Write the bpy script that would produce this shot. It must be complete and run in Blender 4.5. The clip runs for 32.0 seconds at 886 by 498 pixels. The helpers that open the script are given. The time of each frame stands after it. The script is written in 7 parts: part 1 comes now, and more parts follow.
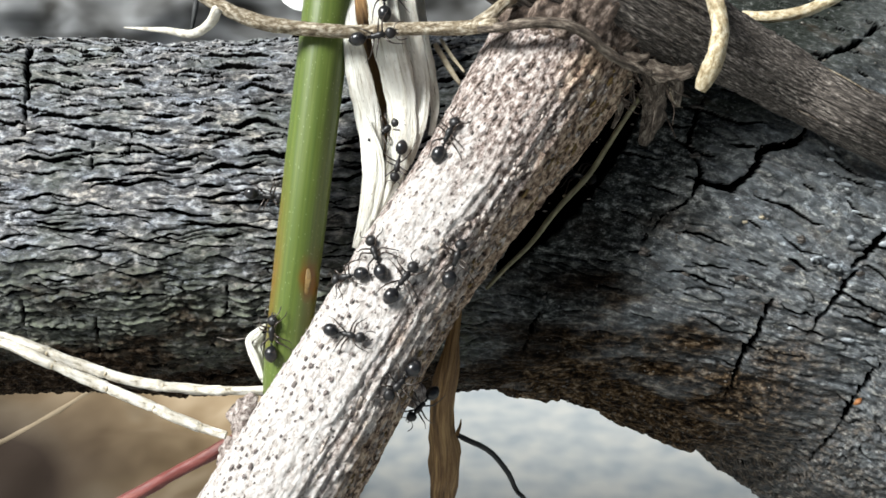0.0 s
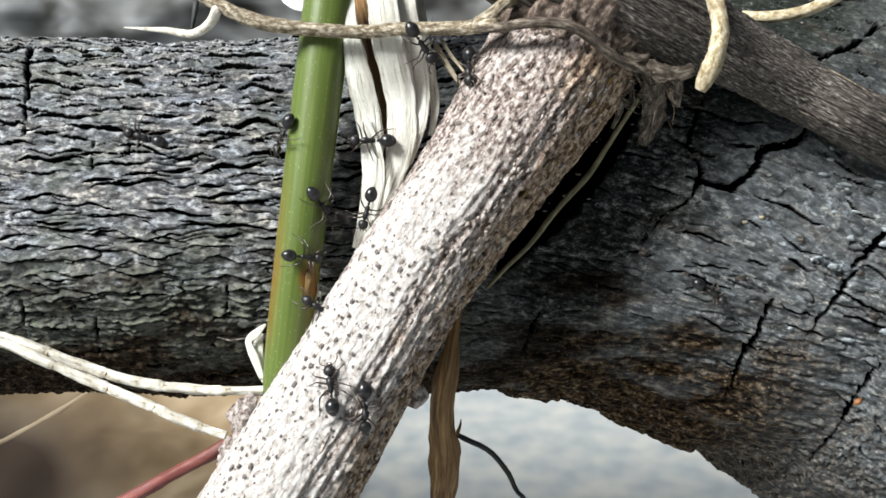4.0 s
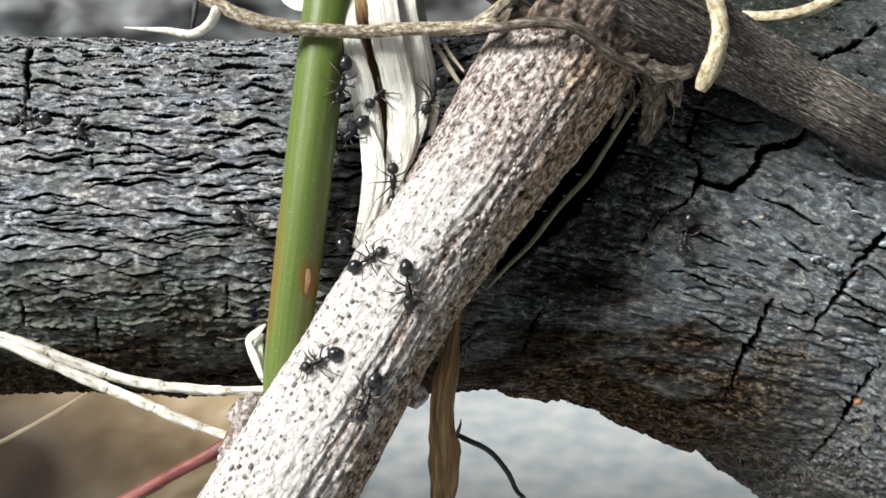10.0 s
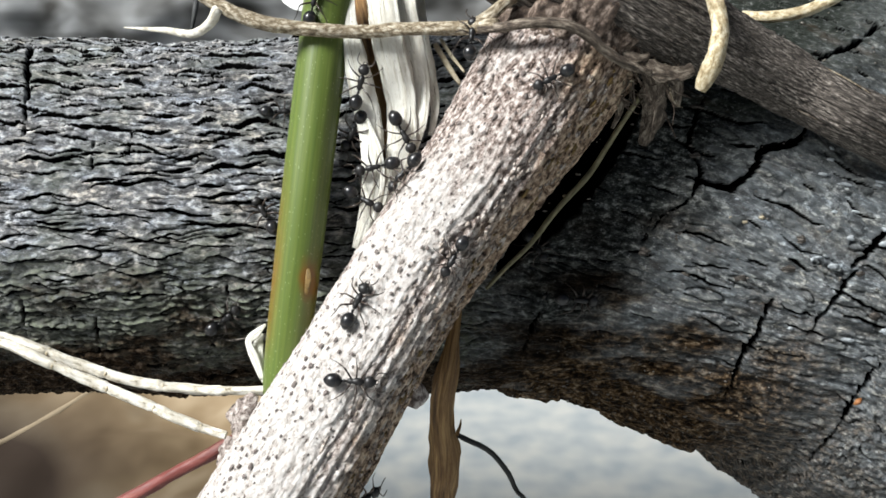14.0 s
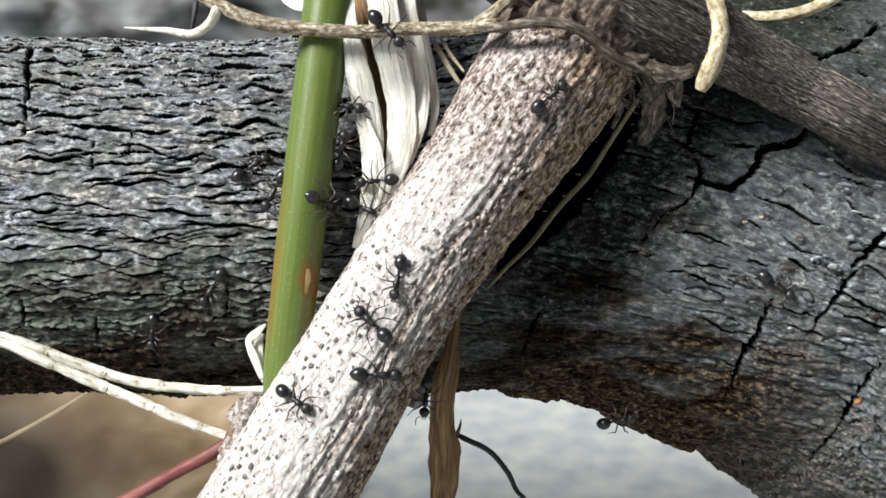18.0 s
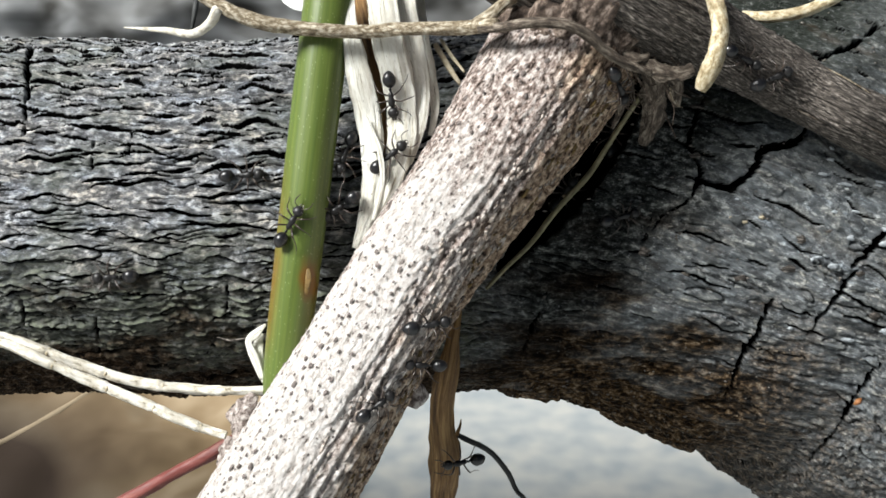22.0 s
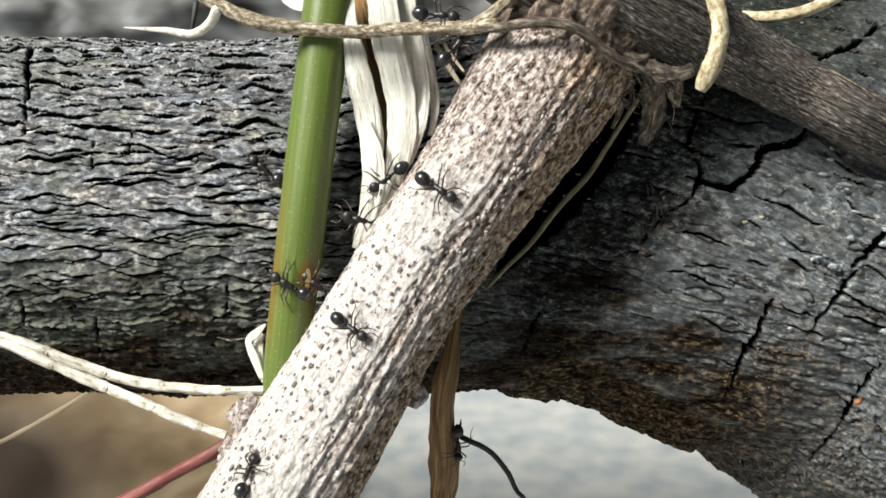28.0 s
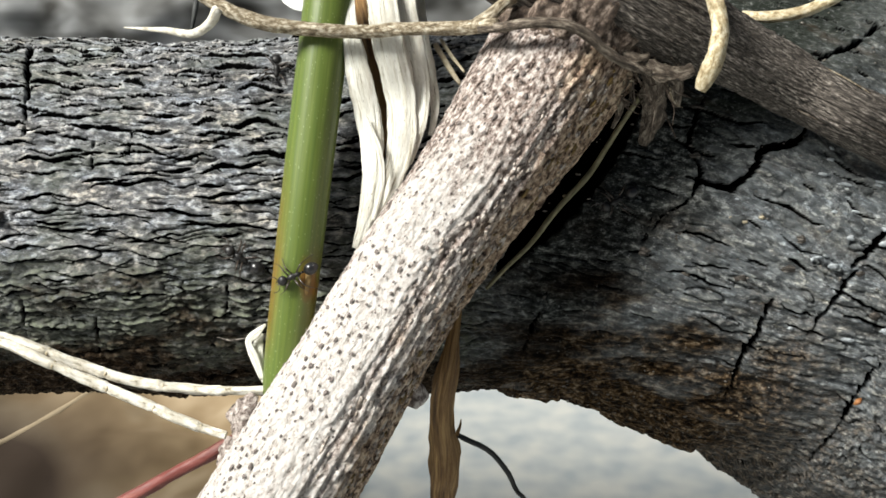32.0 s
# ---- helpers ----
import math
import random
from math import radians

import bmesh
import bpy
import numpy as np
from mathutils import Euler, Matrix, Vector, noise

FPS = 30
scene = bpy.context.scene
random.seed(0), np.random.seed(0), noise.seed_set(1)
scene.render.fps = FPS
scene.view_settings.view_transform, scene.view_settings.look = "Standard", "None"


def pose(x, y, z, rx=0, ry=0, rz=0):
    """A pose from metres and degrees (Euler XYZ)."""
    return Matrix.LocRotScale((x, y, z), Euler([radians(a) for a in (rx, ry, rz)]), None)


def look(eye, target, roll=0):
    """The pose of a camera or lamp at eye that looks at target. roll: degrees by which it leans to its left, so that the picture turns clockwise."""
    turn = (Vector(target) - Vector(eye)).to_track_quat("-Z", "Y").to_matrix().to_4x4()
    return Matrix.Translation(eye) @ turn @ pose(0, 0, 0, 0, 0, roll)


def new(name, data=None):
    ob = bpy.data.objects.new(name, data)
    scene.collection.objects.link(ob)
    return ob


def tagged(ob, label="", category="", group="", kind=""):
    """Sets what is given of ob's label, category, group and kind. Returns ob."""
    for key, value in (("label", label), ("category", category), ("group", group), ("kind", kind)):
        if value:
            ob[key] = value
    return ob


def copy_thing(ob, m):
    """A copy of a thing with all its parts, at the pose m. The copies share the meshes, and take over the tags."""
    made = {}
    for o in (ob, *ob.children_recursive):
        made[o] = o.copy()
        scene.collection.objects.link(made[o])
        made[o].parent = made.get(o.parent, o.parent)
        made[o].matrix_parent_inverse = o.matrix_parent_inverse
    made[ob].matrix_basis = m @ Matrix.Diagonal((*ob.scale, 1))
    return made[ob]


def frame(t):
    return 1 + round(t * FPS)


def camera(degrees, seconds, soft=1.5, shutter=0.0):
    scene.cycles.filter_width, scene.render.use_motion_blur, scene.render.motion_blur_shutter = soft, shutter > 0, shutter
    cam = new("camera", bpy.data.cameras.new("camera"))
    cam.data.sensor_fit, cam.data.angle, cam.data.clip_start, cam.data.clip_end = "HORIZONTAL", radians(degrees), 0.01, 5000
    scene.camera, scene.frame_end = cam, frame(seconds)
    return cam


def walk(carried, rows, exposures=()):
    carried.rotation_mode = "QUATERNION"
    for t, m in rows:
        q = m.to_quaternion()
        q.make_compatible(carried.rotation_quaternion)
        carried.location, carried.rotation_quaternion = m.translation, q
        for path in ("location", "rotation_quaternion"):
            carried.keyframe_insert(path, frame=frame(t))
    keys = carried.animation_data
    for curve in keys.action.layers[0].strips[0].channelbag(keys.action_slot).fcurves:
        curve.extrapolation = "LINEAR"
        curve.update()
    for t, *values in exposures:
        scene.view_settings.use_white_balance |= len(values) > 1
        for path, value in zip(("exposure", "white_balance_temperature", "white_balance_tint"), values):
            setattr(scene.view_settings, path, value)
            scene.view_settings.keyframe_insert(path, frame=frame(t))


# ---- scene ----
from mathutils.bvhtree import BVHTree

# All the small things are laid out on a tilted board: u to the right, v up along it, w out of it, in millimetres.
TILT = 25
BOARD = Matrix.Translation((0, 0, 0.120)) @ pose(0, 0, 0, 90 - TILT, 0, 0)
MM = 0.001
cam = camera(45, 32.0, soft=1.6)
STAND = BOARD @ Matrix.Translation((0, 0, 0.090))
walk(cam, [(0, STAND), (32, STAND)], exposures=[(0, 0.80, 6330, 7), (21, 0.79, 6380, 7.5), (25, 0.79, 6650, 6), (32, 0.80, 6700, 6)])

# ---- world and sun ----
SUN_UP, SUN_FROM = 50, -114      # degrees above the ground, degrees round from +y towards +x
world = bpy.data.worlds.new("sky")
scene.world = world
world.use_nodes = True
wn = world.node_tree
sky = wn.nodes.new("ShaderNodeTexSky")
sky.sky_type = "NISHITA"
sky.sun_disc = False
sky.sun_elevation, sky.sun_rotation = radians(SUN_UP), radians(SUN_FROM)
sky.air_density, sky.dust_density, sky.ozone_density = 1.0, 3.0, 1.0
wn.nodes["Background"].inputs[1].default_value = 0.018
wn.links.new(sky.outputs[0], wn.nodes["Background"].inputs[0])
sun_data = bpy.data.lights.new("sun", "SUN")
sun_data.energy, sun_data.angle, sun_data.color = 5.2, radians(22), (1.0, 0.995, 0.98)
sun = new("sun", sun_data)
far = Vector((math.sin(radians(SUN_FROM)) * math.cos(radians(SUN_UP)), math.cos(radians(SUN_FROM)) * math.cos(radians(SUN_UP)), math.sin(radians(SUN_UP))))
sun.matrix_world = look(far * 3, (0, 0, 0))


# ---- noise on arrays ----
def hashed(ix, iy, seed):
    n = (ix.astype(np.int64) * 374761393 + iy.astype(np.int64) * 668265263 + seed * 974711) & 0x7FFFFFFF
    n = ((n ^ (n >> 13)) * 1274126177) & 0x7FFFFFFF
    n = ((n ^ (n >> 15)) * 1103515245 + 12345) & 0x7FFFFFFF
    return ((n >> 4) & 0xFFFF) / 65535.0


def grain(x, y, seed=0):
    """Smooth gradient noise, about -1 to 1."""
    ix, iy = np.floor(x), np.floor(y)
    fx, fy = x - ix, y - iy
    sx, sy = fx * fx * fx * (fx * (fx * 6 - 15) + 10), fy * fy * fy * (fy * (fy * 6 - 15) + 10)

    def corner(dx, dy):
        q = hashed(ix + dx, iy + dy, seed) * 2 * math.pi
        return np.cos(q) * (fx - dx) + np.sin(q) * (fy - dy)
    low = corner(0, 0) * (1 - sx) + corner(1, 0) * sx
    high = corner(0, 1) * (1 - sx) + corner(1, 1) * sx
    return 1.5 * (low * (1 - sy) + high * sy)


def layered(x, y, seed=0, octaves=4):
    return sum(grain(x * 2 ** k + 0.37 * k, y * 2 ** k + 0.71 * k, seed + 17 * k) * 0.5 ** k for k in range(octaves))


def step(a, b, x):
    t = np.clip((x - a) / (b - a), 0, 1)
    return t * t * (3 - 2 * t)


# ---- materials ----
def material(name, rough=0.6, gloss=0.5):
    m = bpy.data.materials.new(name)
    m.use_nodes = True
    b = m.node_tree.nodes["Principled BSDF"]
    b.inputs["Roughness"].default_value = rough
    b.inputs["Specular IOR Level"].default_value = gloss
    return m, m.node_tree, b


def node(nt, kind, **values):
    n = nt.nodes.new(kind)
    for k, v in values.items():
        n.inputs[k.replace("_", " ")].default_value = v
    return n


def coords(nt, scale, layer="grain"):
    """Coordinates along and round a thing in millimetres, scaled."""
    uv = nt.nodes.new("ShaderNodeUVMap")
    uv.uv_map = layer
    mp = nt.nodes.new("ShaderNodeMapping")
    mp.inputs["Scale"].default_value = scale
    nt.links.new(uv.outputs[0], mp.inputs[0])
    return mp.outputs[0]


def body_coords(nt, scale):
    tc = nt.nodes.new("ShaderNodeTexCoord")
    mp = nt.nodes.new("ShaderNodeMapping")
    mp.inputs["Scale"].default_value = scale
    nt.links.new(tc.outputs["Object"], mp.inputs[0])
    return mp.outputs[0]


def ramp(nt, source, stops):
    r = nt.nodes.new("ShaderNodeValToRGB")
    while len(r.color_ramp.elements) < len(stops):
        r.color_ramp.elements.new(0.5)
    for e, (p, c) in zip(r.color_ramp.elements, stops):
        e.position = p
        e.color = (*c, 1) if len(c) == 3 else (c[0], c[0], c[0], 1)
    nt.links.new(source, r.inputs[0])
    return r.outputs[0]


def noisy(nt, vec, scale=1.0, detail=4.0, rough=0.6, warp=0.0):
    n = node(nt, "ShaderNodeTexNoise", Scale=scale, Detail=detail, Roughness=rough, Distortion=warp)
    nt.links.new(vec, n.inputs["Vector"])
    return n.outputs["Fac"]


def blend(nt, fac, a, b, how="MIX"):
    m = nt.nodes.new("ShaderNodeMix")
    m.data_type, m.blend_type = "RGBA", how
    for value, slot in ((fac, 0), (a, 6), (b, 7)):
        if isinstance(value, (int, float)):
            m.inputs[slot].default_value = value
        elif isinstance(value, tuple):
            m.inputs[slot].default_value = (*value, 1)
        else:
            nt.links.new(value, m.inputs[slot])
    return m.outputs[2]


def bumped(nt, b, height, strength, distance):
    n = node(nt, "ShaderNodeBump", Strength=strength, Distance=distance)
    nt.links.new(height, n.inputs["Height"])
    nt.links.new(n.outputs[0], b.inputs["Normal"])


def layer_of(nt, name):
    a = nt.nodes.new("ShaderNodeAttribute")
    a.attribute_name = name
    return a.outputs["Fac"]


def log_material():
    m, nt, b = material("weathered_bark", 0.55, 0.35)
    fine = noisy(nt, coords(nt, (0.8, 1.4, 1)), 1.3, 8, 0.68, 0.15)
    speck = noisy(nt, body_coords(nt, (1700, 2300, 1900)), 1.4, 6, 0.70, 0.15)
    big = noisy(nt, coords(nt, (0.10, 0.14, 1)), 1.0, 3, 0.6)
    plate = ramp(nt, fine, [(0.38, (0.012, 0.012, 0.014)), (0.46, (0.062, 0.064, 0.070)), (0.52, (0.19, 0.193, 0.203)), (0.60, (0.62, 0.62, 0.615))])
    hue = noisy(nt, coords(nt, (0.22, 0.5, 1)), 1.0, 5, 0.7, 0.2)
    plate = blend(nt, 1.0, plate, ramp(nt, hue, [(0.38, (0.89, 0.97, 1.10)), (0.50, (1.0, 1.0, 1.0)), (0.62, (1.10, 1.0, 0.87))]), "MULTIPLY")
    plate = blend(nt, ramp(nt, speck, [(0.60, (0.0,)), (0.70, (0.8,))]), plate, (0.58, 0.57, 0.53))
    patch = noisy(nt, coords(nt, (0.50, 0.95, 1)), 1.0, 7, 0.70, 0.25)
    plate = blend(nt, ramp(nt, patch, [(0.56, (0.0,)), (0.68, (0.5,))]), plate, (0.36, 0.365, 0.365))
    plate = blend(nt, ramp(nt, patch, [(0.36, (0.75,)), (0.49, (0.0,))]), plate, (0.055, 0.057, 0.064))
    plate = blend(nt, blend(nt, 1.0, layer_of(nt, "ridge"), (0.5, 0.5, 0.5), "MULTIPLY"), plate, (0.40, 0.40, 0.395))
    mossy_shaded = blend(nt, ramp(nt, big, [(0.48, (0.0,)), (0.62, (0.45,))]), plate, (0.085, 0.105, 0.070))
    lip = blend(nt, 1.0, layer_of(nt, "moss"), layer_of(nt, "ridge"), "MULTIPLY")
    blotch = noisy(nt, body_coords(nt, (1000, 1500, 1200)), 1.2, 8, 0.74, 0.15)
    # Green moss tint with shade painted in, darkening the down-facing lower half.
    mossy_shaded = blend(nt, blend(nt, layer_of(nt, "moss"), (0, 0, 0), ramp(nt, fine, [(0.42, (1.0,)), (0.62, (0.65,))])), mossy_shaded, (0.036, 0.043, 0.027))
    mossy_shaded = blend(nt, lip, mossy_shaded, (0.20, 0.22, 0.15))
    char = ramp(nt, blotch, [(0.39, (0.005, 0.0055, 0.0052)), (0.48, (0.022, 0.024, 0.0225)), (0.56, (0.080, 0.085, 0.080)), (0.63, (0.33, 0.335, 0.315))])
    dusty = noisy(nt, coords(nt, (0.22, 0.40, 1)), 1.0, 6, 0.7, 0.5)
    grit = blend(nt, 1.0, plate, ramp(nt, blotch, [(0.42, (0.28, 0.29, 0.28)), (0.50, (1.0, 1.04, 1.0)), (0.58, (1.65, 1.68, 1.6))]), "MULTIPLY")
    # Dusty grey where the log is lit; near-black char keeps the branch's painted shadow.
    char = blend(nt, blend(nt, layer_of(nt, "dust"), ramp(nt, dusty, [(0.56, (0.0,)), (0.68, (0.2,))]), ramp(nt, dusty, [(0.36, (0.35,)), (0.58, (1.0,))])), char, grit)
    ashy = blend(nt, 1.0, ramp(nt, patch, [(0.38, (0.0,)), (0.60, (0.75,))]), layer_of(nt, "dust"), "MULTIPLY")
    char = blend(nt, ashy, char, (0.145, 0.159, 0.168))
    char = blend(nt, blend(nt, 1.0, layer_of(nt, "ridge"), (0.5, 0.5, 0.5), "MULTIPLY"), char, (0.26, 0.27, 0.25))
    char = blend(nt, ramp(nt, speck, [(0.595, (0.0,)), (0.68, (0.75,))]), char, (0.46, 0.46, 0.47))
    # Darker greenish tone near the top edge of the charred end.
    char = blend(nt, blend(nt, 1.0, layer_of(nt, "soot"), ramp(nt, speck, [(0.45, (0.9,)), (0.62, (0.45,))]), "MULTIPLY"), char, (0.020, 0.024, 0.019))
    rusty = blend(nt, ramp(nt, noisy(nt, coords(nt, (0.16, 0.3, 1)), 1.0, 4, 0.65), [(0.56, (0.0,)), (0.68, (0.35,))]), char, (0.065, 0.038, 0.021))
    zone = layer_of(nt, "char_zone")
    top = blend(nt, zone, mossy_shaded, rusty)
    # Bare brown underside: dark ramp and near-black mix paint shade, second ramp the lit end.
    shaded_under = ramp(nt, blotch, [(0.42, (0.006, 0.004, 0.0025)), (0.51, (0.034, 0.022, 0.013)), (0.59, (0.095, 0.065, 0.041)), (0.67, (0.26, 0.205, 0.155))])
    dry = ramp(nt, blotch, [(0.40, (0.003, 0.0022, 0.0015)), (0.48, (0.022, 0.0130, 0.0062)), (0.56, (0.115, 0.070, 0.033)), (0.65, (0.38, 0.30, 0.21))])
    shaded_under = blend(nt, blend(nt, 1.0, zone, (0.75, 0.75, 0.75), "MULTIPLY"), shaded_under, (0.0022, 0.0016, 0.0011))
    under = blend(nt, layer_of(nt, "dust"), shaded_under, dry)
    top = blend(nt, layer_of(nt, "lost_bark"), top, under)
    # Splits and cracks go near-black and dull: shade painted over the bark.
    groove_fade = ramp(nt, layer_of(nt, "outer_bark"), [(0.25, (0.0,)), (0.75, (1.0,))])
    base = blend(nt, groove_fade, (0.003, 0.0028, 0.0028), top)
    shine = blend(nt, zone, (0.85, 0.85, 0.85), blend(nt, layer_of(nt, "dust"), (0.06, 0.06, 0.06), (0.55, 0.55, 0.55)))
    shine = blend(nt, layer_of(nt, "lost_bark"), shine, (0.05, 0.05, 0.05))
    nt.links.new(blend(nt, groove_fade, (0.0, 0.0, 0.0), shine), b.inputs["Specular IOR Level"])
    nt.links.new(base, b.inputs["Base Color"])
    nt.links.new(ramp(nt, fine, [(0.3, (0.70,)), (0.62, (0.30,))]), b.inputs["Roughness"])
    bumped(nt, b, noisy(nt, coords(nt, (0.95, 2.0, 1)), 1.5, 8, 0.72, 0.1), 0.95, 0.0005)
    return m


def simple_bark(name, dark, mid, light, scale, rough=0.65, bump=0.0002, gloss=0.4, stops=(0.3, 0.52, 0.74)):
    m, nt, b = material(name, rough, gloss)
    fine = noisy(nt, coords(nt, scale), 1.0, 8, 0.70, 0.12)
    broad = noisy(nt, coords(nt, (scale[0] * 0.22, scale[1] * 0.16, 1)), 1.0, 3, 0.6)
    c = ramp(nt, fine, list(zip(stops, (dark, mid, light))))
    c = blend(nt, ramp(nt, broad, [(0.4, (0.0,)), (0.65, (0.6,))]), c, tuple(0.55 * q for q in mid))
    nt.links.new(c, b.inputs["Base Color"])
    bumped(nt, b, fine, 0.7, bump)
    return m


def branch_material():
    m, nt, b = material("pale_speckled_bark", 0.72, 0.25)
    fine = noisy(nt, coords(nt, (1.0, 1.6, 1)), 1.4, 8, 0.72, 0.2)
    # Two bark ramps, pale and browner, mixed by side, height and ridge.
    pale = ramp(nt, fine, [(0.34, (0.13, 0.102, 0.088)), (0.41, (0.48, 0.425, 0.385)), (0.47, (0.63, 0.575, 0.532)), (0.56, (0.765, 0.725, 0.69))])
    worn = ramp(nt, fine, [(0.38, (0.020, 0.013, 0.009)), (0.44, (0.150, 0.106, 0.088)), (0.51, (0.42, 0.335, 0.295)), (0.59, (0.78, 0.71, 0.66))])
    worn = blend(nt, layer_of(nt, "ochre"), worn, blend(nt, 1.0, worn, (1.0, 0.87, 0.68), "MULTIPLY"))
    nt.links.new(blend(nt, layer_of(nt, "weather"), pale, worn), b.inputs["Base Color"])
    bumped(nt, b, noisy(nt, coords(nt, (1.2, 2.2, 1)), 1.4, 8, 0.74, 0.15), 1.0, 0.0005)
    return m


def far_material():
    m, nt, b = material("dusty_grey_bark", 0.8, 0.3)
    c = ramp(nt, noisy(nt, coords(nt, (0.20, 0.26, 1)), 1.0, 1.5, 0.5, 0.3), [(0.30, (0.075, 0.072, 0.066)), (0.48, (0.25, 0.25, 0.245)), (0.66, (0.50, 0.505, 0.51))])
    nt.links.new(c, b.inputs["Base Color"])
    return m


def ground_material():
    m, nt, b = material("smooth_concrete", 0.85, 0.3)
    c = ramp(nt, noisy(nt, body_coords(nt, (150, 150, 150)), 1.0, 1, 0.4), [(0.28, (0.230, 0.250, 0.258)), (0.48, (0.282, 0.294, 0.290)), (0.70, (0.340, 0.338, 0.318))])
    nt.links.new(c, b.inputs["Base Color"])
    bumped(nt, b, noisy(nt, body_coords(nt, (300, 300, 300)), 1.0, 3), 0.2, 0.0005)
    return m


def litter_material():
    m, nt, b = material("brown_dead_leaf", 0.8, 0.3)
    c = ramp(nt, noisy(nt, coords(nt, (0.035, 0.03, 1)), 1.0, 3, 0.5), [(0.34, (0.10, 0.065, 0.030)), (0.5, (0.21, 0.150, 0.085)), (0.66, (0.34, 0.27, 0.18))])
    # Shade at the leaf's near left corner, painted into its colour and fading outwards.
    corner_dist = nt.nodes.new("ShaderNodeVectorMath")
    corner_dist.operation = "DISTANCE"
    corner_dist.inputs[1].default_value = (-38, -12, 0)
    nt.links.new(coords(nt, (1, 1, 1)), corner_dist.inputs[0])
    corner_shade = nt.nodes.new("ShaderNodeMapRange")
    corner_shade.inputs["From Min"].default_value, corner_shade.inputs["From Max"].default_value = 68, 30
    nt.links.new(corner_dist.outputs["Value"], corner_shade.inputs["Value"])
    c = blend(nt, corner_shade.outputs[0], c, (0.018, 0.010, 0.005))
    nt.links.new(c, b.inputs["Base Color"])
    return m


def stem_material():
    m, nt, b = material("green_stem_skin", 0.38, 0.5)
    streak = noisy(nt, coords(nt, (0.06, 3.5, 1)), 1.0, 4, 0.6)
    c = ramp(nt, streak, [(0.3, (0.070, 0.105, 0.021)), (0.55, (0.100, 0.136, 0.025)), (0.8, (0.135, 0.172, 0.040))])
    dots = nt.nodes.new("ShaderNodeTexVoronoi")
    dots.inputs["Scale"].default_value = 1.0
    nt.links.new(coords(nt, (2.0, 3.0, 1)), dots.inputs["Vector"])
    c = blend(nt, ramp(nt, dots.outputs["Distance"], [(0.07, (0.55,)), (0.20, (0.0,))]), c, (0.26, 0.32, 0.15))
    stain = noisy(nt, coords(nt, (0.13, 0.30, 1)), 1.0, 5, 0.65)
    low = layer_of(nt, "stain")
    mul = nt.nodes.new("ShaderNodeMath")
    mul.operation = "MULTIPLY"
    nt.links.new(ramp(nt, stain, [(0.30, (0.15,)), (0.68, (0.85,))]), mul.inputs[0])
    nt.links.new(low, mul.inputs[1])
    c = blend(nt, mul.outputs[0], c, (0.20, 0.085, 0.018))
    c = blend(nt, layer_of(nt, "scar_halo"), c, (0.17, 0.075, 0.008))
    nt.links.new(c, b.inputs["Base Color"])
    b.inputs["Subsurface Weight"].default_value = 0.15
    b.inputs["Subsurface Radius"].default_value = (0.0006, 0.0010, 0.0003)
    bumped(nt, b, streak, 0.3, 0.0001)
    return m


def straw_material():
    m, nt, b = material("bleached_leaf_straw", 0.7, 0.3)
    streak = noisy(nt, coords(nt, (0.16, 2.6, 1)), 1.0, 8, 0.74, 0.1)
    c = ramp(nt, streak, [(0.32, (0.10, 0.075, 0.045)), (0.39, (0.46, 0.41, 0.31)), (0.45, (0.81, 0.785, 0.69)), (0.56, (0.88, 0.865, 0.79))])
    tan = noisy(nt, coords(nt, (0.22, 0.55, 1)), 1.0, 6, 0.7, 0.2)
    c = blend(nt, ramp(nt, tan, [(0.50, (0.0,)), (0.62, (0.35,))]), c, (0.36, 0.29, 0.19))
    spot = noisy(nt, coords(nt, (2.2, 3.5, 1)), 1.0, 5, 0.7)
    c = blend(nt, ramp(nt, spot, [(0.62, (0.0,)), (0.70, (0.8,))]), c, (0.13, 0.09, 0.055))
    nt.links.new(c, b.inputs["Base Color"])
    bumped(nt, b, streak, 0.8, 0.0004)
    return m


def ant_material(name, base, rough, gloss=0.6):
    m, nt, b = material(name, rough, gloss)
    c = ramp(nt, noisy(nt, body_coords(nt, (1500, 1500, 1500)), 1.0, 3), [(0.3, tuple(q * 0.6 for q in base)), (0.7, tuple(q * 1.5 for q in base))])
    nt.links.new(c, b.inputs["Base Color"])
    bumped(nt, b, noisy(nt, body_coords(nt, (9000, 9000, 9000)), 1.0, 2), 0.25, 0.00002)
    return m


LOG = log_material()
CONCRETE = ground_material()
GREEN = stem_material()
PALE_BARK = branch_material()
WART = simple_bark("dark_wart_cork", (0.045, 0.035, 0.030), (0.155, 0.125, 0.113), (0.40, 0.35, 0.325), (2.4, 2.4, 1))
COLLAR = simple_bark("brown_collar_bark", (0.014, 0.009, 0.006), (0.105, 0.074, 0.056), (0.40, 0.32, 0.265), (1.3, 1.8, 1), 0.75, 0.0005, 0.25, (0.38, 0.50, 0.64))
TUBERCLE = simple_bark("pale_tubercle_cork", (0.08, 0.058, 0.045), (0.30, 0.245, 0.205), (0.66, 0.59, 0.53), (2.2, 2.2, 1), 0.75, 0.0003, 0.25, (0.36, 0.48, 0.60))
GREY_BARK = simple_bark("grey_brown_bark", (0.010, 0.008, 0.007), (0.098, 0.082, 0.069), (0.46, 0.41, 0.36), (1.4, 6.5, 1), 0.7, 0.0004, 0.3, (0.42, 0.52, 0.67))
FAR_BARK = far_material()
VINE = simple_bark("dry_vine_skin", (0.035, 0.023, 0.012), (0.25, 0.195, 0.125), (0.68, 0.62, 0.50), (1.5, 3.2, 1), 0.75, 0.0005, 0.3, (0.36, 0.48, 0.62))
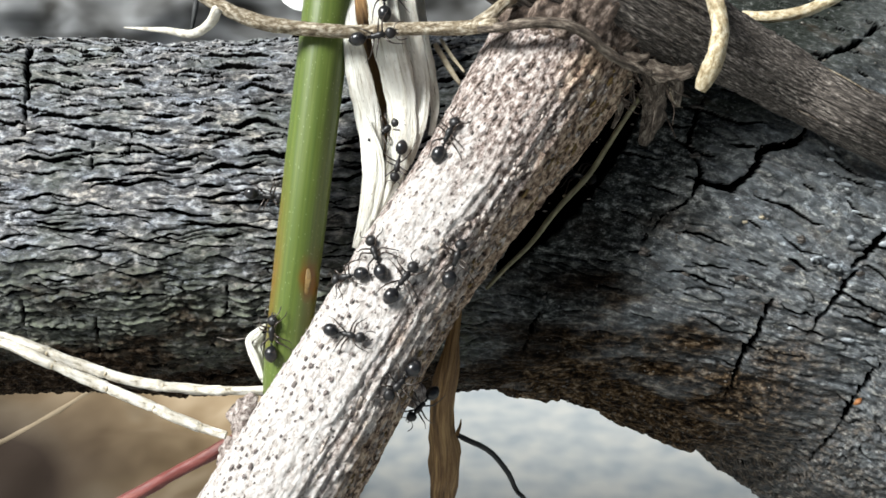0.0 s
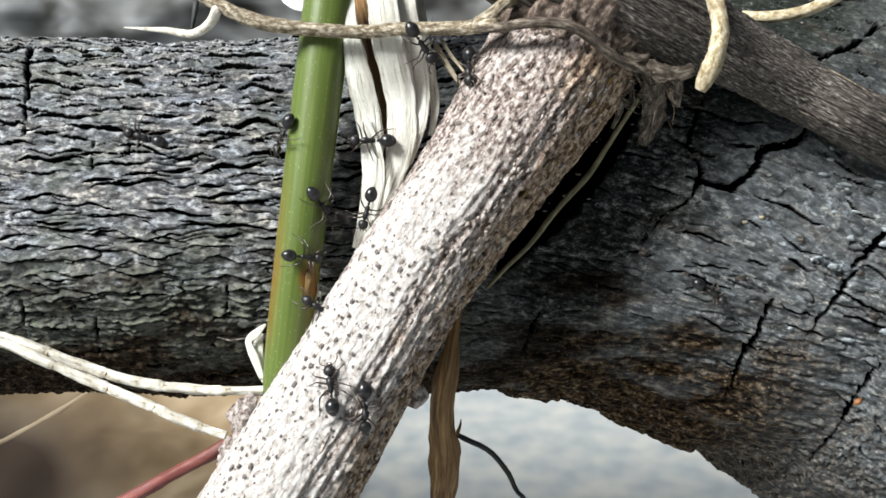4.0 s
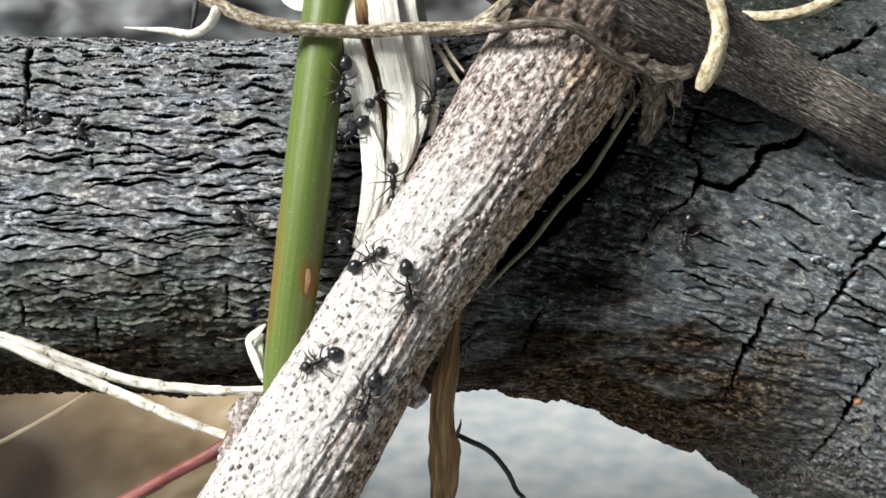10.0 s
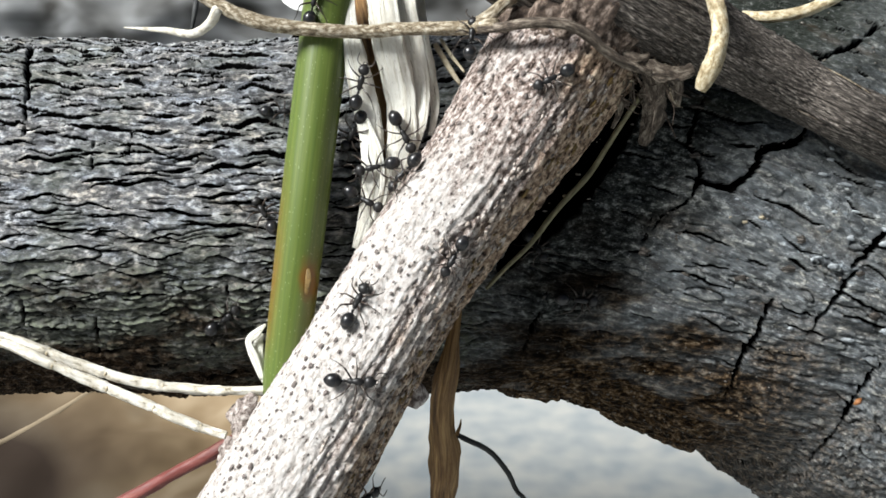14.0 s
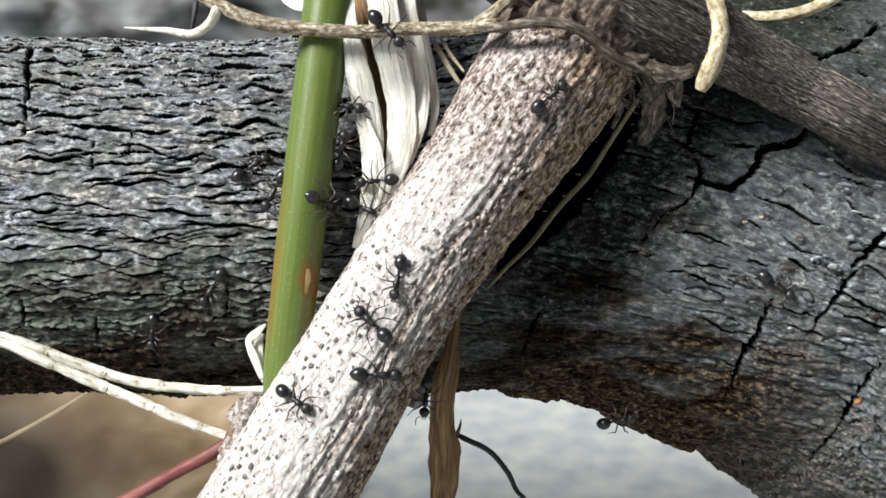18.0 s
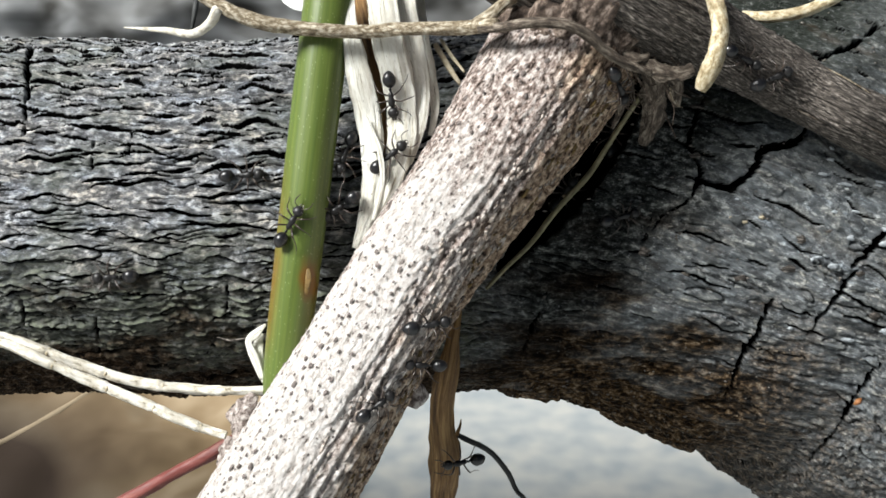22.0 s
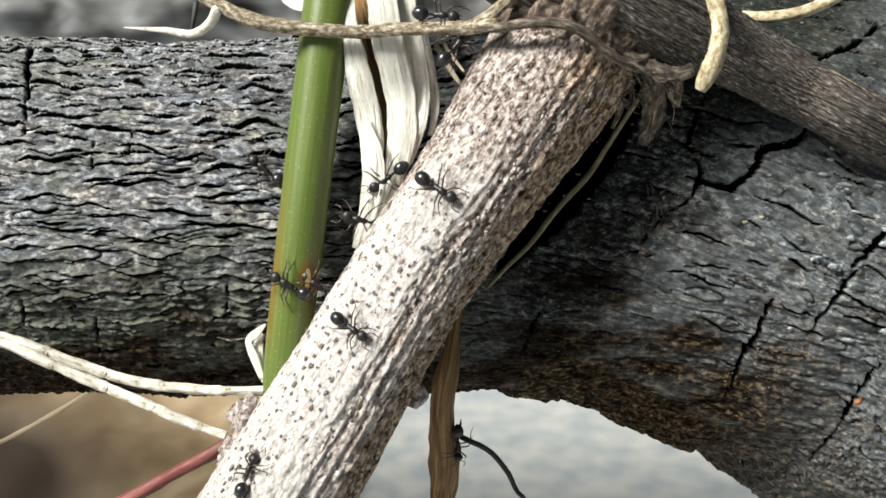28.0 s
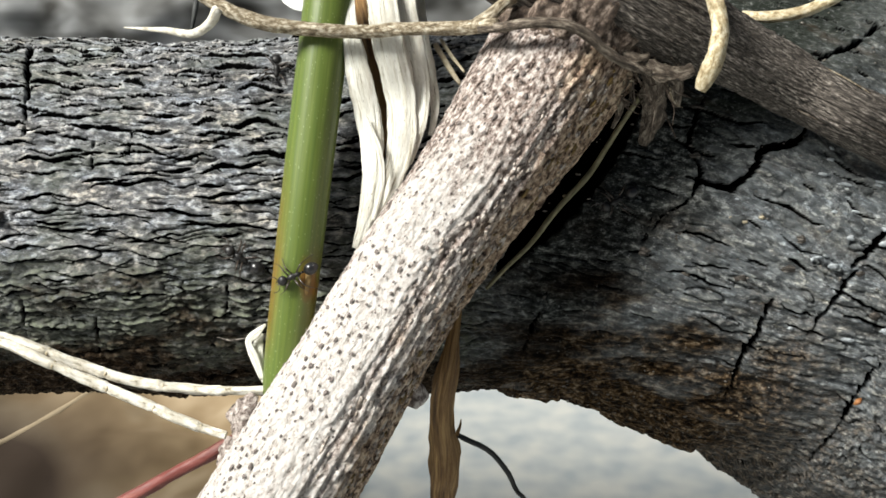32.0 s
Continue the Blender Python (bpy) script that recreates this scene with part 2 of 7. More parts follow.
TAN_VINE = simple_bark("tan_twig_skin", (0.10, 0.06, 0.025), (0.42, 0.33, 0.19), (0.74, 0.67, 0.50), (1.6, 2.6, 1), 0.75, 0.0004, 0.3, (0.34, 0.46, 0.60))
STRAW = straw_material()
ROOT = simple_bark("pale_root_skin", (0.16, 0.125, 0.08), (0.60, 0.55, 0.45), (0.84, 0.81, 0.74), (0.8, 1.6, 1), 0.7, 0.0003, 0.3, (0.33, 0.46, 0.60))
JOINT = simple_bark("brown_joint_skin", (0.20, 0.15, 0.09), (0.46, 0.39, 0.27), (0.70, 0.64, 0.52), (1.5, 2.0, 1))
OLIVE = simple_bark("olive_rootlet_skin", (0.07, 0.062, 0.03), (0.20, 0.18, 0.10), (0.44, 0.40, 0.27), (0.8, 1.8, 1))
BROWN = simple_bark("brown_dry_stalk", (0.030, 0.013, 0.004), (0.19, 0.098, 0.029), (0.45, 0.28, 0.11), (0.12, 2.2, 1), 0.6, 0.0004, 0.4, (0.34, 0.48, 0.64))
RED = simple_bark("red_stem_skin", (0.09, 0.022, 0.018), (0.18, 0.050, 0.042), (0.34, 0.14, 0.11), (0.15, 0.8, 1), 0.45)
BLACK = simple_bark("black_tendril_skin", (0.010, 0.011, 0.011), (0.025, 0.027, 0.026), (0.07, 0.07, 0.07), (0.5, 2, 1))
LICHEN = simple_bark("grey_lichen_crust", (0.16, 0.175, 0.18), (0.40, 0.43, 0.45), (0.68, 0.71, 0.74), (1.8, 1.8, 1), 0.8, 0.0003, 0.3, (0.36, 0.48, 0.62))
FLAKE = simple_bark("flaking_char_bark", (0.012, 0.013, 0.013), (0.075, 0.08, 0.08), (0.27, 0.28, 0.28), (0.9, 1.6, 1), 0.55, 0.0003)
PAPER = simple_bark("papery_bark", (0.018, 0.013, 0.010), (0.095, 0.072, 0.054), (0.34, 0.29, 0.23), (0.8, 3.0, 1), 0.75, 0.0004, 0.3, (0.38, 0.50, 0.64))
CHIP = simple_bark("pale_bark_chip", (0.05, 0.043, 0.035), (0.17, 0.15, 0.13), (0.42, 0.39, 0.35), (2, 2, 1), 0.6)
SCAR = simple_bark("brown_scar_tissue", (0.05, 0.030, 0.010), (0.17, 0.105, 0.030), (0.32, 0.21, 0.075), (1.5, 3, 1), 0.6)
LITTER = litter_material()
MIDRIB = simple_bark("pale_leaf_rib", (0.17, 0.13, 0.08), (0.25, 0.195, 0.125), (0.33, 0.265, 0.18), (0.1, 0.3, 1), 0.8)
PETAL = simple_bark("white_petal", (0.70, 0.70, 0.69), (0.80, 0.80, 0.80), (0.85, 0.85, 0.85), (0.2, 0.4, 1), 0.6)
RESIN = simple_bark("orange_resin", (0.10, 0.035, 0.012), (0.26, 0.105, 0.035), (0.42, 0.22, 0.09), (1, 1, 1), 0.3)
ANT_BODY = ant_material("black_ant_shell", (0.012, 0.011, 0.011), 0.42, 0.4)
ANT_BELLY = ant_material("glossy_black_abdomen", (0.010, 0.010, 0.011), 0.28, 0.5)
ANT_LIMB = ant_material("dark_brown_limb", (0.034, 0.023, 0.017), 0.38)


# ---- mesh helpers ----
def thing(name, base, label, category, group="", kind=""):
    """An empty at a place of the board, to hold parts."""
    ob = new(name)
    ob.matrix_world = BOARD @ Matrix.Translation(Vector(base) * MM)
    ob["base"] = [float(q) for q in base]
    return tagged(ob, label, category, group, kind)


def part(name, data, mat, parent, label="", kind=""):
    """Links a mesh, given in the board's millimetres, under a thing."""
    verts, faces, uv, layers = data
    me = bpy.data.meshes.new(name)
    base = np.array(parent["base"] if "base" in parent.keys() else (0, 0, 0))
    me.from_pydata(((np.asarray(verts) - base) * MM).tolist(), [], faces)
    if uv is not None:
        lay = me.uv_layers.new(name="grain")
        loops = np.empty(len(me.loops), np.int32)
        me.loops.foreach_get("vertex_index", loops)
        lay.data.foreach_set("uv", np.asarray(uv)[loops].astype(np.float32).ravel())
    for key, values in layers.items():
        at = me.attributes.new(key, "FLOAT", "POINT")
        at.data.foreach_set("value", np.asarray(values, np.float32))
    me.polygons.foreach_set("use_smooth", np.ones(len(me.polygons), bool))
    me.materials.append(mat)
    ob = new(name, me)
    ob.parent = parent
    if "base" in parent.keys():
        ob["base"] = list(parent["base"])
    return tagged(ob, label, kind=kind)


def spline(points, n):
    """n points evenly along a smooth curve through rows of numbers."""
    p = np.array(points, float)
    p = np.vstack([2 * p[0] - p[1], p, 2 * p[-1] - p[-2]])
    out = []
    for i in range(1, len(p) - 2):
        t = np.linspace(0, 1, 40, endpoint=False)[:, None]
        a, b, c, d = p[i - 1], p[i], p[i + 1], p[i + 2]
        out.append(0.5 * (2 * b + (c - a) * t + (2 * a - 5 * b + 4 * c - d) * t ** 2 + (3 * b - a - 3 * c + d) * t ** 3))
    fine = np.vstack(out + [p[-2:-1]])
    run = np.concatenate([[0], np.cumsum(np.linalg.norm(np.diff(fine[:, :3], axis=0), axis=1))])
    at = np.interp(n, [0, 1], [0, run[-1]]) if isinstance(n, np.ndarray) else np.linspace(0, run[-1], n)
    return np.stack([np.interp(at, run, fine[:, k]) for k in range(fine.shape[1])], 1), at


def sweep(points, along, round_, shape=None, flat=1.0, face=(0, 0, 1), caps=True):
    """A tube through (u, v, w, radius) rows. shape(s, angle, place) gives what is added to the radius, and layers.
    Angle 0 faces out of the board. flat: thickness against width."""
    rows, s = spline(points, along)
    c, r = rows[:, :3], rows[:, 3]
    tan = np.gradient(c, axis=0)
    tan /= np.linalg.norm(tan, axis=1)[:, None]
    side = np.cross(tan, np.array(face, float))
    side /= np.linalg.norm(side, axis=1)[:, None]
    out = np.cross(side, tan)
    ang = round_ if isinstance(round_, np.ndarray) else np.linspace(-math.pi, math.pi, round_, endpoint=False)
    S, A = np.meshgrid(s, ang, indexing="ij")
    dirs = out[:, None] * (np.cos(ang)[None, :, None] * flat) + side[:, None] * np.sin(ang)[None, :, None]
    place = c[:, None] + dirs * r[:, None, None]
    layers = {}
    if shape:
        extra, layers = shape(S, A, place, r[:, None])
        place = place + dirs * extra[..., None]
    n, k = len(s), len(ang)
    i, j = np.meshgrid(np.arange(n - 1), np.arange(k), indexing="ij")
    jn = (j + 1) % k
    quads = np.stack([i * k + j, i * k + jn, (i + 1) * k + jn, (i + 1) * k + j], -1).reshape(-1, 4)[:, ::-1].tolist()
    verts = place.reshape(-1, 3)
    uv = np.stack([S, A * r[:, None]], -1).reshape(-1, 2)
    layers = {a: b.ravel() for a, b in layers.items()}
    if caps:
        quads.append(list(range(k)))
        quads.append(list(range((n - 1) * k, n * k))[::-1])
    return verts, quads, uv, layers


def joined(pieces):
    verts, faces, uvs, at = [], [], [], 0
    for v, f, uv, _ in pieces:
        verts.append(np.asarray(v))
        uvs.append(np.asarray(uv))
        faces += [[q + at for q in face] for face in f]
        at += len(v)
    return np.vstack(verts), faces, np.vstack(uvs), {}


def nodule(center, axis, length, width, height, segs=7, rings=4, rnd=None):
    """A small lens-shaped lump in the board's millimetres, lying along axis, with its height out of the board's up."""
    cx = np.array(center, float)
    ax = np.array(axis[0], float)
    up = np.array(axis[1], float)
    sd = np.cross(up, ax)
    v, f = [cx + up * height], []
    for i in range(1, rings):
        t = math.pi / 2 * i / (rings - 1)
        for j in range(segs):
            q = 2 * math.pi * j / segs
            k = math.sin(t) * (1 + (rnd.uniform(-0.38, 0.38) if rnd else 0))
            v.append(cx + ax * (length * k * math.cos(q)) + sd * (width * k * math.sin(q)) + up * (height * (math.cos(t) * 1.25 - 0.25)))
    for j in range(segs):
        f.append([0, 1 + j, 1 + (j + 1) % segs])
        for i in range(rings - 2):
            a = 1 + i * segs
            f.append([a + j, a + segs + j, a + segs + (j + 1) % segs, a + (j + 1) % segs])
    v = np.array(v)
    return v, f, (v - cx)[:, :2] + cx[:2], {}


# ---- ground ----
def make_ground():
    ring = [0, 0.03, 0.06, 0.09, 0.13, 0.18, 0.25, 0.4, 0.7, 1.5, 4, 12, 40, 150, 600]
    verts, faces = [(0, 0.05, 0)], []
    for r in ring[1:]:
        for j in range(48):
            a = 2 * math.pi * j / 48
            h = 0.0006 * noise.noise((r * math.cos(a) * 30, r * math.sin(a) * 30, 0)) if r < 2 else 0
            verts.append((r * math.cos(a), 0.05 + r * math.sin(a), h))
    for j in range(48):
        faces.append((0, 1 + j, 1 + (j + 1) % 48))
        for i in range(len(ring) - 2):
            a = 1 + i * 48
            faces.append((a + j, a + 48 + j, a + 48 + (j + 1) % 48, a + (j + 1) % 48))
    me = bpy.data.meshes.new("ground")
    me.from_pydata(verts, [], faces)
    me.polygons.foreach_set("use_smooth", np.ones(len(me.polygons), bool))
    me.materials.append(CONCRETE)
    return tagged(new("ground", me), "smooth light grey concrete ground under the logs", "ground", kind="structure")


make_ground()


# ---- the large log ----
def crack_depth(place, lines):
    """How deep the cross cracks cut, at places of the board, from lines of (u, v, w, half width, depth)."""
    cut = np.zeros(place.shape[:2])
    rag = 0.34 * layered(place[..., 0] * 0.8, place[..., 1] * 0.8, 71, 4)
    for line in lines:
        for (u0, v0, _, h0, d0), (u1, v1, _, h1, d1) in zip(line, line[1:]):
            du, dv = u1 - u0, v1 - v0
            t = np.clip(((place[..., 0] - u0) * du + (place[..., 1] - v0) * dv) / (du * du + dv * dv), 0, 1)
            d = np.hypot(place[..., 0] - u0 - t * du, place[..., 1] - v0 - t * dv) + rag * 0.6
            half = h0 + (h1 - h0) * t
            cut = np.maximum(cut, (d0 + (d1 - d0) * t) * (1 - step(half * 0.2, half * 1.15, d)))
    return np.where(place[..., 2] > -14, cut, 0)


LOG_CRACKS = [
    [(16.88, 13.99, -1, 0.9, 4), (14.31, 10.03, 0, 1.7, 7), (11.7, 5.99, 0, 1.7, 7), (8.61, 2.19, 0, 1.4, 6), (5.04, -1.85, 0, 0.5, 2.5)],
    [(31.35, 10.56, -3, 0.14, 0.6), (30.27, 9.14, -3, 0.4, 1.6), (27.51, 8.55, -2, 0.46, 1.8), (26.01, 6.3, -1, 0.36, 1.6), (24.62, 5.05, -1, 0.4, 1.6), (21.92, 5.91, -1, 0.36, 1.4), (21.06, 4.38, -1, 0.16, 0.6), (18.56, 2.69, -1, 0.12, 0.5), (17.21, 0.76, 0, 0.1, 0.4)],
    [(22.31, 12.82, -3, 0.17, 0.6), (20.95, 9.28, -2, 0.3, 1), (22.16, 6.3, -1, 0.26, 1)],
    [(28.3, -4.2, 0, 0.16, 0.7), (27.5, -7.3, 0, 0.38, 1.6), (26.4, -10.1, -1, 0.32, 1.4), (26.0, -13.9, -2, 0.14, 0.6)],
    [(39.1, 5.4, -2, 0.26, 1.2), (38.3, 2.24, -2, 0.34, 1.4), (36.5, 0.05, -1, 0.38, 1.6), (34.9, -1.5, -1, 0.28, 1.2)],
    [(35.19, -1.97, -1, 0.26, 1.1), (33.57, -4.23, 0, 0.3, 1.3), (31.57, -7.32, 0, 0.12, 0.5)],
    [(38.2, -10.3, -1, 0.18, 0.8), (36.5, -14.2, -1, 0.26, 1.2), (34.9, -20.0, -2, 0.18, 0.8)],
    [(9.08, -3.76, 0, 0.1, 0.5), (7.66, -7.08, 0, 0.17, 0.9), (7.02, -10.05, -1, 0.09, 0.4)],
    [(17.88, 3.14, 0, 0.07, 0.4), (17.4, 1.47, 0, 0.12, 0.6), (16.93, 0.52, 0, 0.05, 0.3)],
    [(39.76, 20.34, -6, 0.26, 1), (36.44, 18.12, -5, 0.3, 1.2), (33.57, 16.94, -4, 0.17, 0.8)],
    [(-38.26, 18.69, -8, 0.26, 0.8), (-36.45, 14.45, -4, 0.24, 0.9), (-35.68, 9.77, -2, 0.1, 0.5)],
    [(-29.62, 8.94, -1, 0.12, 0.6), (-29.62, 6.54, -1, 0.09, 0.4)],
    [(-29.94, -5.78, -2, 0.14, 0.7), (-30.59, -9.39, -4, 0.1, 0.6)],
    [(-18.5, -3.28, 0, 0.09, 0.5), (-18.65, -5.34, -1, 0.09, 0.5)],
    [(-36.15, -4.52, -1, 0.12, 0.6), (-36.46, -7.49, -2, 0.1, 0.5)],
    [(-26.64, 9.9, -1, 0.05, 0.4), (-26.54, 8.22, -1, 0.05, 0.4)],
]


def fissures(S, a, umid, seed, rows, us, across, slope, lengths, gaps, widths, depth):
    """Lens-shaped splits in broken rows along the bark: how deep they cut, the lips raised above them, and the shade
    painted wider than the cut.
    """
    rnd = random.Random(seed)
    s = S[:, 0]
    cut, lip, groove_shade = np.zeros(S.shape), np.zeros(S.shape), np.zeros(S.shape)
    places = []
    start, end = (float(np.interp(q, umid, s)) for q in us)
    for k in range(int((across[1] - across[0]) / rows)):
        at = start - rnd.uniform(0, 6)
        while at < end:
            long = rnd.uniform(0, 1) ** 1.6 * (lengths[1] - lengths[0]) + lengths[0]
            places.append((at, long, across[0] + (k + rnd.uniform(-0.45, 0.45)) * rows + slope * (at - start)))
            at += long + rnd.uniform(*gaps)
    for s0, long, a0 in places:
        lean, half = slope * float(1 - step(2, 22, a0)) + rnd.gauss(0, 0.06), rnd.uniform(*widths)
        wave, phase, bend = rnd.uniform(0.05, 0.30), rnd.uniform(0, 6.3), rnd.uniform(-0.35, 0.35)
        k0, k1 = np.searchsorted(s, (s0, s0 + long))
        if k1 - k0 < 4:
            continue
        x = (s[k0:k1] - s0) / long
        line = a0 + lean * (s[k0:k1] - s0) + wave * np.sin(x * long * 1.5 + phase) + bend * (x - 0.5) ** 2 * long * 0.5 + 0.10 * grain(s[k0:k1] * 1.6, x * 0 + a0, seed)
        taper = np.sin(math.pi * np.clip(x, 0.001, 0.999)) ** 0.6
        h = (half * taper * (1 + 0.5 * grain(s[k0:k1] * 0.9, x * 0 + a0, seed + 1)) + 0.012)[:, None]
        row = a[(k0 + k1) // 2]
        j0, j1 = np.searchsorted(row, (line.min() - 1.4, line.max() + 1.4))
        if j1 - j0 < 2:
            continue
        d = a[k0:k1, j0:j1] - line[:, None]
        here = np.s_[k0:k1, j0:j1]
        cut[here] = np.maximum(cut[here], depth * (0.5 + 0.5 * taper)[:, None] * (1 - step(0.4, 1.15, abs(d) / h)))
        groove_shade[here] = np.maximum(groove_shade[here], (1 - step(0.75, 1.3, abs(d + 0.25 * h) / h)))
        lip[here] = np.maximum(lip[here], (0.5 + half) * taper[:, None] * np.exp(-((d + 2.0 * h) / (1.5 * h + 0.08)) ** 2))
    return cut, lip, groove_shade


def flakes(S, a, umid, seed, count, us, across, slope):
    """Long pointed flakes of char: their height over the rest, and the gaps round them."""
    rnd = random.Random(seed)
    s = S[:, 0]
    rise, gap = np.zeros(S.shape), np.zeros(S.shape)
    for _ in range(count):
        s0, long, a0 = float(np.interp(rnd.uniform(*us), umid, s)), rnd.uniform(1.6, 4.6), rnd.uniform(*across)
        wide, skew, lean = rnd.uniform(0.25, 0.62), rnd.uniform(0.25, 0.75), slope * float(1 - step(2, 22, a0)) + rnd.gauss(0, 0.08)
        k0, k1 = np.searchsorted(s, (s0, s0 + long))
        if k1 - k0 < 4:
            continue
        x = np.clip((s[k0:k1] - s0) / long, 0.001, 0.999)
        line = a0 + lean * (s[k0:k1] - s0) + 0.12 * grain(s[k0:k1] * 0.9, x * 0 + a0, seed)
        w = (wide * np.where(x < skew, (x / skew) ** 0.7, ((1 - x) / (1 - skew)) ** 0.9))[:, None] + 0.01
        row = a[(k0 + k1) // 2]
        j0, j1 = np.searchsorted(row, (line.min() - 1.2, line.max() + 1.2))
        if j1 - j0 < 2:
            continue
        d = abs(a[k0:k1, j0:j1] - line[:, None]) + 0.06 * grain(S[k0:k1, j0:j1] * 2.2, a[k0:k1, j0:j1] * 2.2, seed + 3)
        here = np.s_[k0:k1, j0:j1]
        rise[here] = np.maximum(rise[here], rnd.uniform(0.5, 1.0) * (1 - step(-0.07, 0.03, d - w)))
        gap[here] = np.maximum(gap[here], (1 - step(0.06, 0.15, abs(d - w - 0.04))) * step(0.0, 0.1, x)[:, None])
    return rise, gap


def log_shape(S, A, place, r):
    a = A * r
    u = place[..., 0]
    umid = place[:, int(np.argmin(abs(A[0]))), 0]
    right = step(-1.0, 9.0, u + 1.5 * grain(u * 0.2, a * 0.2, 3))
    low = step(1, -9, place[..., 1] + 3 * layered(S * 0.08, a * 0.2, 103, 3))
    # weathered side: long wavy plates parted by lens-shaped splits
    sx, ax = S + 1.2 * grain(S * 0.2, a * 0.3, 11), a + 0.40 * grain(S * 0.20, a * 0.3, 12) + 0.13 * grain(S * 0.9, a * 0.7, 13)
    n1 = grain(sx * 0.11, ax * 0.72, 21) + 0.22 * grain(sx * 0.4, ax * 1.2, 24)
    n2 = grain(sx * 0.17, ax * 0.98, 22) + 0.22 * grain(sx * 0.5, ax * 1.5, 25)
    n3 = grain(sx * 0.26, ax * 1.45, 23)
    wide = 0.10 + 0.07 * grain(S * 0.35, a * 0.4, 17)

    def line(n):
        """1 on the lines where n changes sign, of an even width."""
        slope = np.hypot(np.gradient(n, S[:, 0], axis=0), np.gradient(n, A[0], axis=1) / r)
        return 1 - step(0.5, 1.25, abs(n) / np.maximum(slope, 0.25) / wide)
    long_cut, long_lip, long_shade = fissures(S, a, umid, 301, 1.15, (-47, 8), (-28, 24), 0.0, (2.2, 8.0), (-0.4, 2.4), (0.06, 0.16), 0.42)
    short_cut, short_lip, short_shade = fissures(S, a, umid, 302, 1.5, (-47, 8), (-28, 27), -0.04, (0.8, 2.8), (0.6, 4.0), (0.04, 0.085), 0.26)
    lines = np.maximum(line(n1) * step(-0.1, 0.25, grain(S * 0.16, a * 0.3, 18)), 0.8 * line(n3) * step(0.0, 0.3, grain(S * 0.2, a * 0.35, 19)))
    groove = np.clip(np.maximum(np.maximum(long_shade, 0.9 * short_shade), 0.7 * lines), 0, 1)
    scaly = abs(grain(sx * 0.75, ax * 2.0, 26)) + 0.5 * abs(grain(sx * 1.5, ax * 3.2, 27))
    plates = 0.08 * np.tanh(n1 * 6) + 0.06 * np.tanh(n2 * 6) + (0.13 + 0.05 * low) * layered(S * 0.9, a * 1.5, 31, 3) + 0.30 * (scaly - 0.35) * (0.45 + 0.55 * low)
    left_d = plates - np.maximum(np.maximum(long_cut, short_cut), 0.26 * lines) + 0.46 * long_lip + 0.26 * short_lip
    # charred side: splits running obliquely, pointed flakes and fine grit
    oblique = 0.32 * np.maximum(u - 2, 0) * (1 - step(4, 26, a))
    straight, a = a, a - oblique + 0.4 * grain(S * 0.2, a * 0.2, 59)
    m1 = grain(S * 0.12, a * 0.42, 55) + 0.35 * grain(S * 0.45, a * 0.9, 56)
    m2 = grain(S * 0.2, a * 0.75, 65) + 0.3 * grain(S * 0.7, a * 1.3, 66)
    split = 0.7 * line(m1) * step(0.0, 0.3, grain(S * 0.15, a * 0.2, 57))
    split = np.maximum(split, 0.7 * line(m2) * step(0.15, 0.4, grain(S * 0.11, a * 0.16, 67)))
    char_cut, char_lip, char_shade = fissures(S, straight, umid, 303, 2.3, (2, 48), (-34, 32), 0.30, (1.2, 6.5), (0.8, 6.0), (0.10, 0.17), 0.36)
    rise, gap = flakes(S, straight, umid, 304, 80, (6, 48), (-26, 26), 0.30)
    groove2 = np.clip(np.maximum(np.maximum(0.6 * split, char_shade), 0.55 * gap), 0, 1)
    fibre = layered(S * 0.5, a * 1.7, 61, 3)
    right_d = 0.13 * np.tanh(m1 * 6) + 0.09 * np.tanh(m2 * 6) + 0.13 * fibre + 0.10 * layered(S * 1.0, a * 1.4, 62, 2) + 0.14 * rise - 0.20 * split - char_cut - 0.26 * gap + 0.22 * char_lip
    a = straight
    cut = crack_depth(place, LOG_CRACKS)
    lump = 0.5 * layered(S * 0.06, a * 0.08, 81, 2)
    chips = (0.6 * step(0.05, 0.16, grain(S * 0.20, a * 0.10, 95)) + 0.3 * step(0.1, 0.35, grain(S * 0.38, a * 0.2, 96))) * step(0.30, 0.40, A / math.pi) * right
    d = left_d * (1 - right) + right_d * right + lump - cut - chips
    # Painted groove shade: 0 in splits, gaps and cracks, 1 on open bark.
    unshaded = 1 - np.clip(groove * (1 - right) + 0.85 * groove2 * right + step(0.15, 0.5, cut), 0, 1)
    # towards its underside the bark has come off the wood, with shade painted in as well
    # Dusty lit stretch; its border paints the branch's shadow over the char.
    dust = step(-4, 5, u - 13 - 0.90 * (place[..., 1] + 5.7) + 4 * layered(S * 0.1, a * 0.15, 101, 3))
    # Grows towards the top of the charred end, with a ragged border.
    soot = right * step(9.5, 15.5, place[..., 1] + 3 * layered(S * 0.12, a * 0.2, 105, 3))
    lost = step(0.10, 0.33, A / math.pi + 0.08 * right - 0.06 * dust + 0.15 * layered(S * 0.12, a * 0.25, 91, 5)) * (1 - 0.5 * step(24, 38, u))
    # Moss and painted shade in one mask, strongest low on the log.
    moss = step(4, -7, place[..., 1] + 4 * layered(S * 0.08, a * 0.2, 103, 3)) * (1 - right)
    ridge = np.clip((1 - right) * (0.8 * long_lip + 0.6 * short_lip + 1.3 * (scaly - 0.45)) + right * (0.75 * rise * step(-0.2, 0.4, grain(S * 0.5, a * 0.8, 63)) + 0.5 * char_lip), 0, 1)
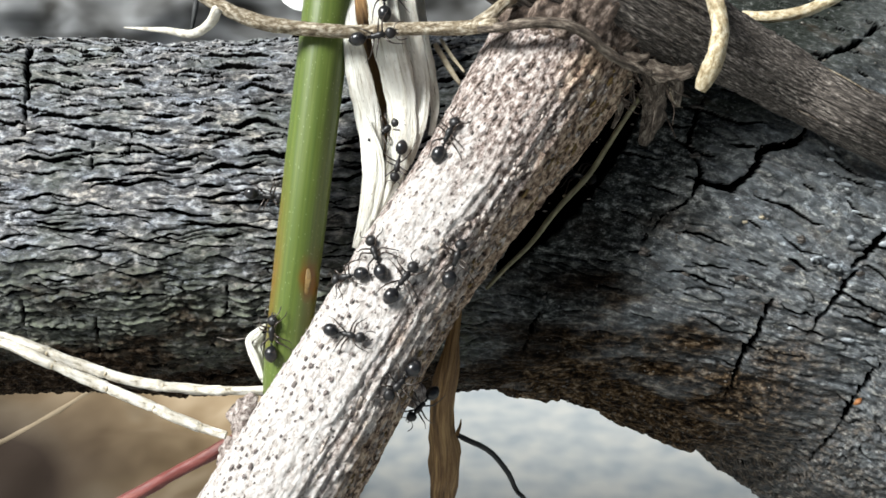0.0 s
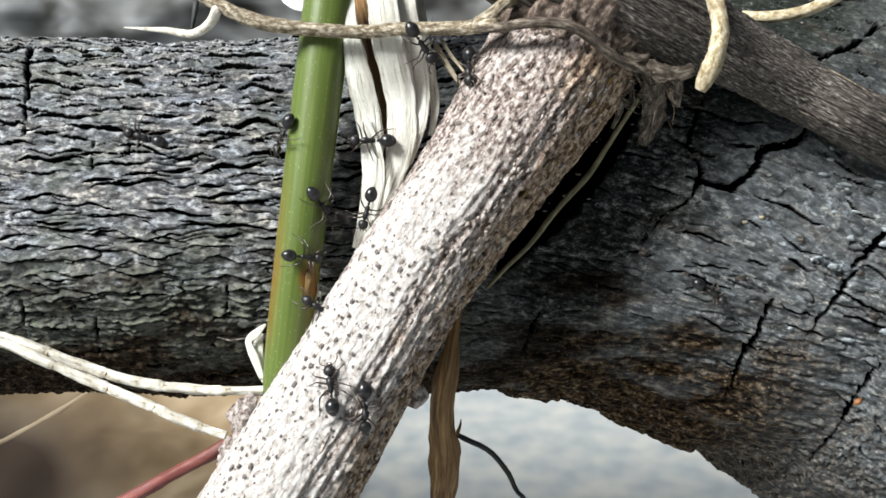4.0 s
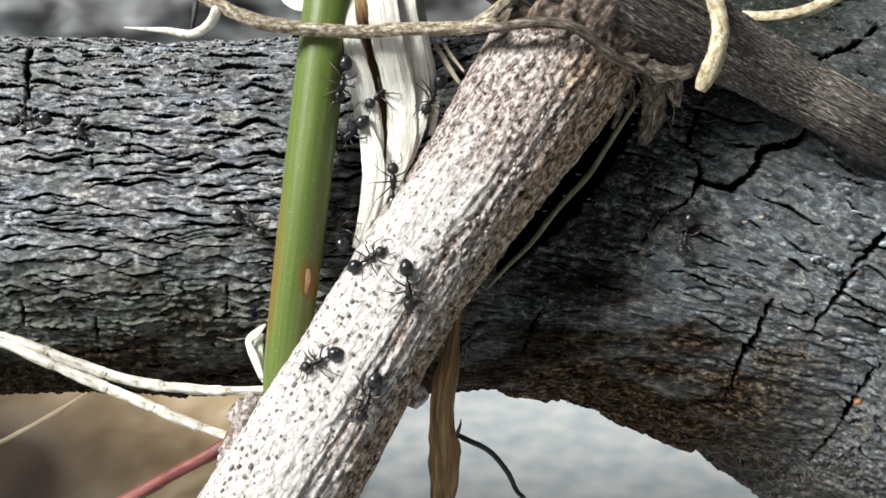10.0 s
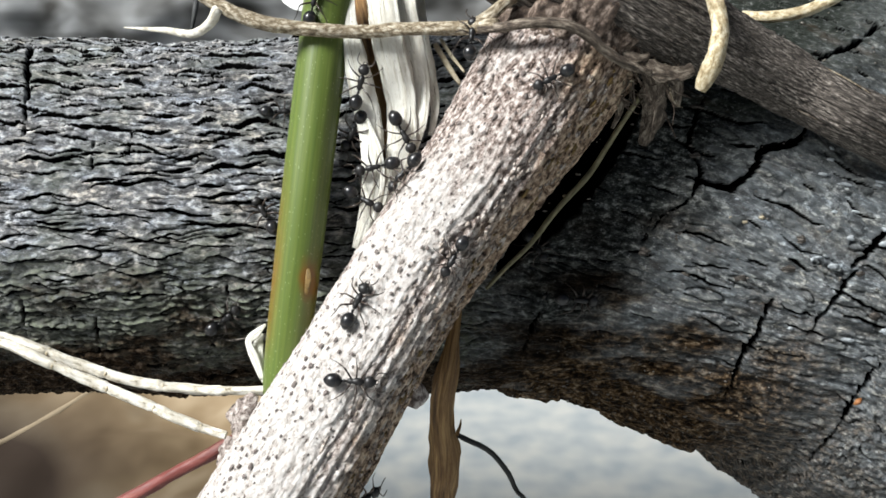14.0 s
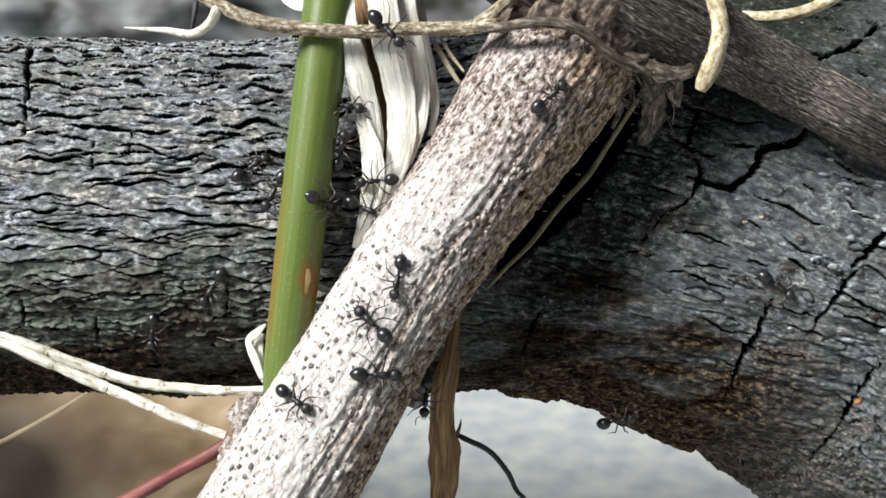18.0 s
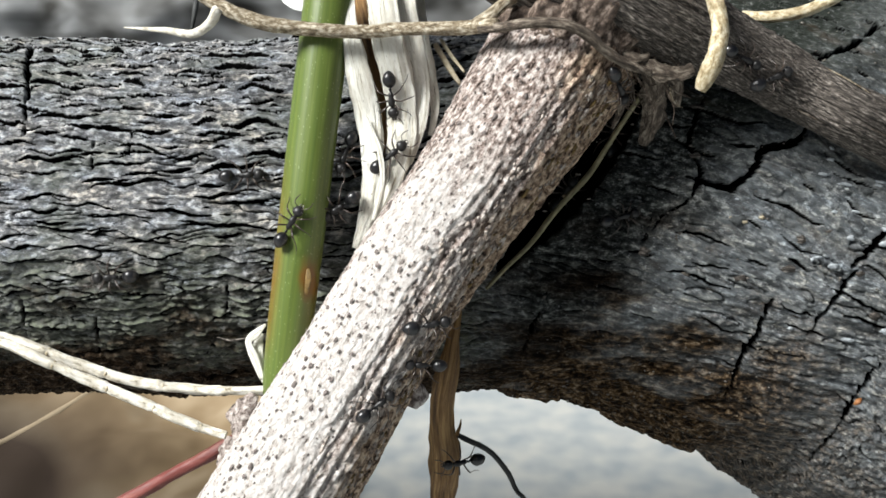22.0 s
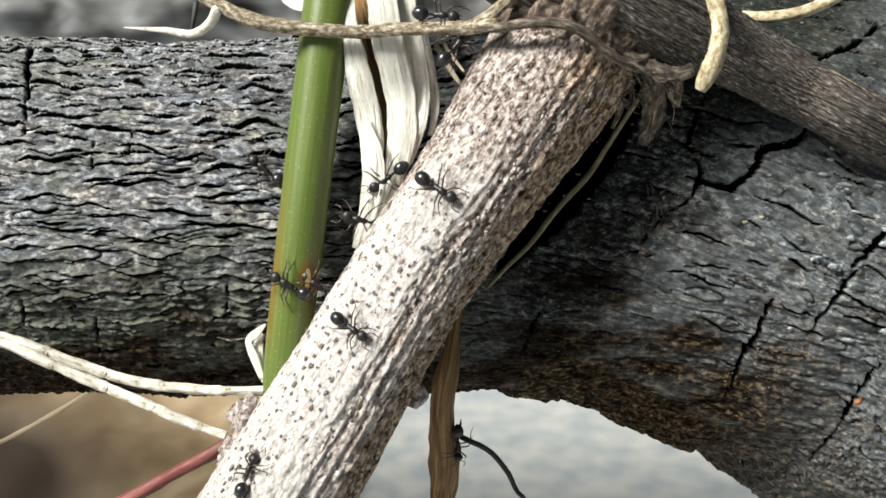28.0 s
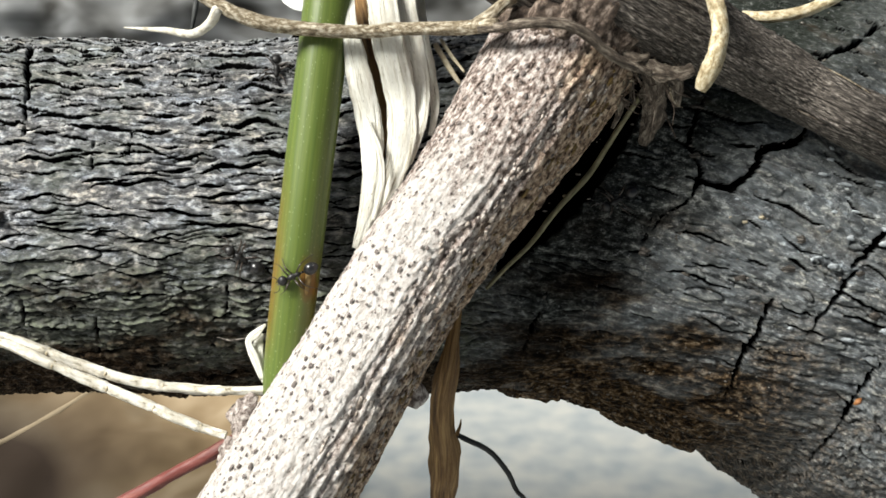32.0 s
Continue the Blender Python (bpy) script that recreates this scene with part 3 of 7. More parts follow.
    return d, {"dust": dust, "moss": moss, "outer_bark": unshaded, "char_zone": right, "lost_bark": lost, "ridge": ridge, "soot": soot}


def make_log():
    log = thing("fallen_log", (0, 3, -17), "dark weathered log with fissured grey bark, charred black along one end", "log")
    path = [(-240, -100, -24, 14), (-180, -62, -22, 15), (-115, -16, -19, 16.5), (-75, 1, -17.6, 17), (-45, 3.1, -17.3, 17.3), (-20, 3.1, -17.3, 17.3), (-8, 3.2, -17.5, 17.4),
            (4, 4.05, -18.5, 18.75), (16, 4.5, -20.8, 21.1), (28, 3.6, -24.4, 24.8), (40, 1.5, -27.6, 28.1), (55, -4.5, -30, 30.5), (75, -15.5, -32.5, 33.5), (110, -37, -35, 32), (200, -92, -35, 29)]
    fine = np.linspace(-0.60, 0.56, 720) * math.pi
    back = np.linspace(0.56, 2 - 0.60, 40)[1:-1] * math.pi
    ang = np.concatenate([fine, back])
    ang = np.where(ang > math.pi, ang - 2 * math.pi, ang)
    ang = np.concatenate([np.sort(ang)])
    rows, s = spline(path, 4000)
    lo, hi = s[np.argmin(abs(rows[:, 0] + 46))] / s[-1], s[np.argmin(abs(rows[:, 0] - 50))] / s[-1]
    along = np.concatenate([np.linspace(0, lo, 60, endpoint=False), np.linspace(lo, hi, 980, endpoint=False), np.linspace(hi, 1, 60)])
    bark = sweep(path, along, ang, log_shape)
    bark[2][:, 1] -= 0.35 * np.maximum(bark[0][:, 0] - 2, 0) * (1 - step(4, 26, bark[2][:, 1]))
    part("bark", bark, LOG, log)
    tan = np.gradient(rows[:, :3], axis=0)
    tan /= np.linalg.norm(tan, axis=1)[:, None]
    rnd = random.Random(12)

    def spot(u, a):
        k = int(np.argmin(abs(rows[:, 0] - u)))
        side = np.cross(tan[k], (0, 0, 1.0))
        side /= np.linalg.norm(side)
        up = np.cross(side, tan[k]) * math.cos(a) + side * math.sin(a)
        return rows[k, :3] + up * (rows[k, 3] + rnd.uniform(0.0, 0.25)), (tan[k], up)
    for _ in range(90):
        place, axes = spot(rnd.uniform(12, 44), rnd.uniform(-0.38, 0.16) * math.pi)
        part("bark_flake", nodule(place, axes, rnd.uniform(0.35, 1.0), rnd.uniform(0.16, 0.40), rnd.uniform(0.08, 0.16), 11, 4, rnd), rnd.choice((FLAKE, FLAKE, GREY_BARK)), log)

    def spot_at(u, v):
        k = int(np.argmin(abs(rows[:, 0] - u)))
        return spot(u, math.asin(max(-0.97, min(0.97, (rows[k, 1] - v) / rows[k, 3]))))
    for mat, name, places in (
        (LICHEN, "lichen_patch", [(-32.31, 18.38, -8, 0.75, 0.22), (-26.51, 18.48, -8, 0.3, 0.14), (31.69, 10.18, -4, 0.45, 0.3), (27.93, 1.73, -1, 0.4, 0.25), (30.82, 1.25, -1, 0.7, 0.25), (32.02, 0.43, -1, 0.5, 0.2), (34.32, 1.41, -2, 0.35, 0.25), (36.59, -2.84, -1, 0.4, 0.3), (24.77, -0.19, 0, 0.2, 0.2), (33.34, 6.85, -2, 0.3, 0.2), (18.83, 4.56, 0, 0.3, 0.15), (35.63, -5.72, -1, 0.5, 0.25), (32.98, 4.38, -1, 0.35, 0.18)]),
        (JOINT, "crumb", [(19.31, 2.62, 0, 0.35, 0.18), (20.54, 3.09, 0, 0.3, 0.16), (21.68, 3.28, 0, 0.22, 0.15), (18.35, 2.9, 0, 0.2, 0.12), (7.1, 4.28, 1, 0.2, 0.12)]),
    ):
        for u, v, _, long, short in places:
            place, axes = spot_at(u, v)
            part(name, nodule(place, axes, long, short, 0.10 if name == "lichen_patch" else 0.2, 13, 4, rnd), mat, log)
    for _ in range(46):
        u = rnd.uniform(24, 43)
        place, axes = spot_at(u, rnd.gauss(3 - 0.5 * (u - 33), 4.5))
        place = place + axes[1] * 0.22
        part("lichen_patch", nodule(place, axes, rnd.uniform(0.2, 0.7), rnd.uniform(0.10, 0.28), 0.10, 13, 4, rnd), LICHEN, log)
    place, axes = spot_at(-18.5, -7.6)
    part("splinter", sweep([(*(place - axes[0] * 1.3 + axes[1] * 0.1), 0.04), (*(place + axes[1] * 0.5), 0.11), (*(place + axes[0] * 1.5 + axes[1] * 0.9 + np.array((0, 0.5, 0))), 0.05)], 14, 8, None), GREY_BARK, log)
    specks = []
    for _ in range(900):
        place, axes = spot(rnd.uniform(5, 44), rnd.uniform(-0.40, 0.44) * math.pi)
        size = rnd.choice((0.03, 0.04, 0.05, 0.08))
        specks.append(nodule(place - axes[1] * 0.06, axes, size * rnd.uniform(1.2, 3.0), size, 0.12, 7, 3, rnd))
    part("bark_chip", joined(specks), CHIP, log, "tiny pale bark chips", kind="stuff")
    return log


LOG_THING = make_log()


def far_shape(S, A, place, r):
    a = A * r
    return 0.9 * layered(S * 0.10, a * 0.16, 5, 2), {}


def make_back_log():
    t = thing("back_log", (-20, 34, -48), "dusty grey log with soft worn bark lying behind", "log")
    part("bark", sweep([(-160, 40, -52, 19), (-60, 36, -48, 19), (0, 37, -50, 19), (80, 44, -56, 19)], 160, 160, far_shape), FAR_BARK, t)


make_back_log()


# ---- pale speckled branch ----
def ragged(S, A, place, r):
    return r * (0.5 * layered(S * 0.9, A * 0.9, 64, 4) + 0.12 * np.cos(A * 7)), {"weather": np.full(S.shape, 0.8)}


BRANCH = [(-88.97, -135.2, -10, 5), (-40.13, -59.87, 0, 5), (-21.74, -32.74, 5, 5.1), (-13.04, -19.69, 5.5, 5.15), (-9.96, -14.64, 5.8, 5.1), (-5.53, -7.09, 5.6, 4.75), (-1.43, -0.4, 5.4, 4.65), (2.51, 4.97, 5.2, 4.9), (6.36, 10.65, 4.6, 5.5), (9.36, 15.04, 4, 5.7), (11.31, 17.97, 3, 5.2)]


def branch_shape(S, A, place, r):
    a = A * r
    v = place[..., 1]
    wander = a + 0.22 * grain(S * 0.12, a * 0.3, 3) + 0.07 * grain(S * 0.8, a * 0.8, 4)
    crest = 0.8 - 1.5 * abs(grain(S * 0.015, wander * 0.85, 5)) - 1.0 * abs(grain(S * 0.04, wander * 1.6, 6))
    rightward = step(-0.45, 0.35, A)
    rough = 0.10 * layered(S * 0.8, a * 1.3, 7, 3) + 0.22 * layered(S * 0.09, a * 0.2, 8, 2)
    pits = 0.22 * step(0.2, 0.7, layered(S * 0.9, a * 1.5, 9, 3)) * (0.25 + 0.75 * step(-0.2, 0.7, A))
    marbled = 0.30 * layered(S * 0.16, a * 0.4, 23, 3) + 0.42 * layered(S * 0.7, a * 1.3, 39, 3)
    # Browner towards the right side, upper end, left edge and between ridges.
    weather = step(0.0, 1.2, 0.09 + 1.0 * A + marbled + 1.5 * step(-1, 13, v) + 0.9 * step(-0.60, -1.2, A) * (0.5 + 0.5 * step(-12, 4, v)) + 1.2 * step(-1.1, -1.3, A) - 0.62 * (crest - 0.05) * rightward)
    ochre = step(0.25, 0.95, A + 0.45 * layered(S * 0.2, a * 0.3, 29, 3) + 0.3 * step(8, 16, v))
    return 0.27 * crest * (0.16 + 0.84 * rightward) + rough - pits, {"weather": weather, "ochre": ochre}


def collar_shape(S, A, place, r):
    a = A * r
    return 0.40 * layered(S * 0.35, a * 0.9, 27, 4) - 0.35 * step(0.1, 0.5, layered(S * 0.3, a * 0.5, 28, 3)), {"weather": np.ones(S.shape), "ochre": np.full(S.shape, 0.5)}


def make_branch():
    t = thing("speckled_branch", BRANCH[3][:3], "pale grey-brown woody branch with dark warts, crossing the log", "branch")
    ang = np.concatenate([np.linspace(-0.62, 0.62, 230), np.linspace(0.62, 1.38, 30)[1:-1]]) * math.pi
    ang = np.sort(np.where(ang > math.pi, ang - 2 * math.pi, ang))
    along = np.concatenate([np.linspace(0, 0.70, 60, endpoint=False), np.linspace(0.70, 1, 600)])
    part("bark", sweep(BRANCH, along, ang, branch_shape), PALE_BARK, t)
    collar = [(8.34, 14.64, 4.2, 4.9), (9.0, 15.85, 4.2, 5.5), (10.1, 17.45, 4.4, 5.7), (11.8, 19.6, 4.6, 5.6), (13.4, 22.0, 4.6, 5.0)]
    part("collar", sweep(collar, 90, 130, collar_shape), COLLAR, t, "rough brown bark collar at the node")
    for knob in ([(-14.94, -11.66, 4.8, 0.4), (-15.88, -12.77, 4.6, 0.9), (-16.15, -14.03, 4.6, 0.8), (-16.21, -15.26, 4.8, 0.4)], [(-2.53, -10.63, 4.4, 0.5), (-2.18, -11.86, 4, 0.75), (-2.45, -12.74, 4.2, 0.4)], [(-16.71, -15.04, 5, 0.4), (-17.24, -16.12, 5, 0.6), (-17.38, -17.25, 5.2, 0.4)]):
        part("knob", sweep(knob, 24, 20, ragged, 0.8), PALE_BARK, t)
    rows, s = spline(BRANCH, 900)
    tan = np.gradient(rows[:, :3], axis=0)
    tan /= np.linalg.norm(tan, axis=1)[:, None]
    rnd = random.Random(4)

    def spot(along_mm, a, lift):
        k = int(np.searchsorted(s, s[-1] - 1.2 - along_mm))
        side = np.cross(tan[k], (0, 0, 1.0))
        side /= np.linalg.norm(side)
        up = np.cross(side, tan[k]) * math.cos(a) + side * math.sin(a)
        return rows[k, :3] + up * (rows[k, 3] + lift), (tan[k], up)
    lumps = []
    for h in range(-14, 15):
        along_mm = rnd.uniform(0, 0.6)
        while along_mm < 57:
            a = (h * 0.62 + rnd.uniform(-0.17, 0.17) + 0.25 * math.sin(along_mm * 0.2 + h * 1.7)) / 4.9
            size = rnd.choice((0.05, 0.07, 0.08, 0.10, 0.12, 0.16))
            place, axes = spot(along_mm, a, 0.06)
            if abs(a) < 0.56 * math.pi and not (a > 0.25 and rnd.random() < 0.35):
                lumps.append(nodule(place, axes, size * rnd.uniform(1.0, 1.9), size, 0.06, 8, 3, rnd))
            along_mm += rnd.uniform(0.5, 1.6) + 0.010 * along_mm
    part("wart", joined(lumps), WART, t, "small dark corky warts", kind="stuff")
    for mat, label, count, lo in ((TUBERCLE, "pale corky tubercles along the ridges", 620, 0.10), (SCAR, "ochre bark crumbs on the shaded side", 260, 0.75)):
        lumps = []
        for _ in range(count):
            size = rnd.choice((0.07, 0.10, 0.14, 0.20))
            place, axes = spot(rnd.uniform(0, 57) if mat is TUBERCLE else rnd.uniform(0, 1) ** 1.8 * 50, rnd.uniform(lo, 0.53 * math.pi), 0.02)
            lumps.append(nodule(place - axes[1] * 0.05, axes, size * rnd.uniform(1.2, 3.0), size, rnd.uniform(0.08, 0.16), 8, 4, rnd))
        part("tubercle" if mat is TUBERCLE else "crumb", joined(lumps), mat, t, label, kind="stuff")
    return t


make_branch()


# ---- grey branch beyond it ----
def fibre_shape(S, A, place, r):
    a = A * r
    return 0.16 * layered(S * 0.22, a * 2.4, 15, 4) - 0.16 * (1 - step(0.02, 0.12, abs(grain(S * 0.10, a * 1.3, 14)))) + 0.25 * layered(S * 0.12, a * 0.3, 16, 2), {}


def make_grey_branch():
    path = [(89.71, -11.78, -22, 2.9), (60.15, 1.67, -12, 2.6), (36.78, 9.5, 1.2, 2.4), (28.58, 13.54, 2.2, 2.6), (21.18, 17.04, 4, 3.2), (15.87, 19.4, 5.6, 4.2), (11.33, 21.96, 6.2, 5), (6.48, 24.23, 6, 5.4), (-1.56, 32.22, 3, 5)]
    t = thing("grey_branch", path[4][:3], "weathered grey-brown branch with fine lengthwise fibres", "branch")
    part("bark", sweep(path, 380, 300, fibre_shape), GREY_BARK, t)
    rows, s = spline(path, 600)
    rnd = random.Random(8)
    for _ in range(46):
        k, a, n = rnd.randint(175, 380), rnd.uniform(-1.2, 1.3), rnd.randint(10, 34)
        line = []
        for q in (0, 0.35, 0.7, 1.0):
            i = int(k + q * n)
            tan = rows[i + 1, :3] - rows[i - 1, :3]
            side = np.cross(tan, (0, 0, 1.0))
            side /= np.linalg.norm(side)
            up = np.cross(side, tan / np.linalg.norm(tan)) * math.cos(a) + side * math.sin(a)
            a += rnd.uniform(-0.03, 0.03)
            line.append((*(rows[i, :3] + up * (rows[i, 3] + (0.0 if q in (0, 1.0) else 0.14))), 0.03 if q in (0, 1.0) else rnd.uniform(0.03, 0.065)))
        part("fibre", sweep(line, 14, 6, None), rnd.choice((PAPER, GREY_BARK, VINE)), t)


make_grey_branch()


# ---- green stem ----
def ribbed(S, A, place, r):
    return 0.07 * np.minimum(r, 1.2) * np.cos(A * 9 + 1.5 * layered(S * 0.15, A, 2, 2)) + 0.16 * r * layered(S * 0.35, A * 1.3, 44, 4) + 0.05 * r * layered(S * 1.6, A * 3, 45, 3), {}


def stem_shape(S, A, place, r):
    stain = step(9, 1, place[..., 1]) * step(-10, -5, place[..., 1]) * np.maximum(0.9 * step(-0.30, -0.98, np.sin(A)), 0.5 * step(0.3, 0.9, np.sin(A)) * step(1, -1.5, place[..., 1]))
    halo = np.hypot((place[..., 0] + 10.85) / 0.75, (place[..., 1] + 2.5) / 1.7) + 0.25 * layered(S * 0.6, A * 2, 7, 3)
    return 0.006 * np.cos(A * 22) + 0.03 * layered(S * 0.1, A * 2, 6, 2), {"stain": stain, "scar_halo": step(1.25, 0.45, halo)}


def make_stem():
    path = [(-13.29, -12.12, 1.4, 1.6), (-12.99, -9.73, 1.9, 1.75), (-12.46, -5.51, 2.3, 1.85), (-11.54, 1.89, 2.6, 1.95), (-10.44, 11.13, 2.6, 2), (-9.35, 20.41, 2.4, 2.05), (-8.09, 32.13, 2, 2.1), (-6.77, 48.95, 1, 2)]
    t = thing("green_stem", path[2][:3], "upright green plant stem with brown scars near its foot", "stem")
    part("stalk", sweep(path, 200, 64, stem_shape), GREEN, t)
    scar = [(-10.85, -1.59, 4.1, 0.12), (-10.79, -2.22, 4.2, 0.26), (-10.89, -3.04, 4.15, 0.22), (-11.04, -3.68, 4, 0.1)]
    part("scar", sweep(scar, 12, 12, None, 0.35), SCAR, t, "yellow-brown scar")
    for sheath in ([(-14.63, -6.2, 1.8, 0.1), (-15.44, -7.02, 2, 0.35), (-15.99, -7.67, 2, 0.28), (-15.44, -9.07, 2, 0.36), (-14.88, -10.74, 2, 0.2)], [(-15.07, -6.97, 1.4, 0.2), (-15.34, -8.37, 1.5, 0.5), (-15.06, -9.77, 1.5, 0.4), (-14.79, -11.09, 1.4, 0.2)]):
        part("sheath", sweep(sheath, 24, 14, ribbed, 0.22), STRAW, t, "dry pale sheath scale")


make_stem()


# ---- twines, roots, dry strips ----
def knobbly(S, A, place, r):
    return r * (0.10 * layered(S * 0.7, A * 1.5, 33, 4) + 0.05 * np.cos(A * 5 + S * 0.9) + 0.10 * grain(S * 0.25, A * 0.4, 34)), {}


def strand(name, path, mat, label, category, along=90, round_=14, flat=1.0, group=""):
    t = thing(name, path[len(path) // 2][:3], label, category, group)
    part("strand", sweep(path, along, round_, knobbly, flat), mat, t)
    return t


vine = strand("dry_vine", [(-22.5, 23.29, 2, 0.5), (-19.04, 20.22, 4, 0.54), (-15.34, 18.33, 4.8, 0.56), (-11.25, 17.49, 5.1, 0.56), (-7.24, 17.27, 5.0, 0.54), (-2.82, 17.36, 5.6, 0.52), (1.57, 17.04, 7.5, 0.54), (4.08, 16.86, 9.6, 0.5)],
              VINE, "dry tan vine tendril stretched across the stem and branch", "vine", 200, 18)
part("runner", sweep([(2.84, 16.82, 8.6, 0.4), (4.48, 16.61, 10, 0.42), (6.51, 16.74, 11, 0.42), (8.99, 16.53, 11.2, 0.42), (10.71, 15.86, 10.8, 0.4), (12.06, 14.88, 10.2, 0.38), (13.67, 14.01, 9.4, 0.36), (15.82, 13.44, 8.2, 0.3)], 120, 14, knobbly), PAPER, vine, "grey-brown runner clinging to the branch")
part("side_shoot", sweep([(-17.87, 19.09, 5, 0.42), (-18.81, 18.21, 3.6, 0.4), (-20.76, 17.81, 1.5, 0.36), (-24.27, 19.02, -3, 0.26), (-28.61, 19.88, -6, 0.06)], 50, 12, knobbly), ROOT, vine, "white tapering side shoot")
part("curl", sweep([(2, 16.93, 7.6, 0.5), (3.48, 17.68, 8.6, 0.55), (4.56, 18.62, 8.6, 0.5), (6.36, 20.07, 7.6, 0.45)], 40, 12, knobbly), VINE, vine)
strand("dark_twig", [(-26.39, 22.55, -22, 0.12), (-25.98, 24.91, -22, 0.3), (-26.14, 27.77, -24, 0.3), (-26.88, 33.03, -30, 0.25)], BLACK, "short dark twig stuck upright behind the log", "twig", 24, 10)
strand("hanging_twig", [(19.54, 22.14, 8, 0.62), (20.36, 19.12, 9.4, 0.64), (20.66, 16.91, 10.2, 0.66), (20.35, 14.55, 10.4, 0.66), (19.75, 12.84, 9.8, 0.64), (19.42, 11.97, 9.4, 0.42)], TAN_VINE, "tan dry twig end hanging over the grey branch", "twig", 70, 18)
strand("pale_twig", [(25.48, 20.05, -1, 0.22), (26.91, 19.54, 0, 0.5), (28.97, 19.56, 1, 0.52), (30.87, 20.04, 1.6, 0.52), (33.67, 21.68, 1, 0.5), (37.72, 25.32, -2, 0.5)], TAN_VINE, "pale curved twig lying on the log", "twig", 60, 16)
strand("olive_rootlet", [(16.18, 12.77, 4, 0.19), (14.59, 10.2, 2.6, 0.22), (13.29, 8, 1.4, 0.23), (12.05, 6.07, 0.9, 0.23), (9.49, 3.26, 0.6, 0.23), (7.38, 0.52, 0.5, 0.22), (5.25, -1.61, 0.4, 0.19), (3.6, -3.36, 0.3, 0.15)], OLIVE, "thin olive rootlet along the branch's underside", "root", 90, 12)
strand("red_stem", [(-36.72, -27.08, -6, 0.58), (-27.51, -21.9, -4, 0.58), (-23.29, -19.51, -3, 0.57), (-18.66, -16.87, -2, 0.56), (-15.66, -15.18, -1.5, 0.5)], RED, "thin dull red stem behind the branch", "stem", 60, 16)
strand("black_tendril", [(1.08, -16.07, -3, 0.22), (2.26, -16.66, -3, 0.25), (4.17, -17.83, -4, 0.25), (5.82, -19.93, -5, 0.24), (6.59, -21.66, -6, 0.2), (7.82, -23.25, -8, 0.18), (14.84, -35.65, -40, 0.15)], BLACK, "thin black curling tendril", "tendril", 60, 10)


def make_root(path, joints):
    t = thing("jointed_root", path[2][:3], "pale segmented rootlet with swollen joints", "root", "jointed rootlets")

    def jointed(S, A, place, r):
        x = S / S.max()
        swell = sum(np.exp(-((x - q) / 0.005) ** 2) * 0.09 - np.exp(-((x - q - 0.011) / 0.005) ** 2) * 0.08 + np.exp(-((x - q + 0.03) / 0.03) ** 2) * 0.10 for q in joints)
        return r * (swell + 0.20 * layered(S * 0.45, A * 0.8, 33, 3) + 0.12 * np.cos(A * 3 + S * 0.35)), {}
    part("strand", sweep([(a, b, c, d * 1.15) for a, b, c, d in path], 420, 20, jointed), ROOT, t)
    rows, s = spline(path, 400)
    for q in joints:
        k = int((q + 0.011) * 399)
        part("joint", sweep([tuple(rows[k - 1, :3]) + (rows[k, 3] * 1.02,), tuple(rows[k, :3]) + (rows[k, 3] * 1.09,), tuple(rows[k + 1, :3]) + (rows[k, 3] * 1.02,)], 5, 14, ribbed), JOINT, t)


make_root([(-52.44, -6.04, -6, 0.42), (-41.54, -6.68, -1, 0.42), (-37.07, -7.42, 0.5, 0.42), (-33.03, -8.49, 1.2, 0.38), (-28.87, -10.06, 1, 0.36), (-24.69, -11.26, 0.8, 0.36), (-19.98, -11.78, 0.8, 0.34), (-17.12, -11.8, 1, 0.33), (-14.26, -11.68, 1.2, 0.3)], (0.40, 0.52, 0.645, 0.765, 0.89))
make_root([(-51.35, -7.4, -4, 0.34), (-41.31, -7.12, -0.5, 0.36), (-36.7, -7.72, 1.4, 0.36), (-32.73, -9.25, 2, 0.36), (-28.02, -11.18, 2.2, 0.36), (-24.25, -12.73, 2.4, 0.35), (-20.96, -14.18, 2.6, 0.33), (-17.73, -15.28, 2.6, 0.3)], (0.43, 0.565, 0.70, 0.815, 0.93))


def strap_shape(S, A, place, r):
    folds = 0.22 * r * grain(S * 0.05, A * 1.6, 47) + 0.08 * np.minimum(r, 1.2) * layered(S * 0.10, A * 3.5, 48, 3)
    return folds + 0.10 * r * layered(S * 0.5, A * 0.7, 49, 4), {}


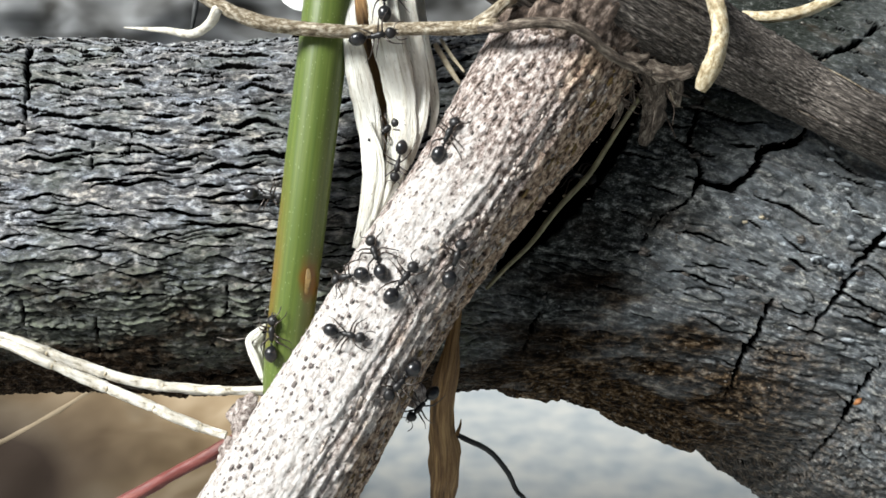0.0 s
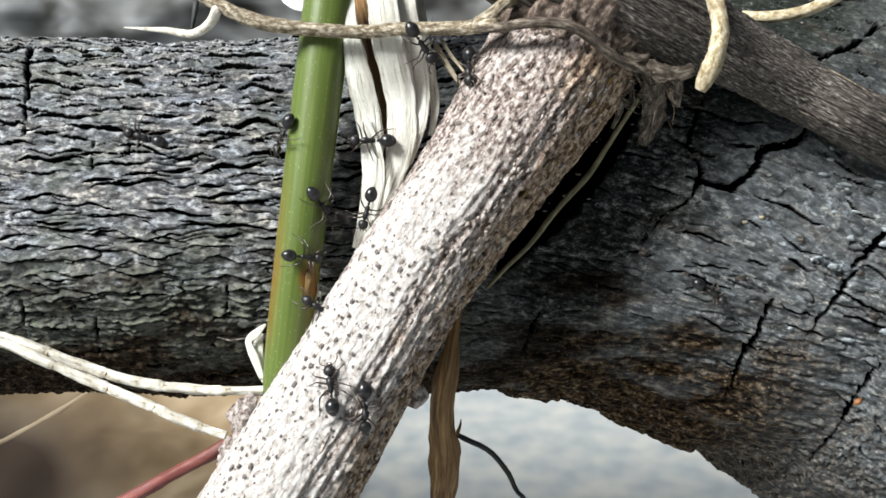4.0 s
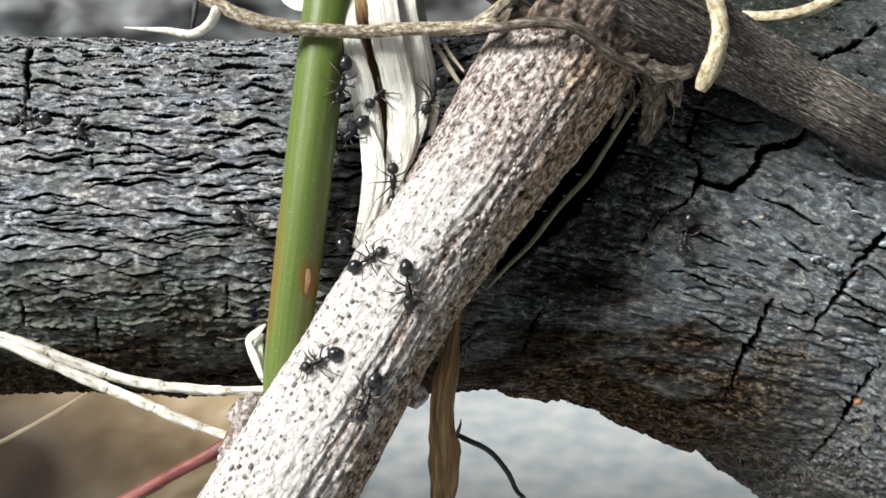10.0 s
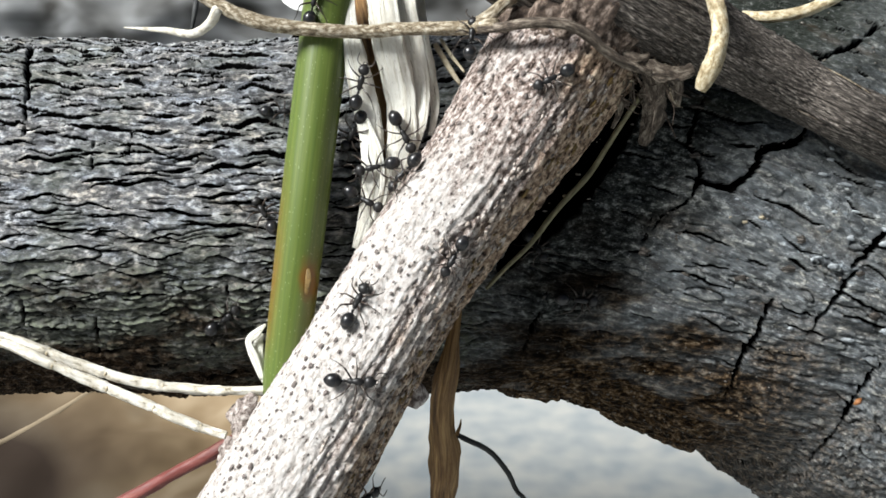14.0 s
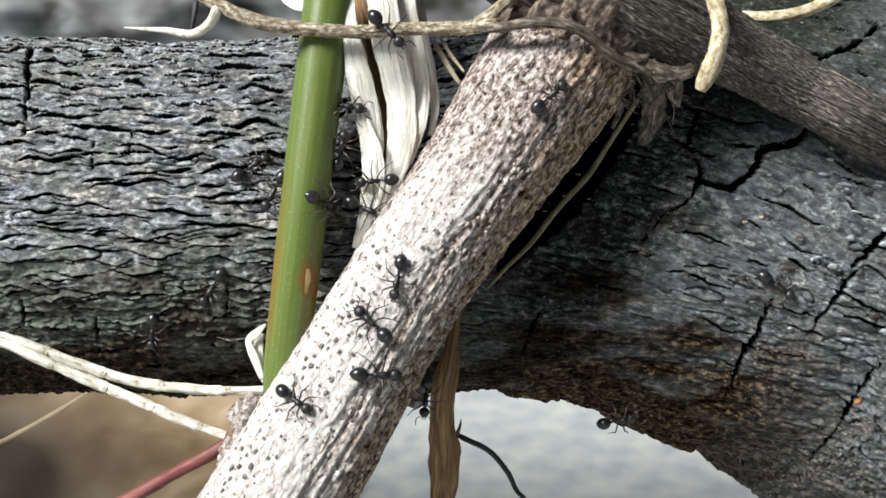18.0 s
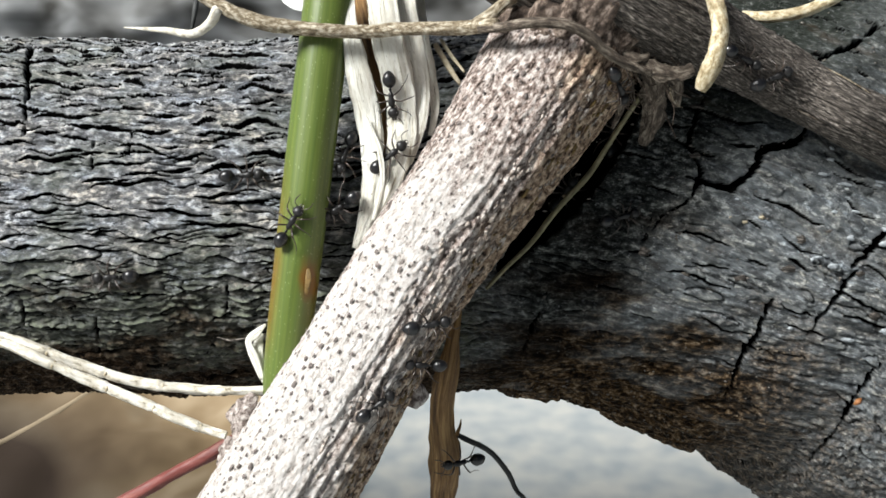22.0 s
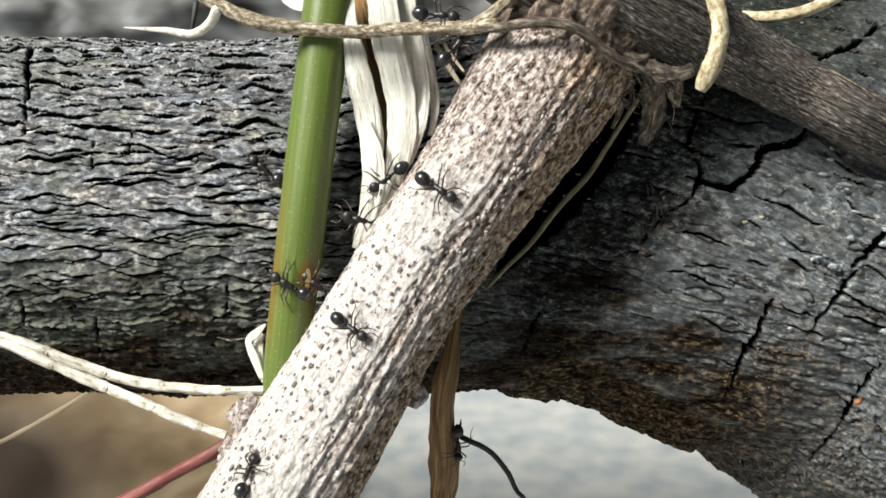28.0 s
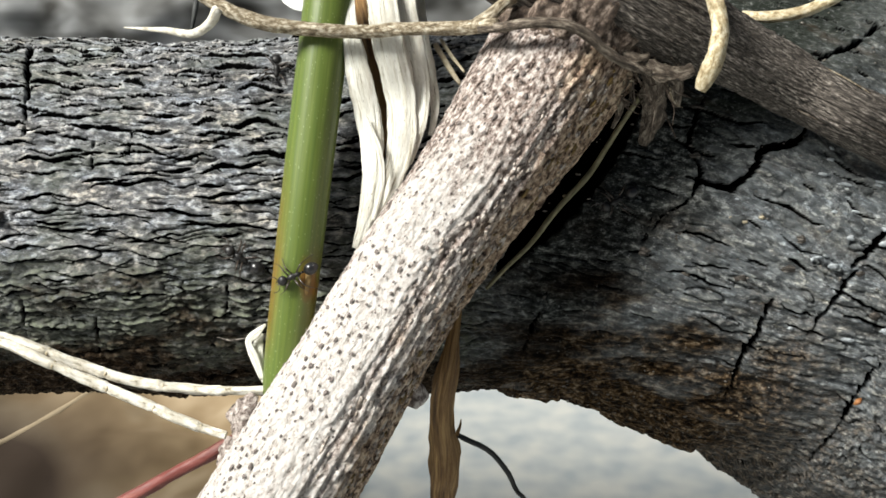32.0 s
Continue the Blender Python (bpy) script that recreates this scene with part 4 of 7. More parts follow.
def make_straps():
    t = thing("dry_leaf_sheath", (-4, 8, 1), "bleached straw-coloured dry leaf sheath split into strips", "leaf")
    for path, flat in (
        ([(-8.2, 27.86, 1, 0.5), (-7.6, 18.94, 3.4, 0.55), (-6.9, 14.53, 3.2, 0.95), (-6.12, 10.72, 2.2, 1.02), (-5.84, 7, 2.2, 0.85), (-6.24, 3.31, 1.8, 0.7), (-7.23, 0.05, 1.2, 0.35)], 0.34),
        ([(-6.22, 30.17, -5, 1.2), (-5.16, 22.02, 3.4, 1.15), (-4.35, 16.47, 3.8, 1.25), (-3.53, 12.6, 2.2, 1.3), (-3.44, 8.88, 2, 1.2), (-4.39, 5.18, 1.6, 0.85), (-5.91, 1.92, 1.2, 0.45), (-7.16, -0.9, 0.8, 0.25)], 0.30),
        ([(-4.02, 29.16, -5, 0.8), (-3.15, 21.68, 2.2, 0.7), (-2.45, 17.05, 2.8, 0.75), (-1.8, 13.59, 1.5, 0.75), (-1.96, 10.3, 1.8, 0.6), (-2.9, 7.05, 1.6, 0.35)], 0.4),
        ([(-2.46, 26.15, -5, 0.45), (-1.72, 18.2, -0.4, 0.5), (-1.04, 14.72, 0.4, 0.45), (-0.66, 11.83, 0.8, 0.35), (-1.03, 9.45, 1, 0.2)], 0.5),
        ([(-6.17, 10.64, 2.8, 0.1), (-5.15, 7.87, 2.9, 0.22), (-4.99, 5.13, 2.6, 0.2), (-5.75, 2.37, 2.2, 0.12)], 0.6),
    ):
        part("strip", sweep(path, 140, 56, strap_shape, flat), STRAW, t)
    for path in ([(-7.3, 25.41, -6, 1.6), (-5.79, 18.4, -1.4, 1.7), (-4.74, 13.33, 0.2, 1.8), (-4.34, 9.47, 0.8, 1.5), (-4.91, 6.19, 0.6, 1), (-6.11, 2.89, 0.4, 0.6)],):
        part("lining", sweep(path, 110, 48, strap_shape, 0.2), BROWN, t, "brown inner layer between the strips")
    for path in ([(-0.67, 17.26, 0, 0.22), (0.52, 15.16, 0.6, 0.26), (1.46, 13.68, 1, 0.16)], [(-0.19, 17.84, -1, 0.14), (0.76, 16.21, 0, 0.18), (1.79, 14.78, 0.6, 0.1)]):
        part("splinter", sweep(path, 16, 10, knobbly, 0.6), JOINT, t)


make_straps()


def make_stalk():
    path = [(1.32, -4.68, 0.6, 0.3), (0.75, -7.95, 1, 0.55), (0.28, -10.84, 0.4, 1), (-0.1, -13.17, -1, 0.95), (-0.1, -15.54, -2.2, 1.1), (0.15, -17.73, -3.5, 1.35), (0.1, -20.53, -5, 1.2), (-0.1, -23.52, -7, 1.1), (-0.49, -40.9, -12, 1.1), (-0.92, -121.79, -34, 1.2), (-1.07, -150.38, -36, 1.2)]
    t = thing("brown_stalk", path[4][:3], "flat brown dried stalk hanging beneath the branch", "stalk")
    part("blade", sweep(path, 160, 36, ribbed, 0.4), BROWN, t)
    part("barb", sweep([(1.17, -15.99, -2, 0.2), (1.46, -15.26, -2, 0.12), (1.56, -14.63, -2, 0.04)], 10, 8, None), BROWN, t)


make_stalk()


def torn(S, A, place, r):
    return r * (0.42 * layered(S * 0.9, A * 0.9, 64, 4) + 0.10 * np.cos(A * 11)), {}


def make_paper():
    for path in (
        [(16.03, 14.3, 6.2, 0.6), (16.8, 12.84, 5, 0.9), (17.15, 10.82, 3.2, 0.85), (16.74, 9.35, 2, 0.6), (16.57, 8.57, 1.4, 0.3)],
        [(14.89, 14.32, 7.6, 0.4), (16.41, 13.83, 7.4, 0.62), (18.29, 13.67, 6.8, 0.55), (19.61, 14.09, 6.4, 0.4)],
        [(17.7, 14.17, 5.4, 0.4), (18.72, 13.16, 4.4, 0.55), (18.99, 11.51, 3.2, 0.25)],
        [(13.69, 14.95, 8, 0.3), (14.9, 14.6, 8, 0.35), (15.97, 15.06, 7.4, 0.14)],
        [(13.49, 12.91, 6, 0.35), (14.1, 11.27, 5, 0.3), (13.63, 9.68, 4, 0.12)],
    ):
        t = thing("bark_scrap", path[1][:3], "torn papery brown bark scrap", "bark scrap", "bark scraps")
        part("flake", sweep(path, 60, 40, torn, 0.14), PAPER, t)
    t = thing("fibre_tuft", (16, 14, 5), "tangled tuft of dry brown root fibres at the node", "fibres")
    rnd = random.Random(31)
    for _ in range(80):
        u, v, w = 15.2 + rnd.uniform(-2.4, 3.2), 13.9 + rnd.uniform(-2.2, 1.8), 5.6 + rnd.uniform(-2.0, 1.4)
        line = [(u, v, w, rnd.uniform(0.05, 0.11))]
        du, dv = rnd.uniform(-0.5, 0.9), rnd.uniform(-1.1, 0.25)
        for q in range(3):
            u, v, w = u + du + rnd.uniform(-0.35, 0.35), v + dv + rnd.uniform(-0.35, 0.35), w - rnd.uniform(0.1, 1.0)
            line.append((u, v, w, 0.07 - 0.02 * q))
        part("fibre", sweep(line, 18, 6, None), rnd.choice((VINE, PAPER, PAPER, PAPER, COLLAR, COLLAR)), t)
    p = [(-13.8, 23.38, -2, 0.4), (-12.9, 21.73, -0.4, 1), (-12.24, 20.73, 0.2, 0.75), (-11.46, 20.12, 0.4, 0.3)]
    t = thing("white_petal", p[1][:3], "small white fallen petal beside the green stem", "petal")
    part("blade", sweep(p, 20, 20, None, 0.2), PETAL, t)
    p = [(34.85, -13.16, -0.6, 0.12), (35.1, -12.9, -0.4, 0.26), (35.42, -12.68, -0.6, 0.1)]
    t = thing("resin_bead", p[1][:3], "small orange resin bead in a crack", "resin bead")
    part("drop", sweep(p, 8, 10, None), RESIN, t)


make_paper()


def make_litter():
    t = new("dead_leaf")
    t.location = (-0.08, 0.12, 0)
    tagged(t, "large brown curled dead leaf lying on the concrete", "leaf")
    n = 60
    x, y = np.meshgrid(np.linspace(-110, 52, n), np.linspace(-75, 90, n), indexing="ij")
    z = 5 + 0.0024 * (y - 10) ** 2 + 0.0016 * (x + 10) ** 2 + 3.0 * layered(x * 0.03, y * 0.03, 3, 3)
    top = np.stack([x, y, z], -1).reshape(-1, 3)
    verts = np.vstack([top, top - (0, 0, 0.5)])
    faces = []
    for i in range(n - 1):
        for j in range(n - 1):
            a = i * n + j
            faces.append([a, a + n, a + n + 1, a + 1])
            faces.append([a + n * n + 1, a + n + 1 + n * n, a + n + n * n, a + n * n])
    part("blade", (verts, faces, verts[:, :2], {}), LITTER, t)
    rib = []
    for x, y, r in ((-82, -42, 1.2), (-66, -24, 1.3), (-50, -9, 1.3), (-38, 4, 1.3), (-28, 15, 1.2), (-18, 26, 1.1), (-10, 35, 1.0), (0, 47, 0.9), (10, 59, 0.8)):
        rib.append((x, y, 5.0 - 0.3 * r + 0.0024 * (y - 10) ** 2 + 0.0016 * (x + 10) ** 2 + 3.0 * float(layered(np.array(x * 0.03), np.array(y * 0.03), 3, 3)), r))
    part("midrib", sweep(rib, 40, 10, knobbly), MIDRIB, t, "pale leaf midrib")


make_litter()


# ---- ants ----
def turned(rows, segs, flat=1.0):
    """A body of revolution along x from (x, z, radius) rows, in millimetres."""
    r = np.array(rows, float)
    ang = np.linspace(0, 2 * math.pi, segs, endpoint=False)
    v = np.stack([np.repeat(r[:, :1], segs, 1), r[:, 2:] * np.sin(ang)[None], r[:, 1:2] + flat * r[:, 2:] * np.cos(ang)[None]], -1).reshape(-1, 3)
    k, n = segs, len(r)
    f = [[i * k + j, i * k + (j + 1) % k, (i + 1) * k + (j + 1) % k, (i + 1) * k + j] for i in range(n - 1) for j in range(k)]
    return v, f + [list(range(k))[::-1], list(range((n - 1) * k, n * k))], v[:, :2], {}


def limb(points, radii, segs=6):
    rows = [(*p, r) for p, r in zip(points, radii)]
    return sweep(rows, 14, segs, None, 1.0, (0.13, 0.21, 0.97))


LEGS = (
    ("front", 0.62, 0.20, ((0, 0, 0), (0.36, 0.62, 0.42), (0.62, 0.98, 0.10), (0.95, 1.22, -0.38), (1.30, 1.42, -0.50))),
    ("middle", 0.20, 0.22, ((0, 0, 0), (0.04, 0.82, 0.46), (-0.02, 1.22, 0.12), (-0.10, 1.62, -0.38), (-0.22, 1.98, -0.50))),
    ("hind", -0.22, 0.20, ((0, 0, 0), (-0.50, 0.76, 0.52), (-0.88, 1.08, 0.16), (-1.38, 1.36, -0.36), (-1.90, 1.58, -0.50))),
)


def make_ant(size):
    ant = new("ant")
    tagged(ant, "glossy black ant with dark brown legs walking", "ant", "ants on the branches")
    def grown(data):
        return (np.asarray(data[0]) * size, *data[1:])
    part("thorax", grown(turned([(-0.62, -0.06, 0.06), (-0.56, 0.0, 0.17), (-0.36, 0.05, 0.25), (-0.12, 0.03, 0.23), (0.02, 0.05, 0.25), (0.30, 0.08, 0.33), (0.58, 0.06, 0.30), (0.80, 0.02, 0.18), (0.92, 0.0, 0.08)], 14)), ANT_BODY, ant)
    part("petiole", grown(turned([(-0.98, -0.08, 0.07), (-0.90, -0.02, 0.11), (-0.80, 0.08, 0.14), (-0.70, -0.02, 0.10), (-0.58, -0.06, 0.07)], 10)), ANT_BODY, ant)
    gaster = part("abdomen", grown(turned([(-2.60, -0.06, 0.03), (-2.50, -0.04, 0.24), (-2.28, 0.02, 0.46), (-1.98, 0.04, 0.60), (-1.62, 0.05, 0.63), (-1.30, 0.02, 0.53), (-1.08, -0.03, 0.31), (-0.96, -0.06, 0.09)], 18, 0.92)), ANT_BELLY, ant)
    part("band", grown(joined([turned([(x - 0.03, 0.02, r), (x, 0.02, r + 0.014), (x + 0.03, 0.02, r)], 18, 0.92) for x, r in ((-2.2, 0.50), (-1.85, 0.613), (-1.5, 0.60))])), ANT_LIMB, gaster, "dull brown segment bands")
    head = part("head", grown(turned([(0.86, 0.02, 0.10), (0.94, 0.03, 0.31), (1.12, 0.04, 0.49), (1.38, 0.03, 0.53), (1.62, 0.0, 0.44), (1.80, -0.04, 0.27), (1.90, -0.06, 0.10)], 16, 0.78)), ANT_BODY, ant)
    for s in (1, -1):
        part("mandible", grown(limb([(1.78, 0.16 * s, -0.08), (1.98, 0.17 * s, -0.12), (2.10, 0.03 * s, -0.14)], (0.07, 0.06, 0.02))), ANT_LIMB, head)
        part("antenna", grown(limb([(1.70, 0.16 * s, 0.08), (1.86, 0.52 * s, 0.26), (2.02, 0.72 * s, 0.24), (2.36, 0.80 * s, 0.02), (2.72, 0.74 * s, -0.22)], (0.045, 0.04, 0.045, 0.05, 0.04))), ANT_LIMB, head)
        part("eye", grown(nodule((1.42, 0.42 * s, 0.23), ((1, 0, 0), (0, s * 0.8, 0.6)), 0.10, 0.08, 0.07)), ANT_BELLY, head)
    for name, x, y, pts in LEGS:
        for s in (1, -1):
            leg = part("leg", grown(limb([(a, b * s, c) for a, b, c in pts], (0.08, 0.085, 0.055, 0.04, 0.025))), ANT_LIMB, ant)
            leg.location = Vector((x, y * s, -0.06)) * MM * size
            leg["swing"] = (1 if name == "middle" else -1) * s
            leg["side"] = s
    return ant


STRIDE = 0.16     # seconds for half a stride


def surface_of(names):
    """One search tree, in metres of the board, of all meshes under the things of those names."""
    verts, faces, at = [], [], 0
    for ob in scene.objects:
        top = ob.parent.name.split(".")[0] if ob.parent else ob.name
        if ob.type == "MESH" and top in names and ob.name.split(".")[0] != "wart":
            n = len(ob.data.vertices)
            co = np.empty(n * 3, np.float32)
            ob.data.vertices.foreach_get("co", co)
            m = np.array(BOARD.inverted() @ ob.matrix_world)
            verts.append(co.reshape(-1, 3) @ m[:3, :3].T + m[:3, 3])
            faces += [[q + at for q in p.vertices] for p in ob.data.polygons if len(p.vertices) < 5]
            at += n
    return BVHTree.FromPolygons(np.vstack(verts).tolist(), faces)


def drop(trees, u, v, under):
    """Where a walker over (u, v) of the board stands, and which way is up for it, in metres of the board."""
    start, way = (Vector((u * MM, v * MM, -0.004)), Vector((0, 0, 1))) if under else (Vector((u * MM, v * MM, 0.03)), Vector((0, 0, -1)))
    place, normal, _, d = trees.ray_cast(start, way, 0.05)
    if place is None:
        place, normal, _, d = trees.find_nearest(Vector((u * MM, v * MM, 0.002)))
    return place, (-normal if normal.dot(way) > 0 else normal)


def resting(trees, u, v, under):
    """drop(), with the slope averaged over the walker's length."""
    place, _ = drop(trees, u, v, under)
    up = Vector((0, 0, 0))
    lift = place.z
    if not under and math.hypot(place.x - u * MM, place.y - v * MM) < 1e-5:
        for q in range(8):
            for far_off in (0.6, 1.2):
                near, _ = drop(trees, u + far_off * math.cos(q * math.pi / 4), v + far_off * math.sin(q * math.pi / 4), 0)
                lift = max(lift, near.z - 1.3 * far_off * MM)
    for du, dv in ((0, 0), (0.8, 0), (-0.8, 0), (0, 0.8), (0, -0.8), (0.5, 0.5), (-0.5, -0.5)):
        q, n = drop(trees, u + du, v + dv, under)
        if abs(q.z - place.z) < 0.0016:
            up += n
    if up.length < 0.2:
        up = Vector((0, 0, -1 if under else 1))
    return Vector((place.x, place.y, lift)), up.normalized()


def follow(ant, trees, branch, rows, size):
    """Walks an ant along (seconds, u, v, heading or None, under) rows, over what lies there."""
    times = np.arange(0, 32.01, 0.1)
    t = np.array([r[0] for r in rows])
    U, V = np.interp(times, t, [r[1] for r in rows]), np.interp(times, t, [r[2] for r in rows])
    keys, moved = [], []
    facing = None
    for i, now in enumerate(times):
        k = min(max(int(np.searchsorted(t, now, "right")) - 1, 0), len(rows) - 2)
        a, b = rows[k], rows[k + 1]
        du, dv = b[1] - a[1], b[2] - a[2]
        want = math.degrees(math.atan2(dv, du)) if math.hypot(du, dv) > 1.0 else None
        for row, near in ((a, now - a[0]), (b, b[0] - now)):
            if row[3] is not None and (near < 0.18 or want is None):
                want = row[3]
        if want is None:
            want = facing if facing is not None else (a[3] if a[3] is not None else 56)
        if facing is None:
            facing = want
        turn = (want - facing + 180) % 360 - 180
        facing += max(-50, min(50, turn))
        under = (b if now - a[0] > (b[0] - a[0]) * 0.55 else a)[4]
        place, up = resting(branch if under else trees, U[i], V[i], under)
        ahead = Vector((math.cos(radians(facing)), math.sin(radians(facing)), 0))
        x = (ahead - up * ahead.dot(up))
        x = x.normalized() if x.length > 1e-4 else up.orthogonal().normalized()
        y = up.cross(x)
        m = Matrix((x, y, up)).transposed().to_4x4()
        m.translation = place + up * (0.00054 * size)
        keys.append((float(now), BOARD @ m))
        moved.append(math.hypot(du, dv) / max(b[0] - a[0], 0.05) > 0.8)
    # ease turns that are too sharp for one step
    rows_out = [keys[0]]
    for now, m in keys[1:]:
        q0, q1 = rows_out[-1][1].to_quaternion(), m.to_quaternion()
        angle = q0.rotation_difference(q1).angle
        angle = min(angle, 2 * math.pi - angle)
        if angle > radians(70):
            q = q0.slerp(q1, radians(70) / angle)
            m = Matrix.Translation(m.translation) @ q.to_matrix().to_4x4()
        rows_out.append((now, m))
    walk(ant, rows_out)
    for leg in ant.children:
        if "swing" not in leg.keys():
            continue
        base, steps, n = leg.location.copy(), [], 0
        now = 0.0
        while now < 32.0:
            go = moved[min(int(round(now * 10)), len(moved) - 1)]
            if go or not steps or n % 4 == 0 or now > 32.0 - STRIDE:
                phase = leg["swing"] * (1 if n % 2 else -1) * (1 if go else 0.15)
                turn = Euler((radians(7 * leg["side"] * max(phase, 0)), 0, radians(17 * phase * leg["side"])))
                steps.append((now, Matrix.LocRotScale(base, turn, None)))
            n += 1
            now += STRIDE
        steps.append((32.0, steps[-1][1]))
        walk(leg, steps)


def motions():
    bpy.context.view_layer.update()
    trees = surface_of(("fallen_log", "speckled_branch", "grey_branch", "green_stem", "dry_leaf_sheath", "brown_stalk", "jointed_root", "dry_vine", "hanging_twig", "pale_twig", "red_stem"))
    branch = surface_of(("speckled_branch",))
    pattern = {size: make_ant(size) for size in (0.79, 0.87)}
    used = {0.79: 0, 0.87: 0}

    def route(rows):
        size = 0.79 if sum(used.values()) % 3 == 1 else 0.87
        ant = pattern[size] if used[size] == 0 else copy_thing(pattern[size], Matrix())
        used[size] += 1
        walks.append((ant, rows, size))

    walks = []
    route([(0, -4.8, 9.7, 33, 0), (0.5, -5.8, 9.6, 28, 0), (1, -2.0, 14.4, 42, 0), (1.28, 4.9, 10.0, None, 1), (2, 4.9, 10.0, None, 1), (2.5, 4.8, 13.2, 69, 0), (3, 4.4, 12.7, -180, 0), (3.5, 1.3, 15.7, None, 0), (4.2, 2.8, 13.0, -180, 0), (4.9, -1.2, 12.1, -144, 0), (5.5, 0.8, 15.1, None, 0), (6, -0.6, 7.9, -141, 0), (6.5, -1.1, 12.4, None, 0), (7, -0.7, 7.6, -86, 0), (7.2, 1.9, 4.2, None, 1), (7.5, 1.9, 4.2, None, 1), (8, 1.3, 2.2, -141, 0), (8.5, 0.0, 4.3, 153, 0), (9, -2.0, 9.8, None, 0), (9.5, -1.6, 15.7, None, 0), (10, -5.1, 12.6, -134, 0), (10.5, -5.0, 7.7, -49, 0), (11, -1.4, 11.0, -144, 0), (11.5, -5.9, 7.7, 177, 0), (12, -5.7, 5.0, -79, 0), (12.5, -8.3, 4.6, None, 0), (13, -6.7, 12.9, None, 0), (13.5, -5.3, 13.3, -125, 0), (14, -6.7, 13.4, 9, 0), (14.5, -4.2, 13.8, 32, 0), (15.1, -2.2, 10.0, None, 0), (15.8, -3.3, 14.6, -152, 0), (16.5, -4.8, 15.2, 90, 0), (16.73, -4.5, 22.5, None, 0), (17.5, -4.5, 22.5, None, 0), (18, -4.2, 17.1, None, 0), (18.5, -0.7, 13.5, None, 0), (19, -0.7, 14.2, 90, 0), (19.5, -1.7, 16.4, 98, 0), (20, -2.5, 15.7, -152, 0), (20.5, -5.4, 15.6, -142, 0), (21, -4.2, 17.4, None, 0), (21.5, -4.8, 12.8, -25, 0), (22, -4.1, 12.4, -88, 0), (22.29, 2.9, 7.8, None, 1), (22.5, 2.9, 7.8, None, 1), (23, 1.5, 8.1, 143, 0), (23.5, -3.2, 11.7, -163, 0), (24, -3.8, 9.1, -38, 0), (24.5, -0.7, 11.7, 148, 0), (25, -5.6, 10.0, 35, 0), (25.5, -2.3, 14.8, 39, 0), (26.1, -4.9, 16.4, 20, 0), (26.8, -0.9, 13.3, -112, 0), (27.5, -4.5, 14.6, 93, 0), (28, -0.2, 18.2, None, 0), (28.5, 0.8, 16.5, None, 0), (29, 0.8, 16.3, None, 0), (29.5, -3.9, 16.5, -159, 0), (29.74, -3.6, 24.4, None, 0), (32, -3.6, 24.4, None, 0)])
    route([(0, -3.7, 7.0, -103, 0), (0.5, -8.8, 7.5, None, 0), (1, -4.3, 7.6, -83, 0), (1.5, -5.1, 4.8, 29, 0), (2, -3.5, 8.9, 85, 0), (2.5, -3.7, 6.3, None, 0), (3, -2.7, 7.2, -149, 0), (3.5, -5.3, 5.6, None, 0), (4.2, -6.3, 2.0, 76, 0), (4.9, -3.2, 9.6, 163, 0), (5.5, -4.8, 10.0, -146, 0), (6, -8.9, 8.5, None, 0), (6.5, -11.8, 14.1, 90, 0), (7, -16.8, 11.0, None, 0), (7.5, -21.8, 7.0, 9, 0), (8, -14.7, 8.5, None, 0), (8.5, -14.3, 10.0, None, 0), (9, -14.2, 8.0, -126, 0), (9.5, -20.4, 11.0, None, 0), (10, -35.5, 11.2, None, 0), (10.23, -42.5, 11.3, None, 0), (32, -42.5, 11.3, None, 0)])
